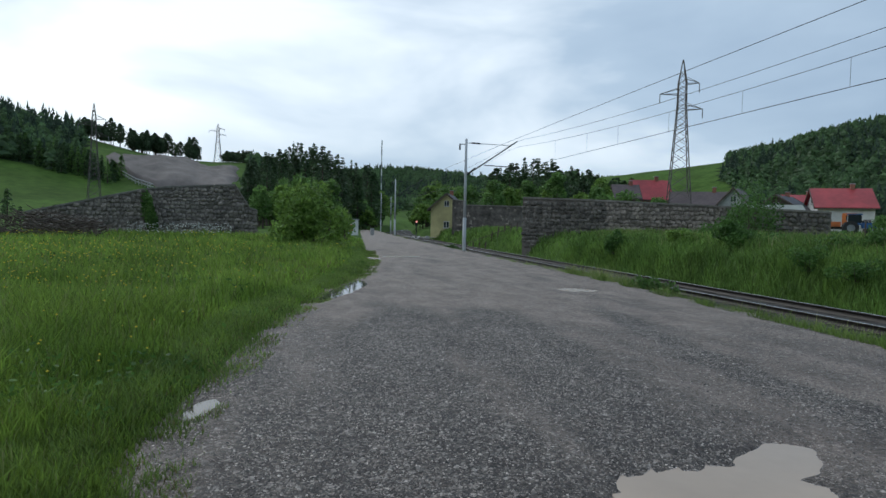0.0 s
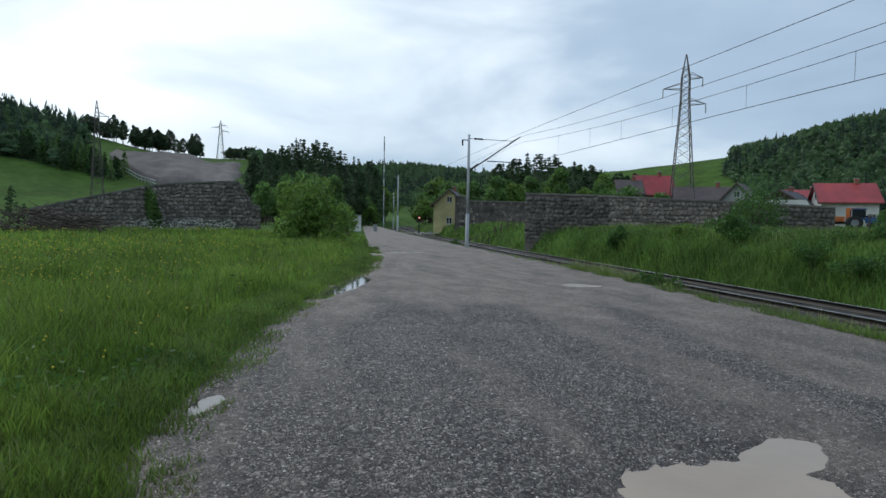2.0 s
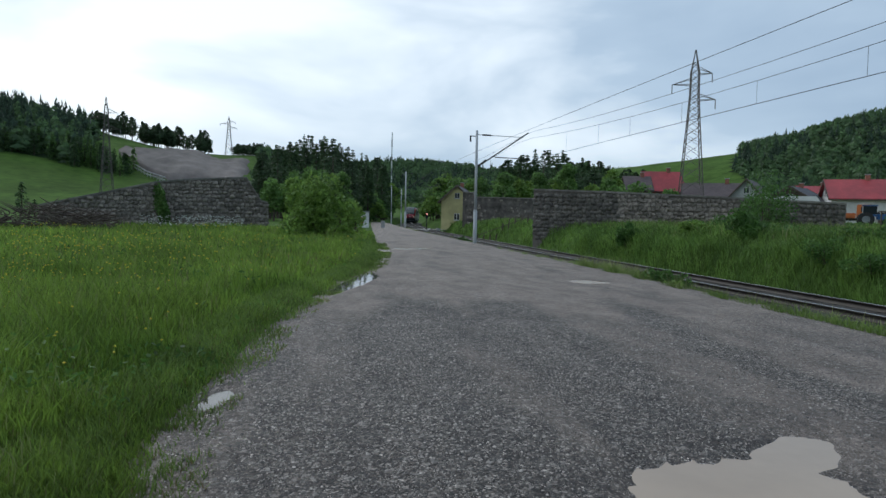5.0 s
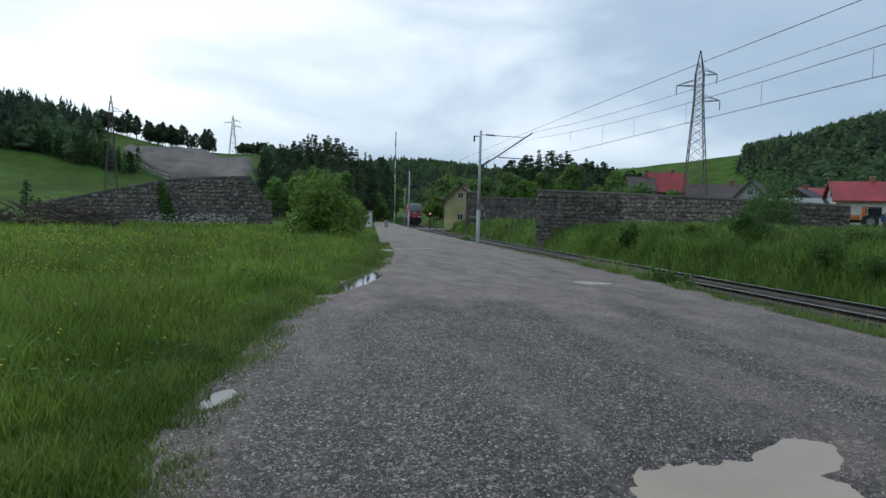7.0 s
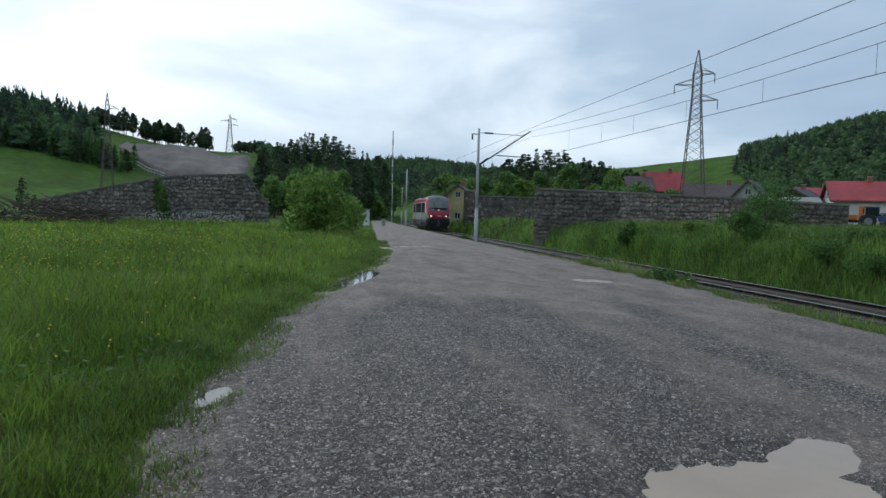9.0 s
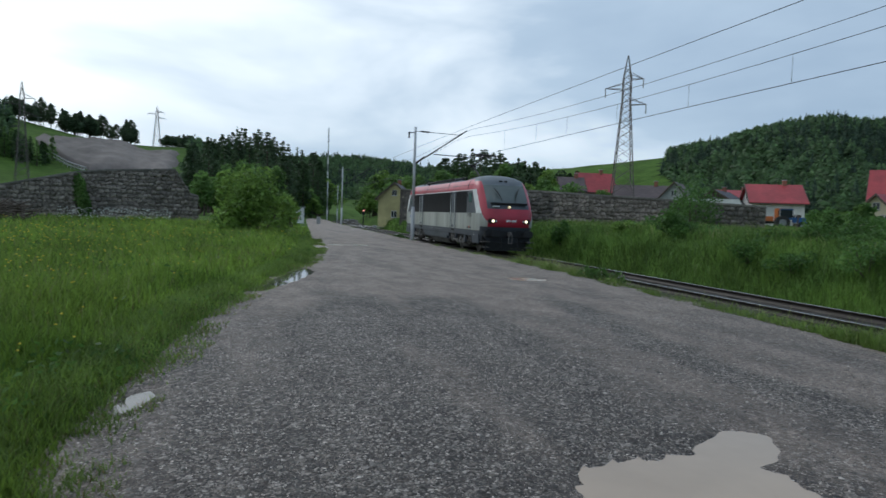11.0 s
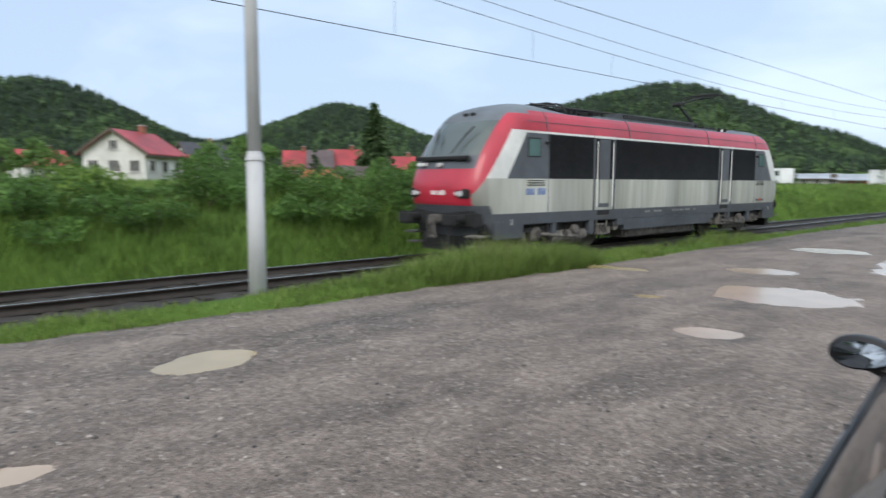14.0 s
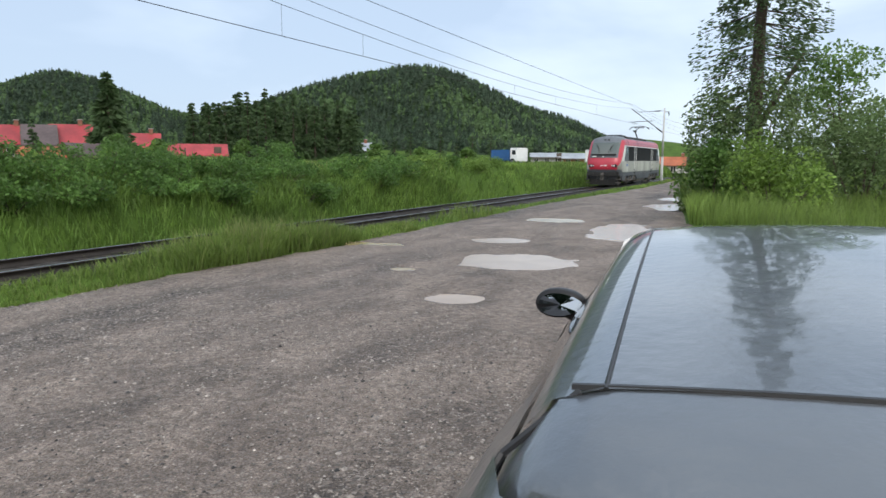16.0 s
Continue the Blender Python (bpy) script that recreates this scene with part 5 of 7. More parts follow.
house(124.4, 80, 4.2, 3.2, 1.0, 2.0, 25, W_WOOD, R_BROWN, "grey wooden shed with a dull roof", chim=False, wins=1, gw=1)
house(128.4, 95, 3.2, 5, 2.0, 3.7, 0, W_WHITE, R_RED, "white cottage with a red roof")
house(132.3, 90, 6.6, 4, 1.0, 2.2, 0, W_WOOD, R_RED, "long low shed with a red roof", chim=False)
house(145.6, 118, 4, 5, 2.2, 3.4, 10, W_WHITE, R_GREY, "white house with a grey roof behind spruces")
house(161.8, 130, 6, 5, 1.2, 1.9, 0, W_GREY, R_GREY, "low grey workshop with a metal roof", chim=False)
house(164.4, 124, 5, 5, 1.0, 1.8, 0, W_BRICK, R_GREY, "low brick workshop with a metal roof", chim=False)
house(172.2, 116, 6.5, 6, 0.7, 1.9, 0, W_WHITE, R_ORANGE, "house with an orange tiled roof by the line", chim=True)
house(13.1, 97, 7, 4.6, 3.75, 5.75, 82, W_YELLOW, R_DARK, "yellow gabled house with a dark roof by the crossing", gw=1, base=0.1)
house(28.1, 106, 3.4, 5, 5.3, 7.2, 10, W_WOOD, R_BROWN, "dark wooden chalet beside a red roof", chim=True)
house(17.3, 125, 4, 4, 4.4, 6.4, 60, W_BRICK, R_RED, "small house with a red roof among conifers", chim=False)
house(16.0, 104, 6, 5, 2.2, 3.6, 0, W_GREY, R_GREY, "grey shed roof behind the old wall", chim=False)


def build_small_structures():
    # party tent behind the wall
    x, y = polar(39.5, 60)
    tent = new("marquee")
    tent.matrix_basis = pose(x, y, float(land(x, y)) + 0.25, 0, 0, -39.5)
    tagged(tent, "white fabric marquee behind the stone wall", "tent")
    part("tent_roof", prism(bmesh.new(), [(-2.3, 1.75), (2.3, 1.75), (2.0, 2.25), (-2.0, 2.25)], -1.5, 1.5), W_WHITE, tent)
    for sx in (-2.2, 2.2):
        for sy in (-1.4, 1.4):
            part("pole", rodm((sx, sy, -0.5), (sx, sy, 1.8), 0.04), M_GALV, tent)
    # crossing keeper's hut and boxes
    hut = new("trackside_hut")
    hut.matrix_basis = pose(6.0, 76, float(land(6, 76)))
    tagged(hut, "small white concrete hut with graffiti", "hut")
    part("hut_body", boxm((-0.6, -0.6, -0.2), (0.7, 0.6, 1.75), 0.03), W_WHITE, hut)
    part("hut_roof", boxm((-0.7, -0.7, 1.75), (0.8, 0.7, 1.87), 0.02), W_GREY, hut)
    part("graffiti", boxm((-0.4, -0.612, 0.5), (0.1, -0.602, 1.2)), M_ORANGE, hut)
    for px_, py_ in ((8.6, 78), (16.6, 84), (16.9, 86)):
        b = part("relay_box", boxm((-0.22, -0.2, 0), (0.22, 0.2, 1.0), 0.03), W_GREY, None)
        b.matrix_basis = pose(px_, py_, float(land(px_, py_)) - 0.03)
        tagged(b, "pale grey relay cabinet beside the crossing", "cabinet", "relay cabinets")
    sg = new("crossing_signal")
    x, y = polar(10.15, 84)
    sg.matrix_basis = pose(x, y, float(land(x, y)))
    tagged(sg, "level crossing signal post with a crossbuck", "signal")
    part("post", rodm((0, 0, -0.1), (0, 0, 3.0), 0.06), M_BLACK, sg)
    part("signal_head", boxm((-0.16, -0.14, 2.3), (0.16, 0.06, 3.1), 0.03), M_BLACK, sg)
    part("red_lamp", rodm((0, -0.13, 2.85), (0, -0.17, 2.85), 0.1, seg=14), glow("signal_lamp", (1.0, 0.35, 0.25), 1.6), sg, "lit reddish signal lamp")
    bm = bmesh.new()
    for e in (1, -1):
        rod(bm, (-0.45 * e, -0.1, 0.3), (0.45 * e, -0.1, 1.0), 0.06, seg=6)
    part("crossbuck", bm, W_WHITE, sg)
    dk = part("crossing_deck", boxm((-2.6, -2.4, -0.02), (2.6, 2.4, 0.02)), M_COPING, None)
    dk.matrix_basis = pose(float(track_x(88)), 88, float(track_z(88)) - 0.03)
    tagged(dk, "concrete level crossing slab between the rails", "crossing deck", kind="structure")
    # low posts of a fence on the far side
    fe = new("rail_fence")
    tagged(fe, "row of low dark wooden fence posts", "fence")
    for i in range(9):
        x, y = polar(14.6 + 0.55 * i, 62)
        part("post", rodm((x, y, float(land(x, y)) - 0.1), (x + 0.1, y, float(land(x, y)) + 0.95), 0.07), W_WOOD, fe)
    part("fence_rail", rodm((*polar(14.4, 62), 0.75 + float(land(*polar(14.4, 62)))), (*polar(19.2, 62), 0.75 + float(land(*polar(19.2, 62)))), 0.03), W_WOOD, fe)
    for i in range(12):
        az = 37 + i * 8.6
        x, y = polar(az, 44)
        p = part("garden_post", rodm((0, 0, -0.2), (0, 0, 1.3), 0.04), W_WOOD, None)
        p.matrix_basis = pose(x, y, float(land(x, y)))
        tagged(p, "thin wooden garden post on the bank", "post", "garden posts")


def wheeled(name, label, cat, x, y, turn, boxes, wheels, g=None):
    v = new(name)
    v.matrix_basis = pose(x, y, float(land(x, y)) if g is None else g, 0, 0, turn)
    tagged(v, label, cat)
    for n, a, b, m in boxes:
        part(n, boxm(a, b, 0.06), m, v)
    for x_, y_, r, w in wheels:
        wh = part("wheel", rodm((x_ - w / 2, y_, r), (x_ + w / 2, y_, r), r, seg=20), M_BLACK, v)
        part("rim", rodm((x_ - w / 2 - 0.01, y_, r), (x_ + w / 2 + 0.01, y_, r), r * 0.5, seg=14), M_GALV, wh)
    return v


V_ORANGE = pm("orange_truck_paint", (0.62, 0.17, 0.03), (0.5, 0.13, 0.03), 2, 0.5)
V_BLUE = pm("blue_tractor_paint", (0.03, 0.12, 0.32), (0.02, 0.09, 0.25), 2, 0.45)
V_WHITE = pm("white_van_paint", (0.75, 0.76, 0.77), (0.65, 0.66, 0.67), 2, 0.4)
build_small_structures()
tx_, ty_ = polar(43.3, 86)
wheeled("truck", "orange flatbed truck parked in the yard", "truck", tx_, ty_, -133, (("cab", (-0.95, 1.2, 0.7), (0.95, 2.6, 2.3), V_ORANGE), ("windscreen", (-0.8, 2.58, 1.4), (0.8, 2.63, 2.1), M_PANE), ("side_window", (-0.97, 1.5, 1.45), (0.97, 2.3, 2.1), M_PANE), ("load_bed", (-1.0, -2.6, 0.8), (1.0, 1.1, 1.35), V_ORANGE), ("chassis", (-0.5, -2.5, 0.5), (0.5, 2.5, 0.8), M_BLACK)), ((-0.85, 1.9, 0.45, 0.28), (0.85, 1.9, 0.45, 0.28), (-0.85, -1.5, 0.45, 0.28), (0.85, -1.5, 0.45, 0.28)))
tx_, ty_ = polar(45.1, 76)
wheeled("tractor", "blue farm tractor with a cab in the yard", "tractor", tx_, ty_, -130, (("bonnet", (-0.35, 0.3, 0.7), (0.35, 1.7, 1.25), V_BLUE), ("cab_frame", (-0.6, -0.9, 1.0), (0.6, 0.35, 1.2), V_BLUE), ("cab_glass", (-0.55, -0.85, 1.2), (0.55, 0.3, 2.0), M_PANE), ("cab_roof", (-0.65, -0.95, 2.0), (0.65, 0.4, 2.12), V_BLUE), ("loader", (-0.6, 1.8, 0.3), (0.6, 2.2, 0.7), W_GREY)), ((-0.75, -0.6, 0.7, 0.4), (0.75, -0.6, 0.7, 0.4), (-0.65, 1.2, 0.42, 0.3), (0.65, 1.2, 0.42, 0.3)))
tx_, ty_ = polar(166.6, 92)
wheeled("van", "white van parked by the workshops", "van", tx_, ty_, 80, (("van_body", (-0.95, -2.3, 0.35), (0.95, 1.3, 2.2), V_WHITE), ("nose", (-0.92, 1.2, 0.35), (0.92, 2.3, 1.2), V_WHITE), ("windscreen", (-0.85, 1.25, 1.3), (0.85, 1.4, 2.0), M_PANE)), ((-0.85, 1.5, 0.34, 0.2), (0.85, 1.5, 0.34, 0.2), (-0.85, -1.5, 0.34, 0.2), (0.85, -1.5, 0.34, 0.2)))
tx_, ty_ = polar(168.4, 90)
wheeled("mixer_truck", "red and orange mixer truck by the workshops", "truck", tx_, ty_, 80, (("cab", (-0.9, 1.2, 0.5), (0.9, 2.4, 2.0), V_ORANGE), ("cab_window", (-0.92, 1.5, 1.3), (0.92, 2.2, 1.8), M_PANE), ("drum", (-0.8, -2.0, 0.9), (0.8, 1.0, 2.1), R_RED), ("chassis", (-0.5, -2.3, 0.45), (0.5, 2.2, 0.8), M_BLACK)), ((-0.8, 1.7, 0.42, 0.25), (0.8, 1.7, 0.42, 0.25), (-0.8, -1.3, 0.42, 0.25), (0.8, -1.3, 0.42, 0.25)))
tx_, ty_ = polar(158.4, 75)
wheeled("bin_lorry", "blue waste container lorry beyond the bank", "truck", tx_, ty_, 70, (("container", (-0.9, -1.6, 0.6), (0.9, 1.2, 1.8), V_BLUE), ("cab", (-0.9, 1.3, 0.5), (0.9, 2.4, 2.0), V_WHITE), ("cab_window", (-0.92, 1.6, 1.2), (0.92, 2.2, 1.8), M_PANE)), ((-0.8, 1.7, 0.42, 0.25), (0.8, 1.7, 0.42, 0.25), (-0.8, -1.0, 0.42, 0.25), (0.8, -1.0, 0.42, 0.25)))


# ---- the parked car ----
M_CAR = pm("wet_graphite_paint", (0.17, 0.185, 0.2), (0.155, 0.17, 0.185), 3, 0.3, bump=0.16, bscale=38, metal=0.6, stain=0.12, coat=0.8, rvar=0.06)
M_CARGL = glassy("tinted_car_glass", (0.012, 0.014, 0.015), 0.04, spec=0.7)
M_TRIM = pm("black_trim", (0.02, 0.02, 0.022), (0.015, 0.015, 0.016), 6, 0.45)
M_CHROME = pm("satin_trim", (0.5, 0.5, 0.52), (0.45, 0.45, 0.47), 6, 0.2, metal=1.0)
M_MIRROR = pm("mirror_silver", (0.24, 0.28, 0.33), (0.22, 0.26, 0.31), 3, 0.02, metal=1.0, stain=0.0)
M_TAIL = glassy("tail_lamp_red", (0.35, 0.01, 0.012), 0.1)


def loft(sections, closed=False):
    """Skin over rows of points; each row has the same count."""
    bm = bmesh.new()
    rows = [[bm.verts.new(p) for p in s] for s in sections]
    for a, b in zip(rows, rows[1:]):
        n = len(a)
        for i in range(n if closed else n - 1):
            bm.faces.new((a[i], a[(i + 1) % n], b[(i + 1) % n], b[i]))
    if closed:
        bm.faces.new(rows[0][::-1])
        bm.faces.new(rows[-1])
    bmesh.ops.recalc_face_normals(bm, faces=bm.faces)
    return bm


def roof_z(x, v):
    """Height of the roof skin."""
    f = max(0.0, v + 0.25)
    return 1.462 - 0.03 * (x / 0.58) ** 2 - 0.034 * (v + 0.45) ** 2 - 0.12 * f * f


def build_car():
    car = new("car")
    car.matrix_basis = pose(-0.355, -2.565, 0.0, 0, 0, -172.5)
    tagged(car, "wet dark grey hatchback parked on the gravel lane", "car")
    # lower body
    st = ((-2.12, 0.62, 0.50, 0.80), (-2.05, 0.78, 0.36, 0.93), (-1.8, 0.86, 0.26, 0.97), (-1.2, 0.895, 0.22, 0.98), (-0.2, 0.90, 0.21, 0.96), (0.7, 0.90, 0.21, 0.94), (1.1, 0.89, 0.22, 0.90), (1.6, 0.86, 0.24, 0.84), (2.0, 0.74, 0.3, 0.74), (2.16, 0.5, 0.4, 0.62))
    secs = []
    for v, w, z0, z1 in st:
        h = z1 - z0
        half = [(0.0, z0), (w * 0.85, z0), (w * 0.97, z0 + h * 0.15), (w, z0 + h * 0.45), (w * 0.985, z0 + h * 0.75), (w * 0.95, z0 + h * 0.93), (w * 0.88, z1), (0.0, z1 + 0.03)]
        secs.append([(x, v, z) for x, z in half] + [(-x, v, z) for x, z in half[::-1][1:-1]])
    part("body", loft(secs, True), M_CAR, car, "wet graphite bodywork", smooth=True)
    # roof skin, cant rails, tailgate
    vs = [0.30, 0.2, 0.1, 0.0, -0.15, -0.35, -0.6, -0.9, -1.2, -1.35, -1.45, -1.512]
    xs = [-0.56 + 1.12 * i / 14 for i in range(15)]
    part("roof", loft([[(x, v, roof_z(x, v)) for x in xs] for v in vs]), M_CAR, car, "wet graphite roof with rain drops", smooth=True)
    for s in (1, -1):
        part("roof_moulding", loft([[(s * 0.559, v, roof_z(0.56, v) - 0.003), (s * 0.561, v, roof_z(0.56, v) + 0.001), (s * 0.564, v, roof_z(0.56, v) + 0.001), (s * 0.567, v, roof_z(0.56, v) - 0.003)] for v in vs]), M_TRIM, car)
        part("cant_rail", loft([[(s * 0.566, v, roof_z(0.56, v) - 0.001), (s * 0.62, v, roof_z(0.56, v) - 0.02), (s * 0.65, v, roof_z(0.56, v) - 0.055), (s * 0.672, v, roof_z(0.56, v) - 0.10)] for v in vs]), M_CAR, car, smooth=True)
        # side glass in one band with pillars over it
        def side(v, k):
            zt, zb = roof_z(0.56, v) - 0.10, 0.965
            return (s * (0.672 + (0.865 - 0.672) * k - 0.02 * math.sin(k * math.pi) * -1), v, zt + (zb - zt) * k)
        gl = part("side_glass", loft([[side(v, k) for k in (0, 0.25, 0.5, 0.75, 1.0)] for v in (0.55, 0.3, 0.0, -0.4, -0.8, -1.2, -1.5, -1.75)]), M_CARGL, car, "dark wet side windows", smooth=True)
        for v0, v1 in ((-0.22, -0.32), (-1.28, -1.75)):
            part("pillar", loft([[tuple(c * (1.008 if i == 0 else 1) for i, c in enumerate(side(v, k))) for k in (0, 0.25, 0.5, 0.75, 1.0)] for v in (v0, (v0 + v1) / 2, v1)]), M_CAR if v1 < -1 else M_TRIM, gl, smooth=True)
        part("belt_trim", rodm((s * 0.875, 0.75, 0.955), (s * 0.878, -1.7, 0.975), 0.012), M_TRIM, gl)
        # mirror
        hs = loft([[(s * (0.945 + 0.106 * math.cos(a) * r), 0.5 + d + 0.12 * (0.9 * math.sin(a) * r * 0.062), 1.035 + (0.058 + 0.010 * math.cos(a)) * math.sin(a) * r) for a in [2 * math.pi * i / 18 for i in range(18)]] for d, r in ((0.0, 1.0), (0.05, 1.02), (0.11, 0.85), (0.16, 0.45))], True)
        mi = part("wing_mirror", hs, M_TRIM, car, "black wing mirror", smooth=True)
        gm = loft([[(s * (0.942 + 0.092 * math.cos(a) * r), 0.484 + 0.14 * 0.053 * math.sin(a) * r - 0.10 * 0.1 * math.cos(a) * r, 1.035 + (0.047 + 0.009 * math.cos(a)) * math.sin(a) * r) for a in [2 * math.pi * i / 18 for i in range(18)]] for r in (1.0, 0.02)])
        part("mirror_glass", gm, M_MIRROR, mi)
        part("mirror_arm", rodm((s * 0.86, 0.56, 0.97), (s * 0.93, 0.56, 1.0), 0.035), M_TRIM, mi)
        for v in (0.05, -1.0):
            part("door_handle", loft([[(s * 0.905, v + d, 0.80), (s * 0.94, v + d, 0.805), (s * 0.945, v + d, 0.83), (s * 0.905, v + d, 0.835)] for d in (0, 0.04, 0.16, 0.2)], True), M_CAR, car)
            part("door_gap", boxm((s * 0.893, v - 0.12, 0.3), (s * 0.903, v - 0.112, 0.95)), M_TRIM, car)
        part("tail_lamp", boxm((s * 0.55, -2.10, 0.72), (s * 0.84, -1.92, 0.92), 0.04), M_TAIL, car, "red tail lamp")
        part("headlamp", boxm((s * 0.42, 1.85, 0.58), (s * 0.68, 2.06, 0.70), 0.05), M_LAMPOFF, car)
        for v in (1.3, -1.3):
            wh = part("wheel", rodm((s * 0.70, v, 0.31), (s * 0.885, v, 0.31), 0.315, seg=32), M_BLACK, car)
            bm = rodm((s * 0.80, v, 0.31), (s * 0.892, v, 0.31), 0.20, seg=24)
            part("rim", bm, M_GALV, wh)
    # tailgate with spoiler, hinge seam, rear window
    part("hinge_seam", loft([[(x, -1.516 + d + 0.012 * (x / 0.56) ** 2, roof_z(x, -1.516) + z) for d, z in ((0.004, -0.004), (0.003, 0.002), (-0.003, 0.002), (-0.004, -0.004))] for x in [-0.60 + 1.2 * i / 24 for i in range(25)]]), M_TRIM, car, "black rubber seam of the tailgate")
    for s in (1, -1):
        pts = [(0.59, -1.505, roof_z(0.56, -1.5) - 0.01), (0.668, -1.54, 1.318), (0.73, -1.64, 1.20), (0.80, -1.70, 1.06), (0.86, -1.76, 0.95)]
        bm = bmesh.new()
        for a, b in zip(pts, pts[1:]):
            rod(bm, (s * a[0], a[1], a[2]), (s * b[0], b[1], b[2]), 0.005, seg=6)
        part("side_seam", bm, M_TRIM, car)
    rows = []
    for k in range(7):
        q = k / 6
        row = []
        for i in range(19):
            u = -1 + 2 * i / 18
            x = 0.668 * math.copysign(abs(u) ** 0.75, u)
            ax = abs(x)
            v = -1.521 - q * (0.27 - 0.15 * ax * ax / 0.43) + 0.012 * (ax / 0.56) ** 2
            z = roof_z(min(ax, 0.56), v) - 0.002 - 0.03 * q * q - float(np.interp(ax, (0.56, 0.62, 0.65, 0.672), (0, 0.018, 0.05, 0.095)))
            row.append((x, v, z))
        rows.append(row)
    lip = [(x * 0.99, v + 0.004, z - 0.03) for x, v, z in rows[-1]]
    tg = part("tailgate_spoiler", loft(rows + [lip]), M_CAR, car, "wet graphite roof spoiler", smooth=True)
    part("spoiler_underside", loft([lip, [(x * 0.9, v + 0.10, z - 0.035) for x, v, z in lip]]), M_TRIM, tg)
    part("rear_window", loft([[(w * (-1 + 2 * i / 14), v - 0.05 * (1 - (-1 + 2 * i / 14) ** 2), z) for i in range(15)] for v, z, w in ((-1.66, 1.325, 0.60), (-1.84, 1.12, 0.68), (-1.97, 0.95, 0.74))]), M_CARGL, car, "dark rear window", smooth=True)
    for s in (1, -1):
        part("rear_pillar", loft([[(s * 0.672, -1.56, 1.325), (s * 0.645, -1.64, 1.325), (s * 0.59, -1.67, 1.32)], [(s * 0.77, -1.68, 1.12), (s * 0.74, -1.77, 1.12), (s * 0.67, -1.85, 1.12)], [(s * 0.86, -1.76, 0.94), (s * 0.82, -1.9, 0.94), (s * 0.73, -1.965, 0.94)]]), M_CAR, car, smooth=True)
    part("windscreen", loft([[(w * (-1 + 2 * i / 14), v + 0.08 * (1 - (-1 + 2 * i / 14) ** 2), z) for i in range(15)] for v, z, w in ((0.29, 1.34, 0.60), (0.6, 1.17, 0.68), (0.98, 0.95, 0.78))]), M_CARGL, car, smooth=True)
    for s in (1, -1):
        part("front_pillar", rodm((s * 0.64, 0.3, 1.31), (s * 0.82, 1.0, 0.95), 0.05, 0.055), M_CAR, car)
    part("floor_pan", boxm((-0.8, -1.9, 0.24), (0.8, 1.9, 0.5)), M_BLACK, car)
    part("tailgate_plate", boxm((-0.26, -2.12, 0.62), (0.26, -2.085, 0.73), 0.01), V_WHITE, car)


build_car()


# ---- growing things ----
G_MEADOW = leaf("meadow_grass", (0.268, 0.39, 0.065), (0.125, 0.212, 0.034), 0.5)
G_BANK = leaf("bank_grass", (0.205, 0.325, 0.07), (0.10, 0.18, 0.04), 0.45)
G_DRY = leaf("dry_stalks", (0.30, 0.235, 0.12), (0.15, 0.115, 0.06))
G_WEED = leaf("meadow_weeds", (0.15, 0.27, 0.06), (0.07, 0.15, 0.03))
G_SEED = leaf("seeding_grass", (0.311, 0.324, 0.135), (0.176, 0.23, 0.068))
G_VERGE = leaf("verge_grass", (0.22, 0.32, 0.075), (0.122, 0.19, 0.042))
G_BUSH = leaf("bush_leaves", (0.15, 0.275, 0.065), (0.068, 0.145, 0.035))
G_WILLOW = leaf("willow_leaves", (0.25, 0.38, 0.085), (0.125, 0.22, 0.042))
G_PALE = leaf("pale_willow_leaves", (0.203, 0.284, 0.121), (0.108, 0.176, 0.061))
G_SPRUCE = leaf("spruce_needles", (0.115, 0.185, 0.075), (0.052, 0.092, 0.04))
G_PINE = leaf("pine_needles", (0.105, 0.16, 0.078), (0.048, 0.08, 0.04))
G_BROAD = leaf("broad_leaves", (0.19, 0.32, 0.085), (0.09, 0.17, 0.045))
G_FARC = leaf("far_conifers", (0.075, 0.12, 0.072), (0.036, 0.064, 0.04), 0.45)
G_FARB = leaf("far_broadleaves", (0.13, 0.215, 0.082), (0.065, 0.12, 0.05), 0.4)
M_BARK = pm("bark", (0.12, 0.09, 0.07), (0.06, 0.045, 0.036), 8, 0.95, 0.8, stretch=(1, 1, 0.3))
M_TWIG = pm("dead_twigs", (0.15, 0.115, 0.09), (0.07, 0.054, 0.043), 8, 0.95)
M_FLOWER = pm("buttercup", (0.75, 0.58, 0.02), (0.65, 0.48, 0.02), 5, 0.6)
M_WFLOWER = pm("white_umbels", (0.7, 0.7, 0.64), (0.55, 0.56, 0.5), 5, 0.8)


def blades(name, x, y, h, w, mat, label, rng, lean=0.35, z=None):
    """Single grass blades as tapered bent slips."""
    n = len(x)
    z = land(x, y) if z is None else z
    a = rng.uniform(0, 6.283, n)
    l = rng.uniform(0.1, 1, n) * lean * h
    la = rng.uniform(0, 6.283, n)
    dx, dy = np.cos(a) * w / 2, np.sin(a) * w / 2
    b = np.stack([x, y, z - 0.03], -1)
    side = np.stack([dx, dy, 0 * dx], -1)
    mid = b + np.stack([np.cos(la) * l * 0.3, np.sin(la) * l * 0.3, h * 0.6], -1)
    tip = b + np.stack([np.cos(la) * l, np.sin(la) * l, h], -1)
    V = np.stack([b - side, b + side, mid + side * 0.7, mid - side * 0.7, tip], 1)
    k = (np.arange(n) * 5)[:, None]
    F = np.concatenate([k + np.array([[0, 1, 2]]), k + np.array([[0, 2, 3]]), k + np.array([[3, 2, 4]])], 0)
    ob = raw(name, V.reshape(-1, 3), F, mat)
    return tagged(ob, label, "grass", kind="stuff")


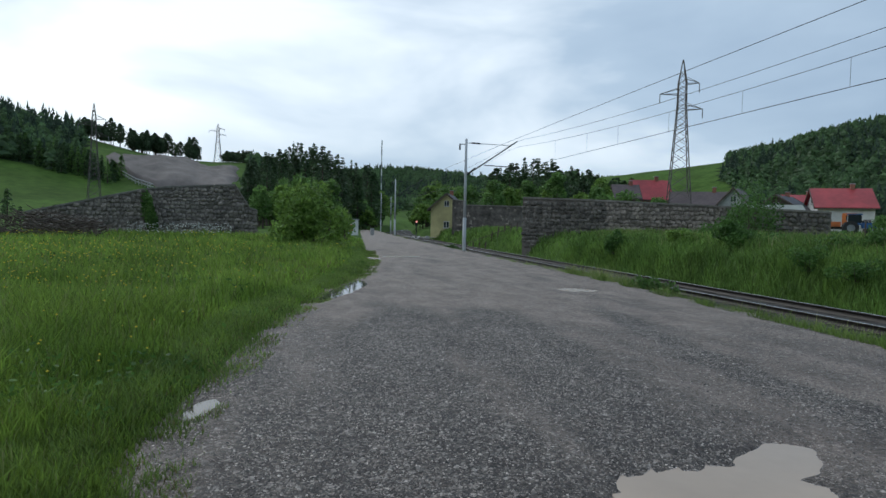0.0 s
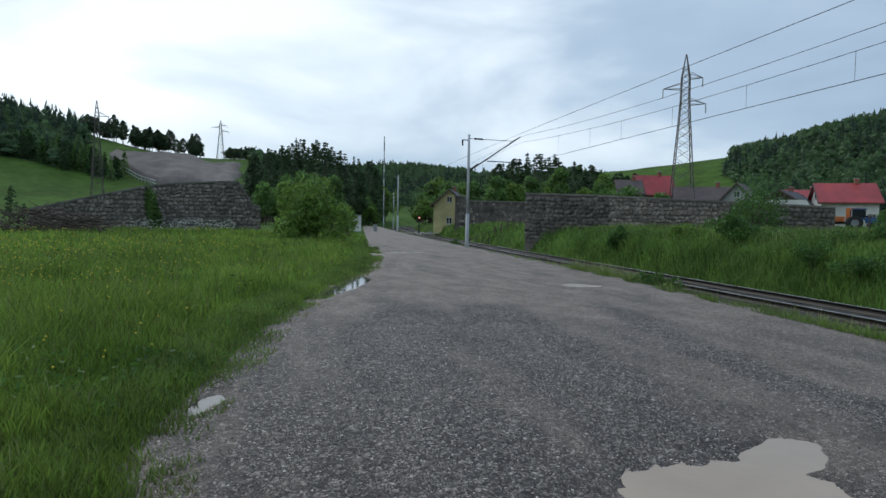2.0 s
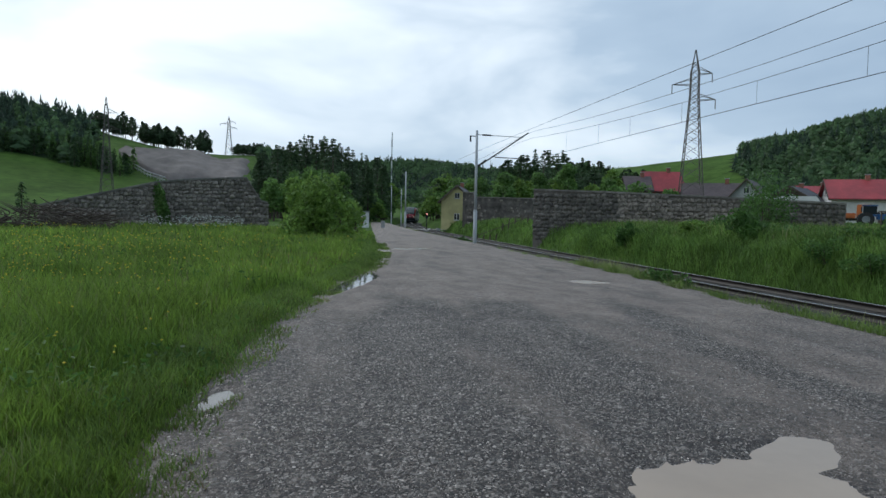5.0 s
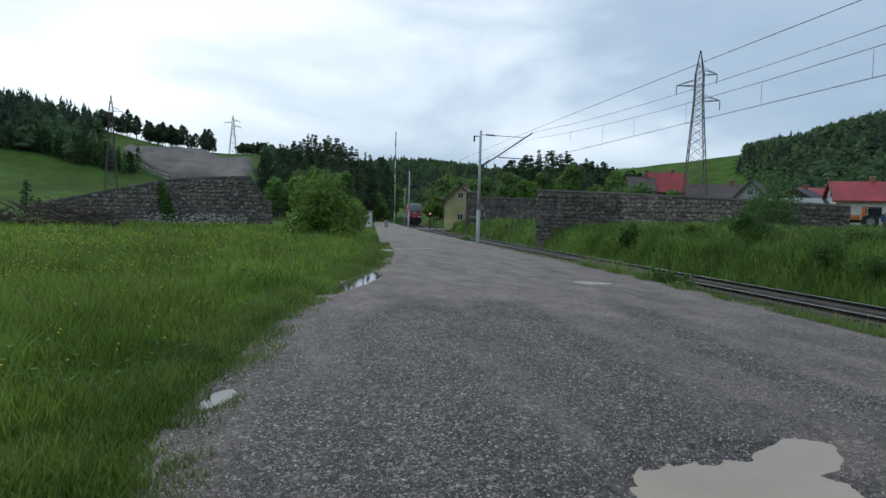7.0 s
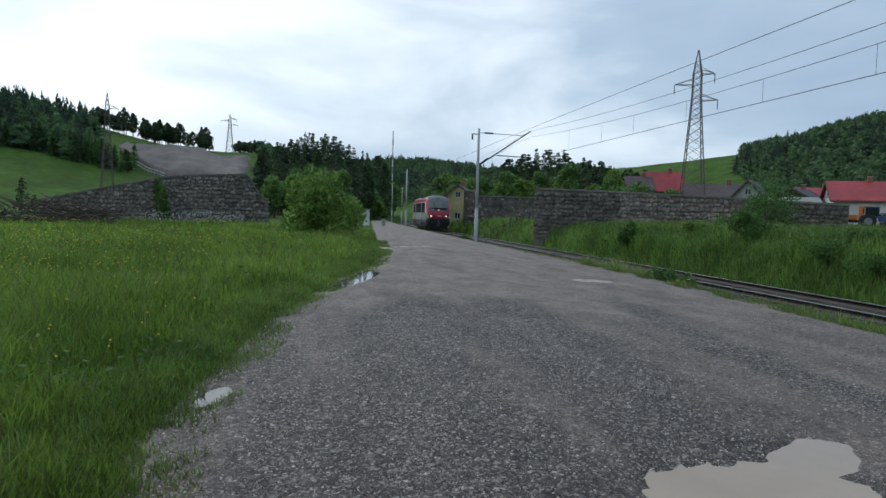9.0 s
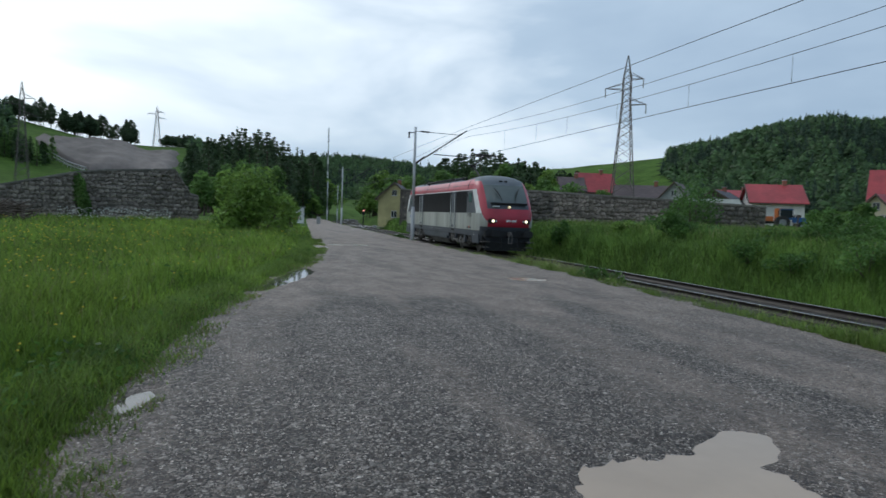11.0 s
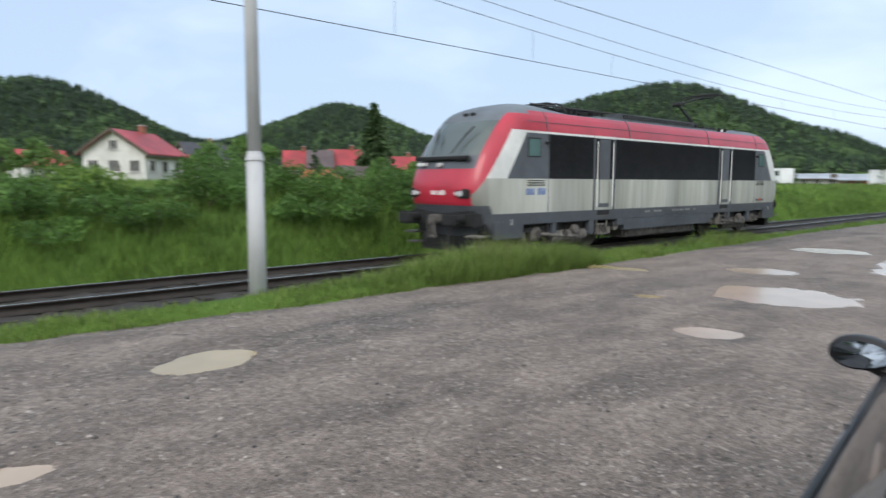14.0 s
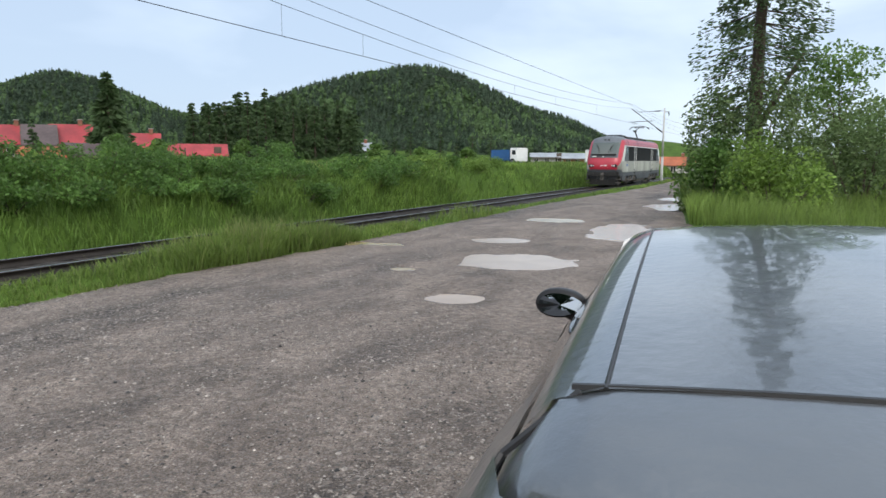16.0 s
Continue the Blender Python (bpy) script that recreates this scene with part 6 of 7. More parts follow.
def fan(rng, n, a0, a1, r0, r1):
    r = np.exp(rng.uniform(math.log(r0), math.log(r1), n))
    a = np.radians(rng.uniform(a0, a1, n))
    return r * np.sin(a), r * np.cos(a), r


def grow_grass():
    rng = np.random.default_rng(11)
    x, y, r = fan(rng, 235000, -54, 16, 3.0, 62)
    inward = road_l(y) - x + 0.28 * wob(x, y, 0.45) + 0.35 * wob(x, y, 1.4, 3)
    k = ((inward > 0.05) | ((inward > -0.55) & (rng.uniform(0, 1, len(x)) < 0.10))) & (puddle_dip(x, y) < 0.25) & ~((r > 52) & (x < -2))
    x, y, r, inward = x[k], y[k], r[k], inward[k]
    edge = np.clip(inward / 1.7, 0.3, 1)
    clump = 1 + 0.38 * wob(x, y, 1.3) + 0.25 * wob(x, y, 0.35, 6)
    h = rng.uniform(0.16, 0.5, len(x)) * edge * clump
    blades("meadow_grass", x, y, np.clip(h, 0.04, 0.75), (0.006 + 0.0013 * r) * rng.uniform(0.7, 1.5, len(x)), G_MEADOW, "tall lush green meadow grass", rng, 0.7)
    u = rng.uniform(0, 1, len(x))
    k = u < 0.035
    blades("seeding_grass", x[k], y[k], rng.uniform(0.35, 0.66, k.sum()) * edge[k], 0.004 + 0.0009 * r[k], G_SEED, "pale seeding grass stems in the meadow", rng, 0.6)
    k = (u > 0.9) & (wob(x, y, 1.9, 5) > -0.1)
    blades("dry_grass", x[k], y[k], rng.uniform(0.1, 0.4, k.sum()) * edge[k], 0.005 + 0.001 * r[k], G_DRY, "dry brown stalks among the meadow grass", rng, 1.0)
    # broad-leaved weeds in patches
    k = (u > 0.5) & (u < 0.62) & (wob(x, y, 1.1, 12) > 0.35)
    P = np.stack([x[k], y[k], land(x[k], y[k]) + rng.uniform(0.05, 0.42, k.sum()) * edge[k]], -1)
    V, F = slips(P, rng, 0.028 + 0.0018 * r[k][:, None], aspect=0.45)
    tagged(raw("meadow_weeds", V, F, G_WEED), "dark leafy weeds in patches of the meadow", "weeds", kind="stuff")
    # short turf creeping onto the gravel
    n = 42000
    ye = 3.4 + 34 * rng.uniform(0, 1, n) ** 1.7
    xe = road_l(ye) - 0.75 + 1.25 * rng.uniform(0, 1, n) ** 1.2
    k = (rng.uniform(0, 1, n) < np.clip(0.75 - 1.1 * (xe - road_l(ye)) + 0.9 * wob(xe, ye, 0.42, 8), 0, 1)) & (puddle_dip(xe, ye) < 0.3)
    xe, ye = xe[k], ye[k]
    ze = np.maximum(land(xe, ye), road_z(xe, ye))
    blades("edge_turf", xe, ye, rng.uniform(0.03, 0.15, len(xe)) * np.clip(1.0 - 0.9 * (xe - road_l(ye)), 0.4, 1.3), 0.006 + 0.0012 * ye, G_VERGE, "short turf creeping over the edge of the gravel", rng, 0.9, z=ze)
    k = rng.uniform(0, 1, len(xe)) < 0.2
    blades("edge_stalks", xe[k], ye[k], rng.uniform(0.02, 0.10, k.sum()), 0.006 + 0.0012 * ye[k], G_DRY, "dead brown stalks along the gravel edge", rng, 1.4, z=ze[k])
    # strip between lane and track
    n = 150000
    y = np.concatenate([rng.uniform(-14, 34, n * 2 // 3), rng.uniform(-75, 100, n - n * 2 // 3)])
    a, b = road_r(y) - 0.1, np.minimum(track_x(y) - 2.0, road_r(y) + 1.5 + 0.9 * sstep(3, 6, y))
    x = a + (b - a) * rng.uniform(0, 1, n) ** 1.3 + 0.12 * wob(y, y * 0, 0.4)
    tall = 0.09 + 0.22 * sstep(2.5, 6, y) + 0.13 * sstep(0.1, 0.6, wob(x * 0.3, y, 2.1, 7)) + 0.38 * np.exp(-((y + 9.0) / 2.6) ** 2) + 0.2 * np.exp(-((y - 20) / 4) ** 2) + 0.18 * np.exp(-((y + 17) / 3) ** 2)
    r = np.hypot(x, y)
    zv = np.maximum(land(x, y), track_z(y) + np.interp(x - track_x(y), (-3.8, -2.9, -1.75), (-0.62, -0.42, -0.2)))
    k = rng.uniform(0, 1, n) < 0.45 + 0.5 * wob(x, y, 0.8, 4) + 0.4 * (tall > 0.3)
    x, y, r, tall, zv, n = x[k], y[k], r[k], tall[k], zv[k], int(k.sum())
    blades("verge_grass", x, y, tall * rng.uniform(0.5, 1.25, n), 0.008 + 0.0011 * r, G_VERGE, "rough green grass between lane and track", rng, 0.85, z=zv)
    k = rng.uniform(0, 1, n) < 0.05 + 0.1 * (tall > 0.45)
    blades("verge_stems", x[k], y[k], tall[k] * rng.uniform(1.1, 1.7, k.sum()), 0.004 + 0.0008 * r[k], G_SEED, "pale seeding stems on the verge", rng, 0.6, z=zv[k])
    # the bank beyond the track
    n = 190000
    y = np.concatenate([rng.uniform(-35, 40, n * 2 // 3), rng.uniform(-110, 95, n - n * 2 // 3)])
    x = track_x(y) + 2.9 + rng.uniform(0, 1, n) ** 1.2 * 11
    r = np.hypot(x, y)
    h = rng.uniform(0.25, 0.6, n) * (1 + 0.4 * wob(x, y, 1.7, 2)) * sstep(2.4, 3.8, x - track_x(y))
    blades("bank_grass", x, y, np.clip(h, 0.06, 0.9), 0.01 + 0.0012 * r, G_BANK, "dense dark grass on the bank", rng, 0.9)
    k = (rng.uniform(0, 1, n) < 0.03) & (x - track_x(y) > 5)
    blades("bank_stems", x[k], y[k], rng.uniform(0.5, 0.9, k.sum()), 0.006 + 0.0008 * r[k], G_SEED, "pale seeding stems on top of the bank", rng, 0.5)
    # tall grass behind the car
    n = 70000
    y = rng.uniform(-60, -13, n)
    x = road_l(y) - 0.1 - rng.uniform(0, 1, n) ** 1.5 * 16
    k = np.hypot(x + 0.4, y + 2.6) > 4.2
    x, y = x[k], y[k]
    r = np.hypot(x, y)
    blades("roadside_grass", x, y, rng.uniform(0.3, 0.8, len(x)) * (1 + 0.3 * wob(x, y, 1.1)), 0.008 + 0.0009 * r, G_VERGE, "tall grass at the edge of the lane", rng, 0.5)
    # rough grass beside the parked car
    n = 42000
    y = rng.uniform(-13.5, 4.5, n)
    x = road_l(y) - 0.05 - rng.uniform(0, 1, n) ** 1.4 * 9
    blades("lane_edge_grass", x, y, rng.uniform(0.12, 0.42, n) * np.clip((road_l(y) - x) / 1.0, 0.4, 1), 0.012 + 0.0012 * np.hypot(x, y), G_MEADOW, "uncut green grass along the lane", rng, 0.45)
    # far fields
    n = 60000
    x, y, r = fan(rng, n, 18, 172, 26, 120)
    k = (x - track_x(y) > 10)
    x, y, r = x[k], y[k], r[k]
    blades("field_grass", x, y, rng.uniform(0.25, 0.6, len(x)), 0.02 + 0.0012 * r, G_BANK, "green field grass round the village", rng, 0.4)
    # flowers
    x, y, r = fan(rng, 3600, -34, 4, 5, 46)
    k = (x < road_l(y) - 0.6) & (rng.uniform(0, 1, len(x)) < np.where((r > 13) & (wob(x, y, 5.0, 9) > -0.1), 1.0 * sstep(3, -5, x), 0.06))
    flower_heads("buttercups", x[k], y[k], rng, 0.46, 0.010, M_FLOWER, "yellow buttercups in the meadow", r[k])
    x, y, r = fan(rng, 420, -13.5, -5.5, 46, 53.5)
    flower_heads("white_umbels", x, y, rng, 0.7, 0.02, M_WFLOWER, "white flowering umbels below the wall", r * 0.7)


def flower_heads(name, x, y, rng, h, s, mat, label, r):
    n = len(x)
    z = land(x, y) + h * rng.uniform(0.35, 1.35, n)
    s = s + 0.0007 * r
    base = np.array([(1, 0, 0), (0, 1, 0), (-1, 0, 0), (0, -1, 0), (0, 0, 0.8), (0, 0, -0.6)])
    V = np.stack([x, y, z], -1)[:, None] + base[None] * (s[:, None, None] if np.ndim(s) else s)
    f = np.array([(0, 1, 4), (1, 2, 4), (2, 3, 4), (3, 0, 4), (1, 0, 5), (2, 1, 5), (3, 2, 5), (0, 3, 5)])
    F = f[None] + (np.arange(n) * 6)[:, None, None]
    tagged(raw(name, V.reshape(-1, 3), F.reshape(-1, 3), mat), label, "flowers", kind="stuff")


def slips(P, rng, size, flat=0.0, aspect=0.55, droop=None):
    """Leaf slips (kite quads) at the points P."""
    n = len(P)
    d = rng.normal(size=(n, 3))
    d[:, 2] = d[:, 2] * (1 - flat) - flat * 0.3
    if droop is not None:
        d = d * 0.35 + droop
    d /= np.linalg.norm(d, axis=1)[:, None] + 1e-9
    e = np.cross(d, rng.normal(size=(n, 3)))
    e /= np.linalg.norm(e, axis=1)[:, None] + 1e-9
    s = size * rng.uniform(0.6, 1.3, (n, 1))
    V = np.stack([P - d * s, P + e * s * aspect, P + d * s, P - e * s * aspect], 1)
    F = (np.arange(n) * 4)[:, None] + np.array([[0, 1, 2, 3]])
    return V.reshape(-1, 3), F


def bush(name, label, x, y, rx, ry, h, n, size, mat, seed, z=None, category="bush", group=""):
    """A shrub of many shoots: stems and leaves in uneven lobes."""
    rng = np.random.default_rng(seed)
    ob = new(name)
    ob.matrix_basis = pose(x, y, float(land(x, y)) if z is None else z, 0, 0, float(rng.uniform(0, 360)))
    tagged(ob, label, category, group)
    m = max(5, int(6 + rx * 5))
    lobes = np.stack([rng.uniform(-0.75, 0.75, m) * rx, rng.uniform(-0.75, 0.75, m) * ry, rng.uniform(0.25, 0.95, m) * h], -1)
    lobes[:, 2] *= np.clip(1.15 - 0.6 * (lobes[:, 0] / rx) ** 2 - 0.6 * (lobes[:, 1] / ry) ** 2, 0.3, 1)
    k = rng.integers(0, m, n)
    q = rng.normal(size=(n, 3))
    q /= np.linalg.norm(q, axis=1)[:, None]
    q *= rng.uniform(0.3, 1.0, n)[:, None] ** 0.5
    P = lobes[k] + q * np.array([rx, ry, h]) * 0.38
    P[:, 2] = np.abs(P[:, 2])
    V, F = slips(P, rng, size)
    raw("foliage", V, F, mat, ob)
    bm = bmesh.new()
    for i in range(min(m, 9)):
        rod(bm, (lobes[i][0] * 0.15, lobes[i][1] * 0.15, -0.1), tuple(lobes[i]), 0.035 * h / 2, 0.01, 5)
    part("branching", bm, M_BARK, ob)
    return ob


def conifer(name, label, x, y, h, r, seed, mat=None, n=420, bare=0.1, z=None, group="", pine=False, sparse=0.0):
    """Trunk, whorls of drooping boughs and needle sprays."""
    rng = np.random.default_rng(seed)
    t = new(name)
    t.matrix_basis = pose(x, y, (float(land(x, y)) if z is None else z) - 0.1)
    tagged(t, label, "tree", group)
    part("trunk", rodm((0, 0, 0), (0, 0, h * 0.97), h * 0.016 + 0.05, 0.02, 7), M_BARK, t)
    P, D = [], []
    levels = max(11, int(h * 2.1))
    per = max(5, n // (levels * 7))
    bm = bmesh.new()
    for i in range(levels):
        f = bare + (1 - bare) * (i + rng.uniform(-0.3, 0.3)) / levels
        R = r * ((1 - f) ** 0.8 if not pine else max(0.12, math.sin(min(1, (1 - f) / (1 - bare)) * 2.6)) * 0.9) + 0.08
        for j in range(7 if not pine else 6):
            if rng.uniform() < sparse:
                continue
            a = rng.uniform(0, 6.283)
            L = R * rng.uniform(0.6, 1.12)
            c, s = math.cos(a), math.sin(a)
            dz = -0.28 * L if not pine else 0.25 * L
            if n > 4000:
                rod(bm, (0, 0, f * h), (c * L, s * L, f * h + dz), 0.025, 0.008, 4)
            u = rng.uniform(0.15, 1.0, per) ** 0.7
            w = (1.05 - u) * L * 0.32
            o = rng.normal(size=per) * w
            P.append(np.stack([c * L * u - s * o, s * L * u + c * o, f * h + dz * u + rng.normal(size=per) * 0.12 * L - np.abs(o) * 0.2], -1))
            D.append(np.repeat([[c, s, -0.35]], per, 0))
    P, D = np.concatenate(P), np.concatenate(D)
    V, F = slips(P, rng, max(0.16, r * (0.17 if n < 900 else 0.135)) if n < 4000 else 0.095, droop=D, aspect=0.40 if n < 4000 else 0.34)
    raw("crown", V, F, mat or G_SPRUCE, t)
    if n > 4000:
        part("branching", bm, M_BARK, t)
    else:
        bm.free()
    return t


def broadleaf(name, label, x, y, h, r, seed, mat, n=1500, z=None, group="", size=0.16):
    rng = np.random.default_rng(seed)
    t = new(name)
    t.matrix_basis = pose(x, y, (float(land(x, y)) if z is None else z) - 0.1)
    tagged(t, label, "tree", group)
    part("trunk", rodm((0, 0, 0), (0.1, 0, h * 0.5), 0.03 * h * 0.5 + 0.05, 0.05, 8), M_BARK, t)
    m = 16
    lob = []
    bm = bmesh.new()
    for i in range(m):
        a, f = rng.uniform(0, 6.283), rng.uniform(0.32, 1.0)
        R = r * math.sin(min(1, (1.12 - f) * 1.35) * math.pi / 2) * rng.uniform(0.35, 0.85)
        p = np.array([math.cos(a) * R, math.sin(a) * R, f * h * 0.92])
        lob.append(p)
        rod(bm, (0.05, 0, h * min(0.48, f * 0.55)), tuple(p), 0.02 * h * 0.2 + 0.02, 0.012, 5)
    part("branching", bm, M_BARK, t)
    lob = np.array(lob)
    q = rng.normal(size=(n, 3))
    q /= np.linalg.norm(q, axis=1)[:, None]
    P = lob[rng.integers(0, m, n)] + q * rng.uniform(0.35, 1, n)[:, None] ** 0.5 * np.array([r, r, h * 0.32]) * 0.36
    V, F = slips(P, rng, size)
    raw("crown", V, F, mat, t)
    return t


def far_forest():
    """The wooded hillsides: thousands of small spiky and rounded trees."""
    rng = np.random.default_rng(21)
    n = 95000
    a = rng.uniform(-48, 182, n)
    r = np.sqrt(rng.uniform(190 ** 2, 1080 ** 2, n))
    x, y = r * np.sin(np.radians(a)), r * np.cos(np.radians(a))
    k = wooded(x, y)
    x, y, r, a = x[k], y[k], r[k], a[k]
    keep = rng.uniform(0, 1, len(x)) < np.clip(600 / r, 0.5, 1.0)
    x, y, r, a = x[keep], y[keep], r[keep], a[keep]
    z = land(x, y)
    con = wob(x, y, 45, 4) + rng.normal(size=len(x)) * 0.5 > np.where((a > -4) & (a < 48), 0.45, np.where(a > 95, -0.35, 0.0))
    for sel, mat, nm, lab in ((con, G_FARC, "conifer_wood", "dark conifer forest covering the hills"), (~con, G_FARB, "broadleaf_wood", "fresh green broadleaf woods on the hills")):
        X, Y, Z, m = x[sel], y[sel], z[sel], int(sel.sum())
        h = rng.uniform(6.5, 12.5, m) if mat is G_FARC else rng.uniform(6, 10, m)
        w = h * (rng.uniform(0.2, 0.31, m) if mat is G_FARC else rng.uniform(0.35, 0.5, m))
        tris = []
        near = (np.degrees(np.arctan2(X, Y)) < 75)
        for i in range(30):
            q = near if i >= 13 else np.ones(m, dtype=bool)
            g = int(q.sum())
            fine = np.where(near[q], 0.62, 1.0)
            f = (i % 15 + rng.uniform(0, 1, g)) / 15
            if mat is G_FARC:
                rad = w[q] * (1 - f) ** 0.85 + 0.15
                up = h[q] * 0.15
            else:
                rad = w[q] * np.sin(np.clip(0.25 + f * 0.8, 0, 1) * math.pi) ** 0.6
                up = h[q] * 0.17
            t = rng.uniform(0, 6.283, g)
            out = rad * (1 - fine) * rng.uniform(0.4, 1.6, g)
            b = np.stack([X[q] + np.cos(t + 1.1) * out, Y[q] + np.sin(t + 1.1) * out, Z[q] + f * h[q] * 0.93], -1)
            rad, up = rad * fine, up * fine
            o1 = np.stack([np.cos(t) * rad, np.sin(t) * rad, -0.08 * h[q] * fine], -1)
            o2 = np.stack([np.cos(t + 2.2) * rad, np.sin(t + 2.2) * rad, -0.05 * h[q] * fine], -1)
            o3 = np.stack([np.cos(t + 1.1) * rad * 0.2, np.sin(t + 1.1) * rad * 0.2, up], -1)
            tris.append(np.stack([b + o1, b + o2, b + o3], 1))
        V = np.concatenate(tris).reshape(-1, 3)
        F = np.arange(len(V)).reshape(-1, 3)
        tagged(raw(nm, V, F, mat), lab, "forest", kind="stuff")


def quarry():
    n = 44
    P = np.zeros((n, n, 3))
    for i, az in enumerate(np.linspace(-15.4, -4.7, n)):
        lo = float(np.interp(az, (-15.4, -14.3, -12.5, -11, -5.4, -4.7), (4.3, 3.6, 2.5, 2.0, 2.2, 3.4)))
        hi = float(np.interp(az, (-15.4, -9.3, -7.3, -4.7), (4.5, 4.68, 4.2, 4.15)))
        a = rise(az, lo) or 330.0
        b = rise(az, hi) or crest(az) - 6
        for j, r in enumerate(np.linspace(a, max(b, a + 8), n)):
            P[i, j, :2] = r * math.sin(radians(az)), r * math.cos(radians(az))
    X, Y = P[..., 0], P[..., 1]
    U, V = np.meshgrid(np.linspace(0, 1, n), np.linspace(0, 1, n), indexing="ij")
    rim = np.minimum(np.minimum(U, 1 - U), np.minimum(V, 1 - V)) + 0.05 * wob(X, Y, 14)
    gully = 0.9 * np.abs(wob(X * 1.6, Y * 0.25, 7, 2)) + 0.5 * wob(X, Y, 5)
    Z = land(X, Y) - 1.6 + 3.4 * sstep(0.0, 0.10, rim) + gully * sstep(0.02, 0.15, rim) - 1.5 * sstep(0.16, 0.0, np.abs(U - 0.72))
    i, j = np.meshgrid(np.arange(n - 1), np.arange(n - 1), indexing="ij")
    a = (i * n + j).ravel()
    m = pm("bare_quarry_soil", (0.17, 0.145, 0.13), (0.095, 0.08, 0.072), 0.11, 0.95, 0.3, stain=0.4, stretch=(1.5, 0.5, 1))
    ob = raw("quarry_slope", np.stack([X, Y, Z], -1).reshape(-1, 3), np.stack([a, a + 1, a + n + 1, a + n], 1), m, smooth=True)
    tagged(ob, "bare grey excavated hillside", "quarry", kind="structure")


def plant_trees():
    rng = random.Random(8)
    # the dark wood ahead
    for i in range(105):
        az = -4.3 + 15.8 * ((i * 0.618) % 1) ** 1.25
        d = rng.uniform(125, 190)
        x, y = polar(az, d)
        if abs(x - float(track_x(y))) < 6 or az > 9 and d < 150:
            continue
        el = float(np.interp(az, (-4.3, -3, -0.5, 1.6, 3.5, 5.8, 9, 11.5), (5.0, 5.6, 6.7, 6.6, 5.7, 5.0, 4.5, 3.9)))
        top = 1.7 + d * math.tan(radians(el * rng.uniform(0.74, 1.02)))
        g = float(land(x, y))
        conifer("pine_tree" if i % 2 else "spruce_tree", "dark tall conifer in the wood beyond the meadow", x, y, max(6, top - g), rng.uniform(1.9, 3.0), i, G_PINE if i % 2 else G_SPRUCE, 1200, 0.12, group="conifers of the wood", pine=bool(i % 2))
    # leafy trees at the foot of the wood and before the conifers over the wall
    for i in range(34):
        az = rng.uniform(-4.6, 4.5) if i % 2 else rng.uniform(16.6, 26.5)
        d = rng.uniform(92, 112)
        x, y = polar(az, d)
        if abs(x - float(track_x(y))) < 6 or abs(x - (road_l(y) + road_r(y)) / 2) < 6:
            continue
        h = 1.7 + d * math.tan(radians(rng.uniform(2.2, 4.1)))
        broadleaf("leafy_tree", "fresh green broadleaf tree among dark conifers", x, y, h, h * rng.uniform(0.26, 0.36), 1300 + i, (G_WILLOW, G_BROAD, G_BROAD)[i % 3], 1500, size=0.26, group="leafy trees before the conifers")
    for i in range(26):
        az = rng.uniform(-3.5, 13)
        d = rng.uniform(90, 125)
        x, y = polar(az, d)
        if abs(x - float(track_x(y))) < 6 or abs(x - (road_l(y) + road_r(y)) / 2) < 6:
            continue
        broadleaf("young_tree", "fresh green broadleaf tree before the wood", x, y, rng.uniform(4.0, 8.0), rng.uniform(1.8, 3.0), 200 + i, G_BROAD, 700, size=0.34, group="broadleaf trees before the wood")
    # scrub on the slope beyond the crossing
    for i in range(26):
        az = 5.2 + 6.0 * i / 25
        d = rng.uniform(125, 190)
        x, y = polar(az, d)
        if abs(x - float(track_x(y))) < 5:
            continue
        h = 1.7 + d * math.tan(radians(rng.uniform(0.5, 2.6)))
        broadleaf("scrub_tree", "bushy green tree on the slope beyond the crossing", x, y, h, h * rng.uniform(0.4, 0.6), 1500 + i, (G_BROAD, G_BUSH, G_WILLOW)[i % 3], 900, size=0.4, group="scrub beyond the crossing")
    for i in range(46):
        az = rng.uniform(2.5, 15)
        d = rng.uniform(105, 200)
        x, y = polar(az, d)
        if abs(x - float(track_x(y))) < 6 or abs(x - (road_l(y) + road_r(y)) / 2) < 6:
            continue
        h = d * math.tan(radians(rng.uniform(1.6, 3.6))) + 1.5
        broadleaf("wood_tree", "pale green broadleaf tree at the edge of the wood", x, y, h, h * rng.uniform(0.32, 0.42), 260 + i, G_WILLOW if i % 3 == 0 else G_BROAD, 900, size=0.42, group="broadleaf trees of the wood")
    # conifers behind the right-hand wall
    for i in range(54):
        az = 16.2 + 13.8 * ((i * 0.618) % 1) ** 1.3
        d = rng.uniform(112, 155)
        x, y = polar(az, d)
        if abs(x - float(track_x(y))) < 6:
            continue
        el = float(np.interp(az, (16, 16.9, 18.2, 19.3, 20.4, 22, 22.7, 24.9, 26, 30), (3.6, 5.0, 5.8, 6.3, 5.9, 6.1, 5.2, 5.2, 4.5, 4.0))) * rng.uniform(0.78, 1.02)
        conifer("spruce_tree", "dark conifer behind the stone wall", x, y, max(5, d * math.tan(radians(el)) + 1.7 - float(land(x, y))), rng.uniform(1.8, 2.8), 300 + i, G_PINE if i % 3 == 0 else G_SPRUCE, 1300, 0.08, group="conifers behind the wall", pine=i % 3 == 0)
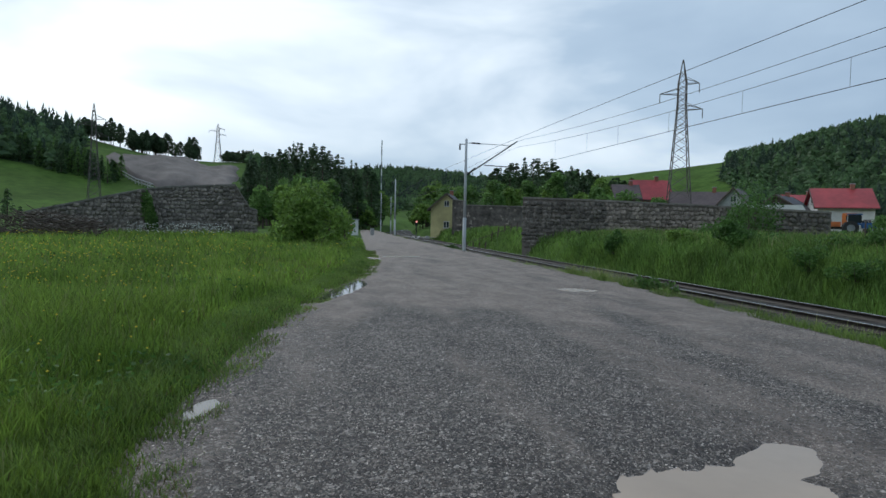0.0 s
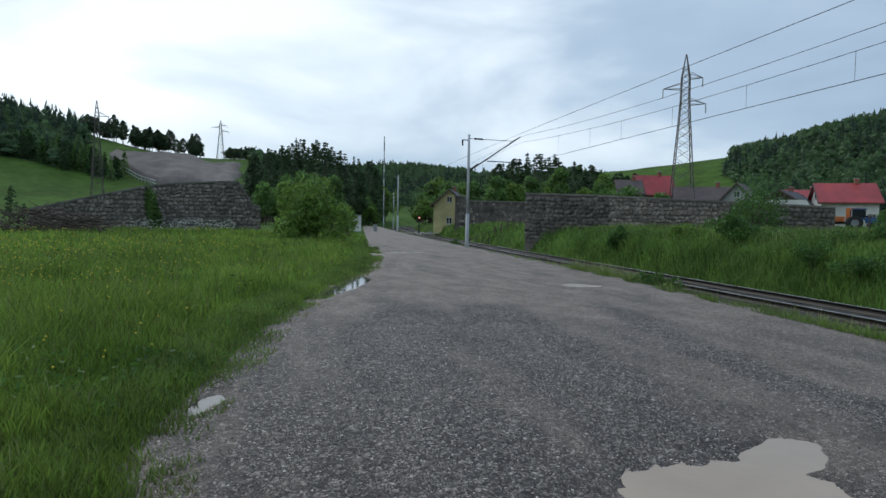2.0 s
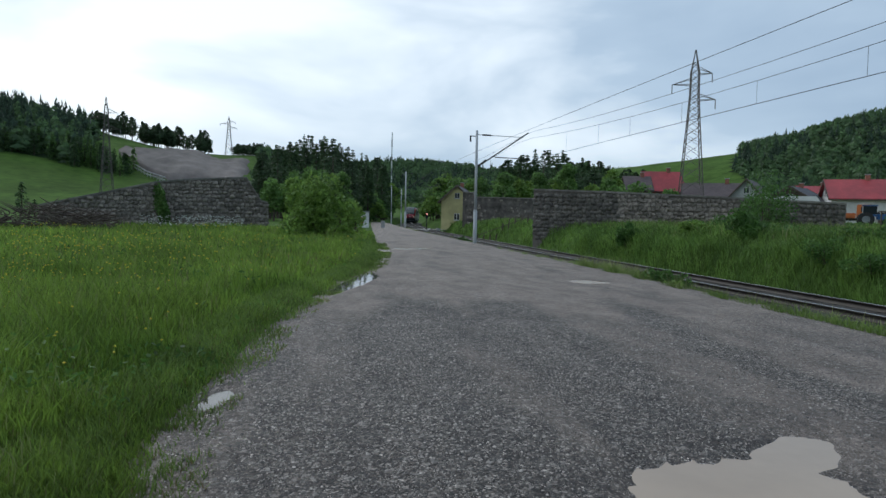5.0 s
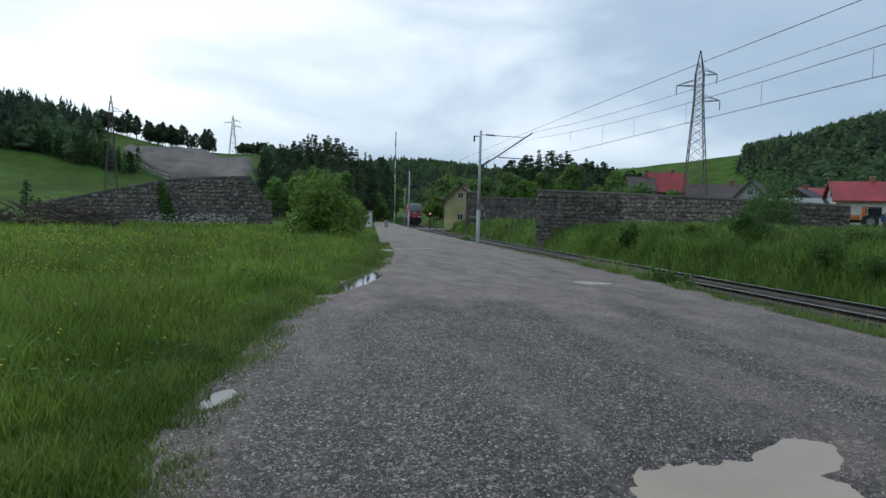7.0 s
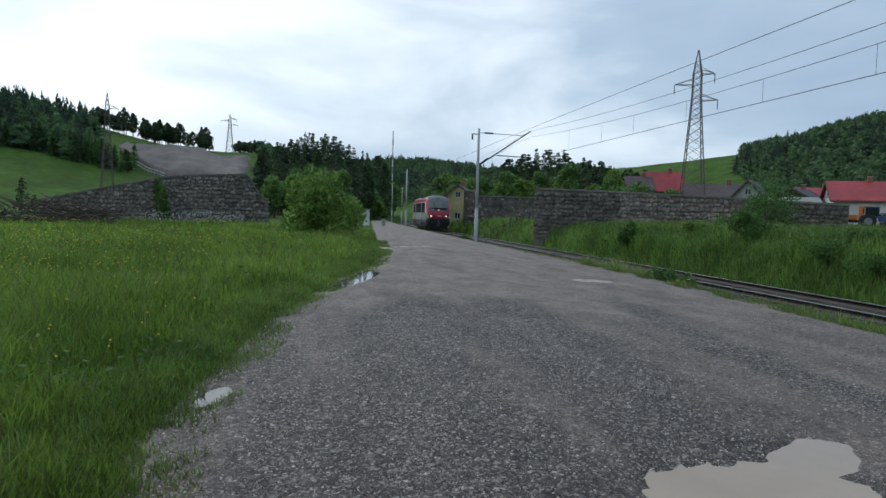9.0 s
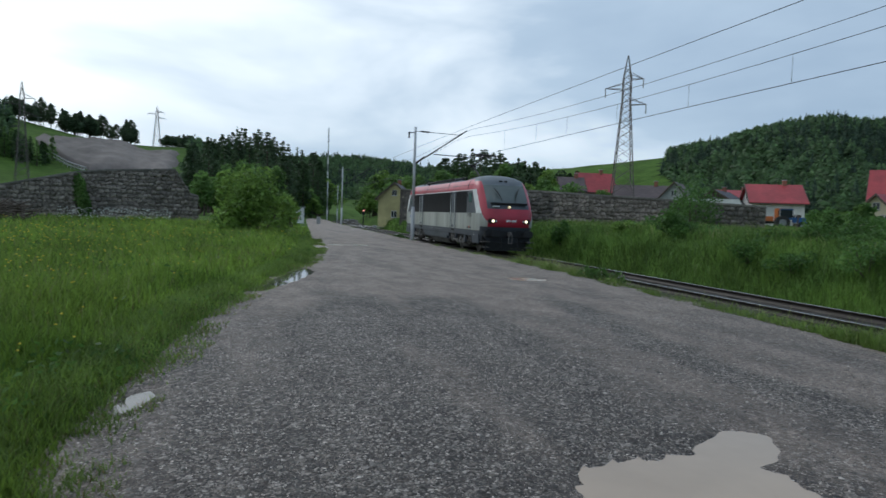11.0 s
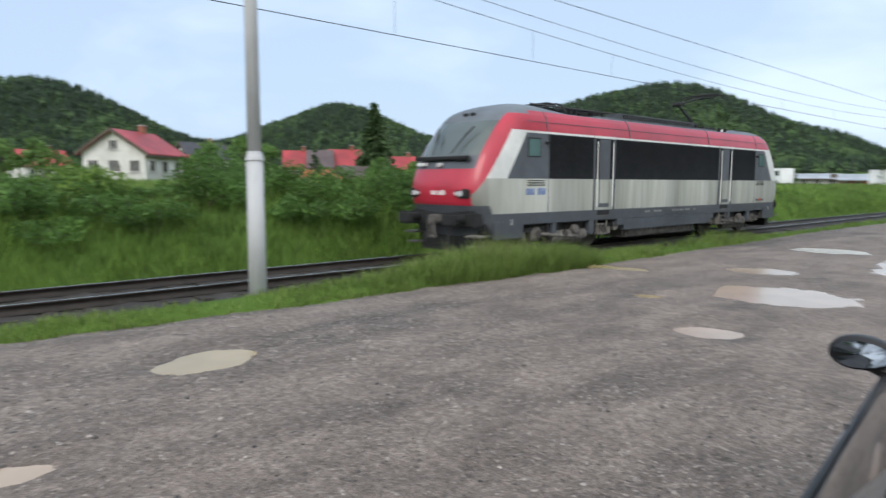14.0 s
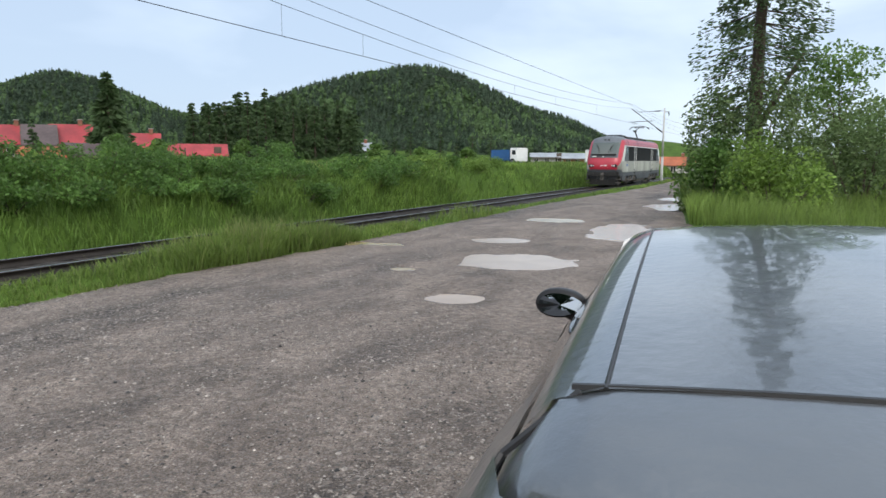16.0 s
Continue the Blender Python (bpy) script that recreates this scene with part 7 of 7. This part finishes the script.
    for az, d, h in ((28.0, 72, 5.0), (30.6, 76, 4.0), (26.5, 80, 4.6), (50.0, 60, 2.4), (57.8, 56, 2.0), (60.5, 60, 3.2), (62.5, 62, 3.4), (64.8, 64, 3.0), (67.6, 60, 2.6), (98, 70, 4.2), (100.4, 66, 4.0), (110.8, 70, 3.0), (112.5, 58, 3.8), (115, 60, 4.6), (117, 66, 4.0), (87.6, 74, 2.2), (79, 66, 3.6), (76, 60, 3.2), (73.5, 60, 3.0), (126.5, 66, 2.8), (129.5, 70, 2.4), (136, 72, 2.6), (139, 60, 2.2), (147, 64, 2.2), (151, 62, 1.9), (155, 66, 2.0)):
        x, y = polar(az, d)
        broadleaf("garden_tree", "leafy green garden tree near the houses", x, y, h, h * 0.5, int(az * 10), G_BROAD, 800, group="garden trees", size=0.2)
    # spruces beyond the bank
    x, y = polar(126.0, 82)
    conifer("garden_spruce", "tall dense spruce beside the sheds", x, y, 10.2, 3.3, 77, G_SPRUCE, 3600, 0.02)
    x, y = polar(120.9, 78)
    conifer("garden_spruce", "small pointed spruce before a red roof", x, y, 4.3, 1.3, 78, G_SPRUCE, 1500, 0.02)
    for i in range(30):
        az = 131.8 + 13.6 * i / 29 + rng.uniform(-0.3, 0.3)
        d = rng.uniform(96, 112)
        el = float(np.interp(az, (131, 133, 138, 142.5, 146), (4.5, 5.1, 6.0, 5.6, 4.4))) * rng.uniform(0.82, 1.03)
        x, y = polar(az, d)
        conifer("spruce_tree", "dark spruce in a dense row behind the bank", x, y, max(4, d * math.tan(radians(el)) + 0.6), rng.uniform(1.8, 2.6), 400 + i, G_SPRUCE, 2200, 0.03, group="spruce row")
    for i, az in enumerate((146.8, 148.6, 150.0, 151.2, 152.6, 154.0, 155.4, 157.0, 160, 166)):
        d = 92 + 5 * (i % 3)
        x, y = polar(az, d)
        conifer("young_spruce", "young spruce behind the bank", x, y, 3.0 + 1.9 * ((i * 7) % 5) / 4, 1.3, 500 + i, G_SPRUCE, 1000, 0.02, group="young spruces")
    # trees beside the lane behind the car
    t = conifer("old_spruce", "old half-bare spruce with a dark twin trunk", 0.75, -25.5, 15.5, 2.9, 91, G_SPRUCE, 30000, 0.22, sparse=0.3)
    part("second_trunk", rodm((0.1, 0.1, 1.5), (-0.25, 0.1, 11), 0.15, 0.05, 8), M_BARK, t)
    part("side_limb", rodm((0, 0, 2.6), (-1.4, -0.4, 5.4), 0.12, 0.05, 7), M_BARK, t)
    broadleaf("verge_tree", "leafy broadleaf tree beside the lane", -2.2, -31, 6.2, 2.6, 92, G_BROAD, 6000, size=0.085)
    bush("willow_bush", "large pale green willow bush beside the lane", 0.35, -24.5, 2.5, 2.2, 3.9, 10000, 0.07, G_PALE, 93)
    bush("willow_bush", "spreading pale willow bush in the grass", -2.6, -25.5, 2.6, 2.2, 3.0, 7000, 0.07, G_PALE, 94)
    bush("dogwood_bush", "bright yellow-green bush by the tall grass", 0.0, -21.0, 1.7, 1.2, 1.9, 4500, 0.065, G_WILLOW, 95)
    bush("dark_bush", "dense dark green bush at the lane's edge", 1.75, -23.0, 0.8, 1.3, 1.9, 2400, 0.09, G_BUSH, 96)
    broadleaf("verge_tree", "smaller broadleaf tree behind the bushes", -6.5, -34, 6.0, 3.0, 97, G_BROAD, 4500, size=0.1)
    # willow and ivy on the meadow side
    bush("willow_bush", "round bright green willow bush by the lane", 0.95, 38.5, 2.3, 2.0, 3.1, 5200, 0.13, G_WILLOW, 98)
    bush("sapling_bush", "slim green sapling beside the lane", 3.6, 52, 0.9, 0.9, 2.4, 900, 0.14, G_WILLOW, 99)
    x, y = polar(-12.1, 53.6)
    bush("ivy_bush", "dense green ivy climbing the rubble wall", x, y, 1.1, 0.5, 2.9, 3000, 0.12, G_BROAD, 100, category="ivy")
    # shrubs on the bank
    for i in range(64):
        yy = rng.uniform(-48, 34)
        off = rng.uniform(5.2, 10.5)
        if 40.5 < math.degrees(math.atan2(float(track_x(yy)) + off, yy)) < 48:
            continue
        h = rng.uniform(0.7, 1.35) * (1.25 if -24 < yy < 6 else 0.85)
        bush("bank_shrub", "dense green shrub on top of the bank", float(track_x(yy)) + off, yy, rng.uniform(0.8, 1.7), rng.uniform(0.8, 1.5), h * 0.85, 2000, 0.06, G_BUSH if i % 3 else G_WILLOW, 600 + i, group="bank shrubs")
    for x, y, h, w in ((24.5, 31.5, 2.9, 1.7), (25.6, 32.5, 2.6, 1.5), (18.5, 25, 1.1, 1.0), (17.2, 33, 1.1, 0.7), (19.5, 15.5, 1.0, 0.8), (10.6, 18.2, 1.0, 0.9), (10.2, 17.0, 0.8, 0.7), (9.3, 6.4, 0.75, 0.3), (11.2, 46, 1.0, 0.9), (22.0, 20.0, 1.4, 1.0)):
        bush("trackside_shrub", "leafy green shrub beside the track", x, y, w, w * 0.8, h, 1700, 0.08, G_WILLOW if h < 0.9 else G_BUSH, int(x * 31 + y * 7), group="trackside shrubs")
    for i in range(70):
        yy = rng.uniform(-32, 20)
        off = rng.uniform(3.9, 7.0)
        bush("bramble", "low leafy bramble on the face of the bank", float(track_x(yy)) + off, yy, rng.uniform(0.7, 1.3), rng.uniform(0.7, 1.4), rng.uniform(0.45, 0.85), 1000, 0.06, G_BUSH, 1600 + i, group="brambles")
    # edge trees on the left hill's meadow
    for i in range(64):
        az = -24 + 10 * i / 63 + rng.uniform(-0.2, 0.2)
        d = rise(az, float(np.interp(az, (-40, -21.8, -14.9), (6.0, 3.9, 2.5))) + rng.uniform(-0.15, 0.5)) or 300
        x, y = polar(az, d)
        conifer("hill_spruce", "dark spruce at the edge of the hill meadow", x, y, rng.uniform(6.5, 11), rng.uniform(1.9, 2.7), 700 + i, G_SPRUCE if i % 3 else G_BROAD, 420, 0.03, group="hill spruces")
    for i in range(84):
        az = rng.choice((rng.uniform(-17, -10.4), rng.uniform(-13.4, -8.2), rng.uniform(-6.6, -4)))
        x, y = polar(az, crest(az) + rng.uniform(-14, 16))
        conifer("hill_pine", "dark pine on the ridge above the quarry", x, y, rng.uniform(8, 14.5) * (0.6 if az > -7 else 1), rng.uniform(2.8, 4.2), 800 + i, G_PINE, 420, 0.22, group="ridge pines", pine=bool(i % 4))
    for i, (az, d) in enumerate(((-21.4, 165), (-20.6, 92), (-12.6, 108))):
        x, y = polar(az, d)
        conifer("field_spruce", "single small spruce in the hill meadow", x, y, (6.5, 2.4, 3.0)[i], (2.0, 0.9, 1.0)[i], 870 + i, G_SPRUCE, 400, 0.03)


def quarry_rail():
    """A pale guard rail slanting down the hillside below the quarry."""
    fe = new("guard_rail")
    tagged(fe, "pale weathered guard rail slanting down the hillside", "guard rail")
    pts = []
    for az, el in ((-14.4, 3.5), (-13.6, 3.1), (-12.9, 2.75), (-12.2, 2.4), (-11.6, 2.2)):
        x, y = polar(az, (rise(az, el) or 330) - 6)
        pts.append((x, y, float(land(x, y))))
    for a, b in zip(pts, pts[1:]):
        for z in (0.9, 2.0):
            part("rail", rodm((a[0], a[1], a[2] + z), (b[0], b[1], b[2] + z), 0.22, seg=6), W_GREY, fe)
        for t in (0.0, 0.33, 0.66):
            x, y = a[0] + (b[0] - a[0]) * t, a[1] + (b[1] - a[1]) * t
            g = float(land(x, y))
            part("post", rodm((x, y, g - 0.3), (x, y, g + 2.1), 0.14, seg=6), W_GREY, fe)


def brush_pile():
    rng = random.Random(4)
    p = new("brush_pile")
    x, y = polar(-19.5, 46)
    p.matrix_basis = pose(x, y, float(land(x, y)))
    tagged(p, "tangled pile of dead brown branches", "brush pile")
    bm = bmesh.new()
    for i in range(420):
        a = Vector((rng.uniform(-4.5, 3.6), rng.uniform(-1.2, 1.2), rng.uniform(0, 1.5)))
        a.z *= 1 - 0.10 * abs(a.x)
        d = Vector((rng.uniform(-1.3, 1.3), rng.uniform(-0.6, 0.6), rng.uniform(-0.25, 0.65)))
        rod(bm, a, a + d, 0.045, 0.012, 4)
    tagged(part("branches", bm, M_TWIG, p), kind="stuff")


far_forest()
quarry()
quarry_rail()
grow_grass()
plant_trees()
brush_pile()


# ---- what moves ----
# seconds and the place of the locomotive's middle along the line
RUN = ((0.0, 280.8), (3.0, 214.8), (7.0, 126.8), (8.0, 105.0), (10.5, 50.4), (11.0, 39.9), (11.5, 30.1), (12.0, 20.1), (12.5, 10.3), (13.0, 0.0), (13.5, -10.0), (14.0, -20.5), (14.5, -30.3), (16.0, -61.7))


def motions():
    rows = []
    for t, y in RUN:
        sl = (float(track_x(y + 5)) - float(track_x(y - 5))) / 10
        rows.append((t, pose(float(track_x(y)), y, float(track_z(y)), 0, 0, 180 - math.degrees(math.atan(sl)))))
    walk(LOCO, rows)
    for ws, y0 in WHEELSETS:
        turns = []
        for i in range(481):
            t = i / 30
            y = float(np.interp(t, [r[0] for r in RUN], [r[1] for r in RUN]))
            turns.append((t, pose(0, y0, 0.575) @ Euler((math.fmod((y - 281) / 0.575, 2 * math.pi), 0, 0)).to_matrix().to_4x4()))
        walk(ws, turns)


motions()
